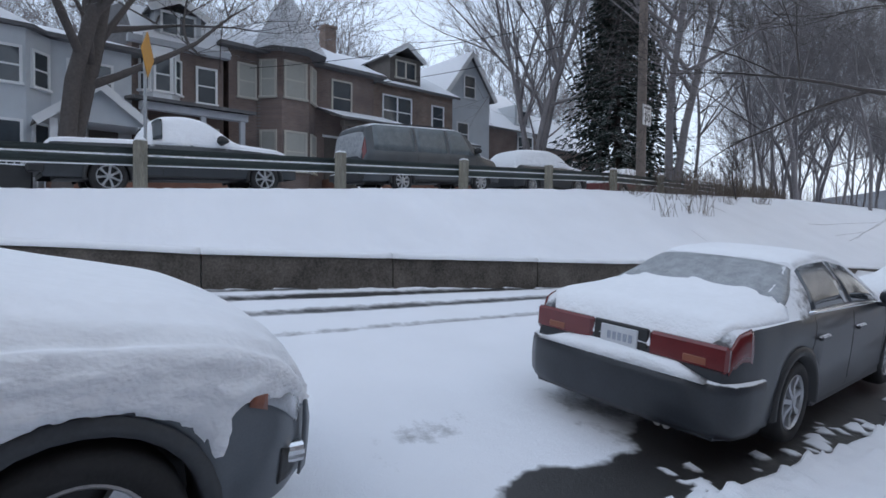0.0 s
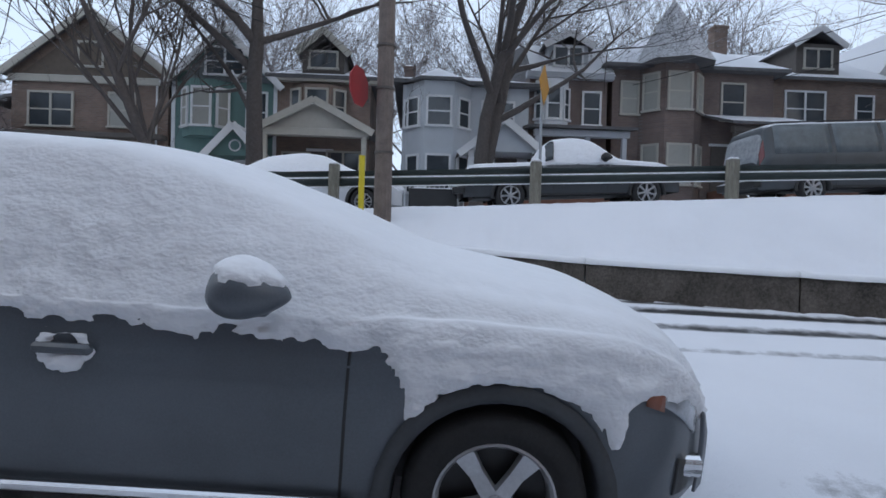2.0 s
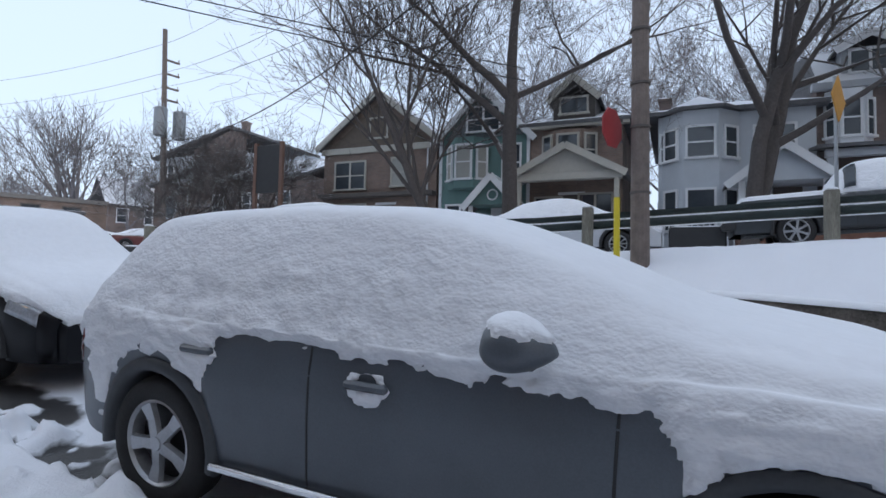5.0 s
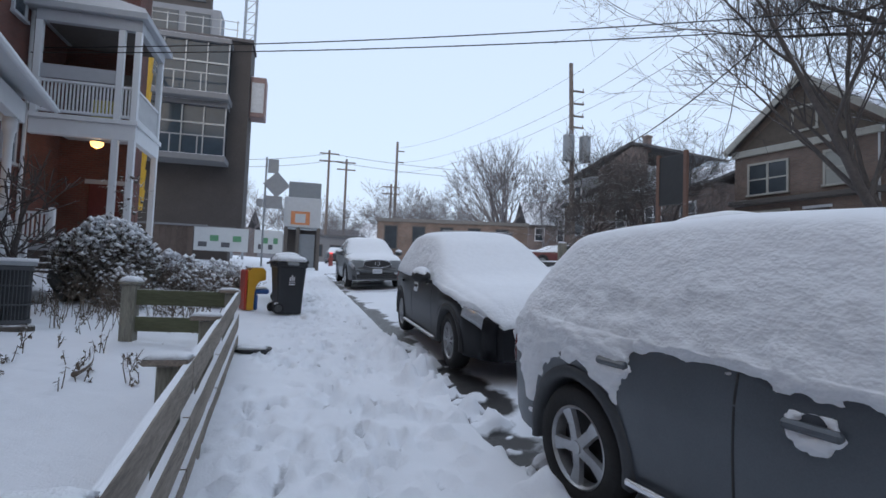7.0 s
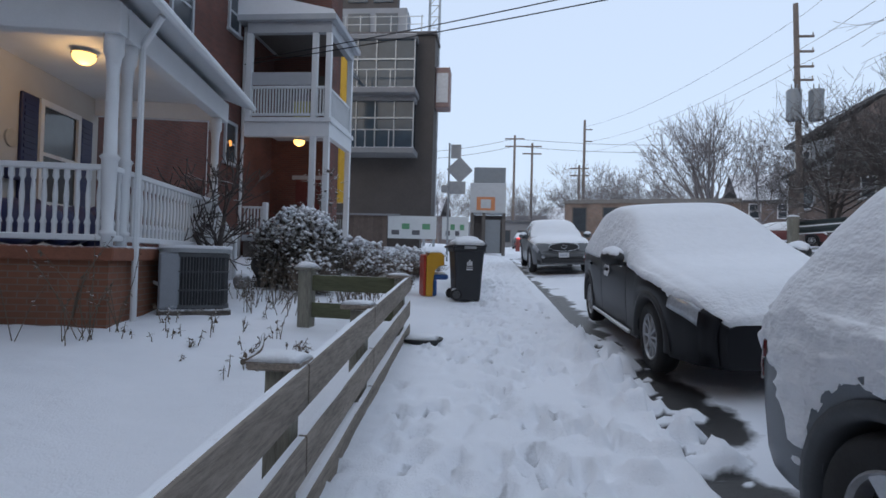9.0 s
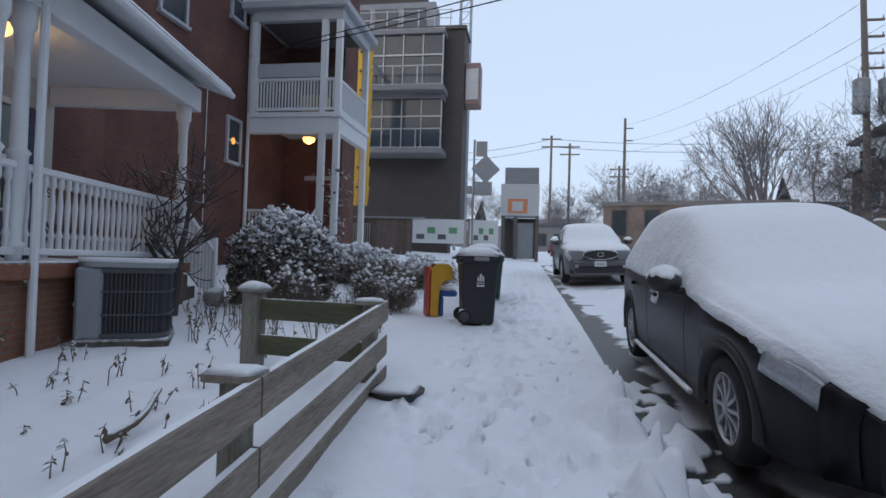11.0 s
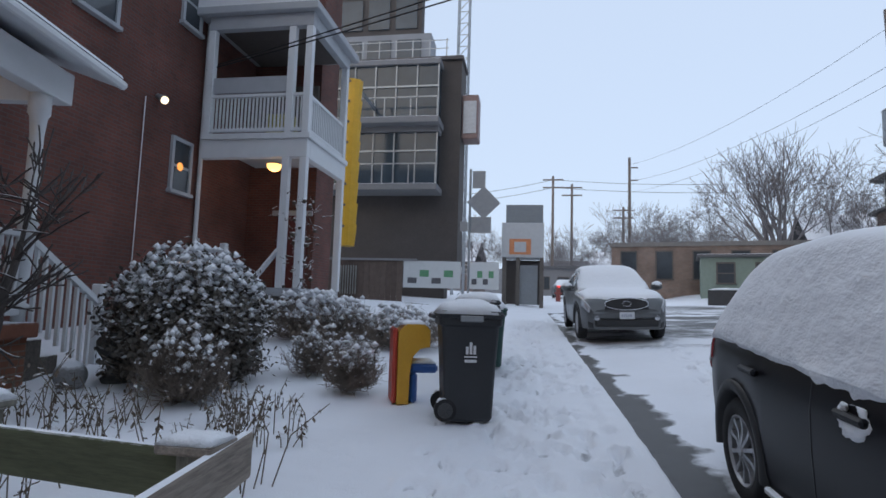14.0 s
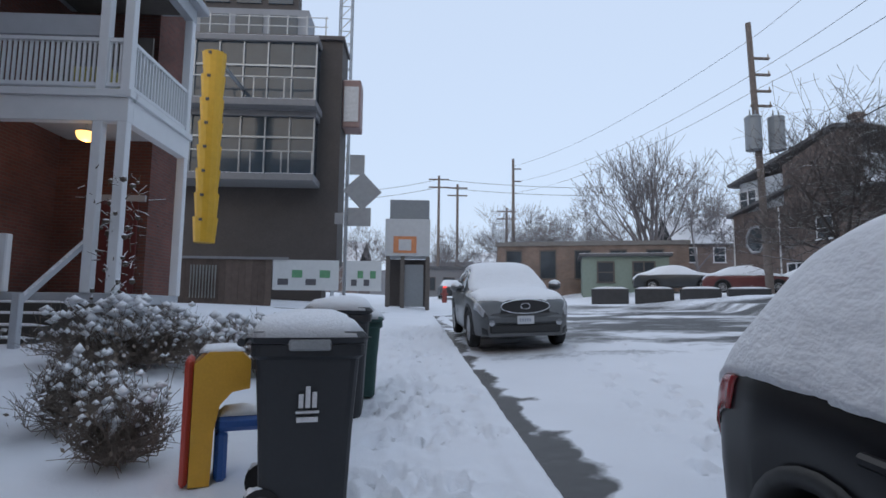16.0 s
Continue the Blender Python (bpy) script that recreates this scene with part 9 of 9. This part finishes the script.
def cable(a, b, sag, r=0.012, label="thin black overhead utility cable"):
    a, b = Vector(a), Vector(b)
    n = 24
    pts = [a.lerp(b, i / n) - Vector((0, 0, 4 * sag * (i / n) * (1 - i / n))) for i in range(n + 1)]
    side_ = (b - a).cross(Vector((0, 0, 1))).normalized()
    verts, faces = [], []
    for i, p in enumerate(pts):
        verts += [p + (side_ * math.cos(w) + Vector((0, 0, math.sin(w)))) * r for w in (2 * math.pi * k / 5 for k in range(5))]
        if i:
            faces += [(5 * i - 5 + k, 5 * i - 5 + (k + 1) % 5, 5 * i + (k + 1) % 5, 5 * i + k) for k in range(5)]
    ob = raw("overhead_cable", verts, faces, WIRE, smooth=True)
    return tagged(ob, label, "cable", "overhead cables")


for z, k in ((16.6, 0.0), (14.8, 0.3), (13.5, -0.3)):
    cable((18.4 + k, 36.2, z), (10.45 + k * 0.3, 3.68, z - 4.4), 0.7)
    cable((18.4 + k, 36.2, z), (10.8 + k, 69.1, z + 1.2), 1.0)
cable((18.4, 36.2, 10.0), (10.45, 3.68, 10.3), 1.6, 0.025, "thick black sagging telephone cable")
cable((12.1, 14.0, 8.6), (24.0, 21.0, 8.9), 0.3)
cable((16.0, 9.0, 8.3), (-7.9, 19.6, 8.0), 0.3, 0.016)
cable((16.0, 9.0, 7.9), (-7.9, 19.2, 7.7), 0.3, 0.016)
for z in (19.6, 18.5):
    cable((3.0, 84.0, z), (-20, 90.0, z - 1), 0.8, 0.03)
    cable((3.0, 84.0, z), (40, 84.0, z), 0.8, 0.03)
x, y = up_at(16.8, 0.5)
cable((x, y, 10.5), up_at(6.0, 14.0) + (8.8,), 0.4, 0.014)
cable((x, y, 9.8), up_at(12.0, 16.0) + (9.5,), 0.5, 0.014)


# ---- vehicles on the upper road ----
def upper_car(name, s, d, label, paint, top, belt, plan, roof_w, floor, W, r, style, flip=False, cat="car"):
    x, y = up_at(s, d)
    (xa, ya), (xb, yb) = up_at(s + W[1], d), up_at(s + W[0], d)
    za, zb = lz(xa, ya), lz(xb, yb)
    pitch = math.degrees(math.atan2(za - zb, W[1] - W[0]))
    base = up_m(s, d, 0.0, 180 if flip else 0, z=(za + zb) / 2)
    m = base @ pose(0, 0, 0, 0, pitch if flip else -pitch, 0)
    return Car(name, m, label, paint, top, belt, plan, roof_w, floor, W, r, style, cat, step=0.08)


SEDAN = dict(
    top=((-2.3, 0.7), (-2.25, 0.95), (-1.6, 1.05), (-1.0, 1.35), (-0.2, 1.45), (0.35, 1.40), (1.1, 1.02), (1.8, 0.93), (2.25, 0.75), (2.3, 0.6)),
    belt=((-2.3, 0.66), (-2.1, 0.93), (0.9, 0.92), (1.8, 0.86), (2.3, 0.56)),
    plan=((-2.3, 0.7), (-2.0, 0.85), (1.4, 0.88), (2.1, 0.78), (2.3, 0.6)),
    roof_w=((-2.3, 0.66), (-1.0, 0.56), (0.3, 0.58), (1.2, 0.74), (2.3, 0.55)), floor=0.25, W=(-1.32, 1.36), r=0.32, style="ten")
WAGON = dict(
    top=((-2.3, 0.8), (-2.25, 1.15), (-2.0, 1.55), (-1.5, 1.66), (-0.2, 1.70), (0.35, 1.60), (1.0, 1.16), (1.8, 1.04), (2.25, 0.85), (2.3, 0.7)),
    belt=((-2.3, 0.76), (-2.1, 1.05), (0.9, 1.04), (1.8, 0.98), (2.3, 0.66)),
    plan=((-2.3, 0.76), (-2.0, 0.88), (1.4, 0.92), (2.1, 0.82), (2.3, 0.66)),
    roof_w=((-2.3, 0.68), (-1.5, 0.64), (0.3, 0.66), (1.2, 0.78), (2.3, 0.6)), floor=0.3, W=(-1.36, 1.4), r=0.35, style="ten")
side = lambda j, s: j if s < 0 else 20 - j


def side_glass(car, x0, x1, x2, x3, material=GLASS, j0=5.2, j1=6.9):
    for s in (-1, 1):
        car.patch("side_window", ((x0, side(j0, s)), (x1, side(j0, s)), (x2, side(j1, s)), (x3, side(j1, s))), material, off=0.004)


# pickup
pk = upper_car("pickup_truck", 0.55, 3.15, "black pickup truck with snow on cab and open bed", PAINT_DARK,
    ((-2.7, 0.75), (-2.66, 1.0), (-2.6, 1.10), (-0.75, 1.12), (-0.66, 1.45), (-0.55, 1.68), (0.1, 1.74), (0.55, 1.66), (1.15, 1.2), (1.3, 1.14), (2.3, 1.05), (2.65, 0.92), (2.75, 0.7)),
    ((-2.7, 0.7), (-2.6, 1.06), (-0.7, 1.08), (1.2, 1.05), (2.3, 0.98), (2.75, 0.66)),
    ((-2.7, 0.80), (-2.4, 0.88), (1.6, 0.9), (2.5, 0.82), (2.75, 0.68)),
    ((-2.7, 0.74), (-0.8, 0.72), (-0.3, 0.62), (0.5, 0.64), (1.3, 0.78), (2.75, 0.6)), 0.36, (-1.55, 1.85), 0.37, "seven", cat="pickup truck")
pk.snow(lambda x, t, s: max(-0.6, min(1, (t - tb(x, ((-2.7, 0.47), (-0.8, 0.47), (-0.6, 0.44), (0.9, 0.44), (1.2, 0.5), (2.5, 0.5)))) * 8)), "thick snow on cab, windows and bed", thick=0.09, step=0.06, seed=4)
for s in (-1, 1):
    pk.mirror(0.78, s, 1.22, BLACK, False)
    pk.seam(-0.5, s), pk.seam(0.85, s)
    pk.patch("rear_lamp", ((-2.69, side(2.4, s)), (-2.58, side(2.4, s)), (-2.58, side(4.2, s)), (-2.69, side(4.2, s))), RED_LENS, off=0.01)
    pk.patch("quarter_window", ((-0.66, side(5.3, s)), (-0.48, side(5.3, s)), (-0.42, side(7.2, s)), (-0.58, side(7.2, s))), GLASS, off=0.08)
part("rear_bumper", box(-2.95, -2.66, -0.85, 0.85, 0.45, 0.62, 0.03), BLACK, pk.ob)
# van
VANGLASS = mat("misted_glass", (0.12, 0.14, 0.15), rough=0.3, vary=0.4, scale=5, bump=0.1)
van = upper_car("cargo_van", 8.15, 3.25, "dark grey passenger van with frosted windows and roof rails", PAINT_VAN,
    ((-2.85, 0.9), (-2.80, 1.5), (-2.65, 1.98), (-2.3, 2.08), (0.8, 2.10), (1.15, 2.02), (1.85, 1.35), (2.0, 1.28), (2.6, 1.12), (2.8, 0.95), (2.85, 0.75)),
    ((-2.85, 0.85), (-2.7, 1.22), (1.7, 1.22), (2.5, 1.05), (2.85, 0.7)),
    ((-2.85, 0.86), (-2.6, 0.96), (1.8, 0.98), (2.5, 0.9), (2.85, 0.7)),
    ((-2.85, 0.74), (-2.4, 0.72), (0.8, 0.72), (1.8, 0.82), (2.85, 0.64)), 0.36, (-1.5, 1.75), 0.37, "steel", cat="van")
side_glass(van, -2.45, -0.95, -0.95, -2.4, VANGLASS, 5.0, 7.0)
side_glass(van, -0.85, 0.35, 0.35, -0.85, VANGLASS, 5.0, 7.0)
side_glass(van, 0.45, 1.45, 1.05, 0.45, VANGLASS, 5.0, 7.0)
for s in (-1, 1):
    van.patch("tail_light", ((-2.82, side(4.4, s)), (-2.70, side(4.4, s)), (-2.68, side(6.4, s)), (-2.80, side(6.4, s))), RED_LENS, "tall red tail light", off=0.012)
    van.mirror(1.5, s, 1.36, BLACK, False)
    van.seam(0.4, s), van.seam(1.55, s), van.seam(-0.9, s)
    part("roof_rail", tube((-2.2, s * 0.6, 2.10), (0.7, s * 0.6, 2.12), 0.02, 0.02, 6), BLACK, van.ob)
van.patch("rear_window", ((-2.845, 6.0), (-2.845, 14.0), (-2.70, 13.4), (-2.70, 6.6)), FROST, off=0.01)
part("rear_bumper", box(-2.98, -2.8, -0.9, 0.9, 0.42, 0.62, 0.03), BLACK, van.ob)
part("bumper_snow", snow_pad(-2.98, -2.82, -0.9, 0.9, 0.618, 0.05), SNOW, van.ob, smooth=True)
# others
c = upper_car("sport_utility_vehicle", 14.4, 3.6, "dark grey utility vehicle under fresh snow", PAINT_DARK, **WAGON, cat="SUV")
c.snow(lambda x, t, s: max(-0.6, min(1, (t - tb(x, ((-2.3, 0.45), (1.0, 0.45), (2.0, 0.5)))) * 8)), thick=0.07, step=0.07, seed=6)
side_glass(c, -1.4, 0.6, 0.3, -1.3)
c = upper_car("saloon_car", 21.5, 4.2, "dark maroon saloon car with a snowy roof", PAINT_MAROON, **SEDAN)
c.snow(lambda x, t, s: max(-0.6, min(1, (t - 0.5) * 8)), thick=0.06, step=0.07, seed=7)
side_glass(c, -0.9, 0.7, 0.35, -0.7)
c = upper_car("saloon_car", 27.5, 5.2, "dark saloon car with a snowy roof beyond the guard rail", PAINT_DARK, **SEDAN)
c.snow(lambda x, t, s: max(-0.6, min(1, (t - 0.5) * 8)), thick=0.06, step=0.07, seed=8)
side_glass(c, -0.9, 0.7, 0.35, -0.7)
c = upper_car("saloon_car", -5.95, 3.2, "pale saloon car with its windows buried in snow", PAINT_WHITE, **SEDAN)
c.snow(lambda x, t, s: max(-0.6, min(1, (t - 0.42) * 8)), thick=0.10, step=0.06, seed=9)
c = upper_car("estate_car", -13.2, 3.4, "silver estate car with snow on roof and bonnet", PAINT_SILVER, **WAGON)
c.snow(lambda x, t, s: max(-0.6, min(1, (t - tb(x, ((-2.3, 0.66), (1.0, 0.6), (1.4, 0.5))) ) * 8)), thick=0.07, step=0.06, seed=10)
side_glass(c, -1.9, -0.9, -0.9, -1.8), side_glass(c, -0.8, 0.1, 0.1, -0.8), side_glass(c, 0.18, 0.72, 0.35, 0.18)
# motorcycle-like rack beside the pickup: snow-dusted dark bin box
bx = thing("storage_box", up_m(-2.9, 3.0), "low dark metal storage box dusted with snow", "box")
part("case", box(-0.6, 0.6, -0.4, 0.4, 0, 0.62, 0.03), BLACK, bx)
part("snow", snow_pad(-0.6, 0.6, -0.4, 0.4, 0.618, 0.05), SNOW, bx, smooth=True)
# notice board by the upper road
nb = thing("notice_board", up_m(-16.3, 4.0), "dark notice board on two timber posts", "board")
g = lz(*up_at(-16.3, 4.0))
part("board", box(-0.5, 0.5, -0.04, 0.04, 4.3 - g, 5.95 - g, 0.01), BLACK, nb)
for x in (-0.55, 0.55):
    part("post", box(x - 0.06, x + 0.06, -0.06, 0.06, -0.2, 6.05 - g), mat("rusty_post", (0.15, 0.09, 0.07), rough=0.9), nb)
# next car down the near kerb
W = (-1.32, 1.36)
c = Car("saloon_car", car_m((3.62, -10.0), (3.98, -12.6), W, 0.88, -1), "dark red saloon car parked further down the kerb", PAINT_MAROON, SEDAN["top"], SEDAN["belt"], SEDAN["plan"], SEDAN["roof_w"], 0.25, W, 0.32, "ten", step=0.08)
c.snow(lambda x, t, s: max(-0.6, min(1, (t - 0.45) * 8)), thick=0.06, step=0.07, seed=12)
side_glass(c, -0.9, 0.7, 0.35, -0.7)
for s in (-1, 1):
    c.patch("tail_light", ((-2.28, side(2.6, s)), (-2.1, side(2.6, s)), (-2.1, side(4.2, s)), (-2.27, side(4.2, s))), RED_LENS, off=0.012)

# ---- far end of the street ----
lb = thing("low_building", pose(12.5, 47.0, lz(12.5, 44), 0, 0, -14), "low flat-roofed brown brick building with boarded windows", "building")
g = lz(12.5, 44)
part("wall", box(-6.5, 6.5, 0, 10, -0.5, 6.4 - g), BRICK_BROWN, lb)
part("parapet", box(-6.6, 6.6, -0.1, 10.1, 6.4 - g, 6.7 - g), mat("coping", (0.2, 0.19, 0.18), rough=0.9, snow=1.0, snow_at=0.7), lb)
for i in range(5):
    window(lb, -5.3 + i * 2.4, 1.2, 1.0, 1.9, trim=DARK_WOOD, split=False)
sh = thing("green_shed", pose(13.5, 43.0, lz(13.5, 43), 0, 0, -14), "pale green flat-roofed annexe with snowy roof", "building")
part("wall", box(-2.6, 2.6, 0, 3.2, -0.3, 2.3), mat("sage_render", (0.22, 0.27, 0.23), rough=0.85, vary=0.15), sh)
part("roof", box(-2.8, 2.8, -0.25, 3.3, 2.3, 2.5, 0.02), SHINGLE, sh)
window(sh, -1.2, 0.7, 0.9, 1.2, trim=DARK_WOOD), window(sh, 1.1, 0.7, 1.2, 1.2, trim=DARK_WOOD)
lw = thing("low_wall", pose(13.4, 35.5, lz(13.4, 35.5), 0, 0, -20), "low dark planter wall heaped with snow", "wall")
for i in range(4):
    ob = part("planter", box(-4.2 + i * 2.1, -2.4 + i * 2.1, -0.3, 0.3, -0.3, 0.55, 0.02), mat("dark_planter", (0.05, 0.05, 0.052), rough=0.8), lw)
    part("snow", snow_pad(-4.2 + i * 2.1, -2.4 + i * 2.1, -0.3, 0.3, 0.548, 0.12), SNOW, ob, smooth=True)
for x, y, a, k in ((15.3, 40.0, -20, 14), (18.6, 38.6, -20, 15), (22.0, 37.6, -20, 16)):
    pc = Car("parked_car", pose(x, y, lz(x, y), 0, 0, a), "distant parked car with snow-covered roof and bonnet", PAINT_DARK if k != 15 else PAINT_MAROON, SEDAN["top"], SEDAN["belt"], SEDAN["plan"], SEDAN["roof_w"], 0.25, W, 0.32, "ten", step=0.1)
    pc.snow(lambda x, t, s: max(-0.6, min(1, (t - 0.44) * 8)), thick=0.08, step=0.09, seed=k)
pc = Car("parked_car", pose(3.0, 52.0, lz(3.0, 52.0), 0, 0, 92), "distant car with glowing tail lights up the street", PAINT_DARK, SEDAN["top"], SEDAN["belt"], SEDAN["plan"], SEDAN["roof_w"], 0.25, W, 0.32, "ten", step=0.1)
for s in (-1, 1):
    part("tail_light", box(-2.36, -2.28, min(s * 0.5, s * 0.75), max(s * 0.5, s * 0.75), 0.72, 0.86, 0.01), glow_mat("tail_glow", (0.9, 0.05, 0.04), 1.5), pc.ob)
fb = thing("far_building", pose(3.0, 78.0, lz(3, 78)), "distant low pale building with a snowy roof across the street end", "building")
part("wall", box(-5, 5, 0, 8, -0.5, 3.4), mat("far_grey", (0.22, 0.22, 0.23), rough=0.9, vary=0.15), fb)
part("roof", box(-5.3, 5.3, -0.4, 8.3, 3.4, 3.7), SHINGLE, fb)
for i in range(4):
    window(fb, -3.6 + i * 2.4, 0.8, 1.3, 1.5, trim=DARK_WOOD, split=False)
for x, y, w, h in ((24, 92, 8, 7), (34, 88, 9, 8), (-14, 100, 9, 9), (44, 80, 9, 8), (30, 62, 8, 8), (15, 104, 10, 8)):
    hh = thing("far_house", pose(x, y, lz(x, y), 0, 0, -10), "distant hazy house with a snow-covered roof", "house", "distant houses")
    part("wall", box(-w / 2, w / 2, 0, 8, -0.5, h * 0.62), BRICK_DARK, hh)
    gable_roof(hh, -w / 2, w / 2, 0, 8, h * 0.62, h, ridge="x")
    for i in range(3):
        window(hh, -w / 3 + i * w / 3, h * 0.38, 1.0, 1.4)
# wooded ridge closing the view
rng = random.Random(3)
vs, fs = [], []
n = 200
for i in range(n + 1):
    a = radians(-180 + 360 * i / n)
    R = 260
    x, y = R * math.sin(a), R * math.cos(a)
    h = 12 + 8 * noise.noise((i * 0.12, 3, 0)) + 3 * noise.noise((i * 0.9, 7, 0))
    if abs(a) < 0.5:
        h += 6 * (1 - abs(a) / 0.5)
    vs += [(x, y, -6), (x * 1.02, y * 1.02, 4 + h), (x * 1.2, y * 1.2, 4 + h * 0.8)]
for i in range(n):
    for k in range(2):
        fs.append((3 * i + k, 3 * i + 3 + k, 3 * i + 4 + k, 3 * i + 1 + k))
tagged(raw("backdrop", vs, fs, mat("wooded_ridge", (0.17, 0.175, 0.19), rough=1.0, vary=0.3, scale=0.08, bump=0.0, grain=0.9), smooth=True), "far wooded ridge under snow", kind="structure")
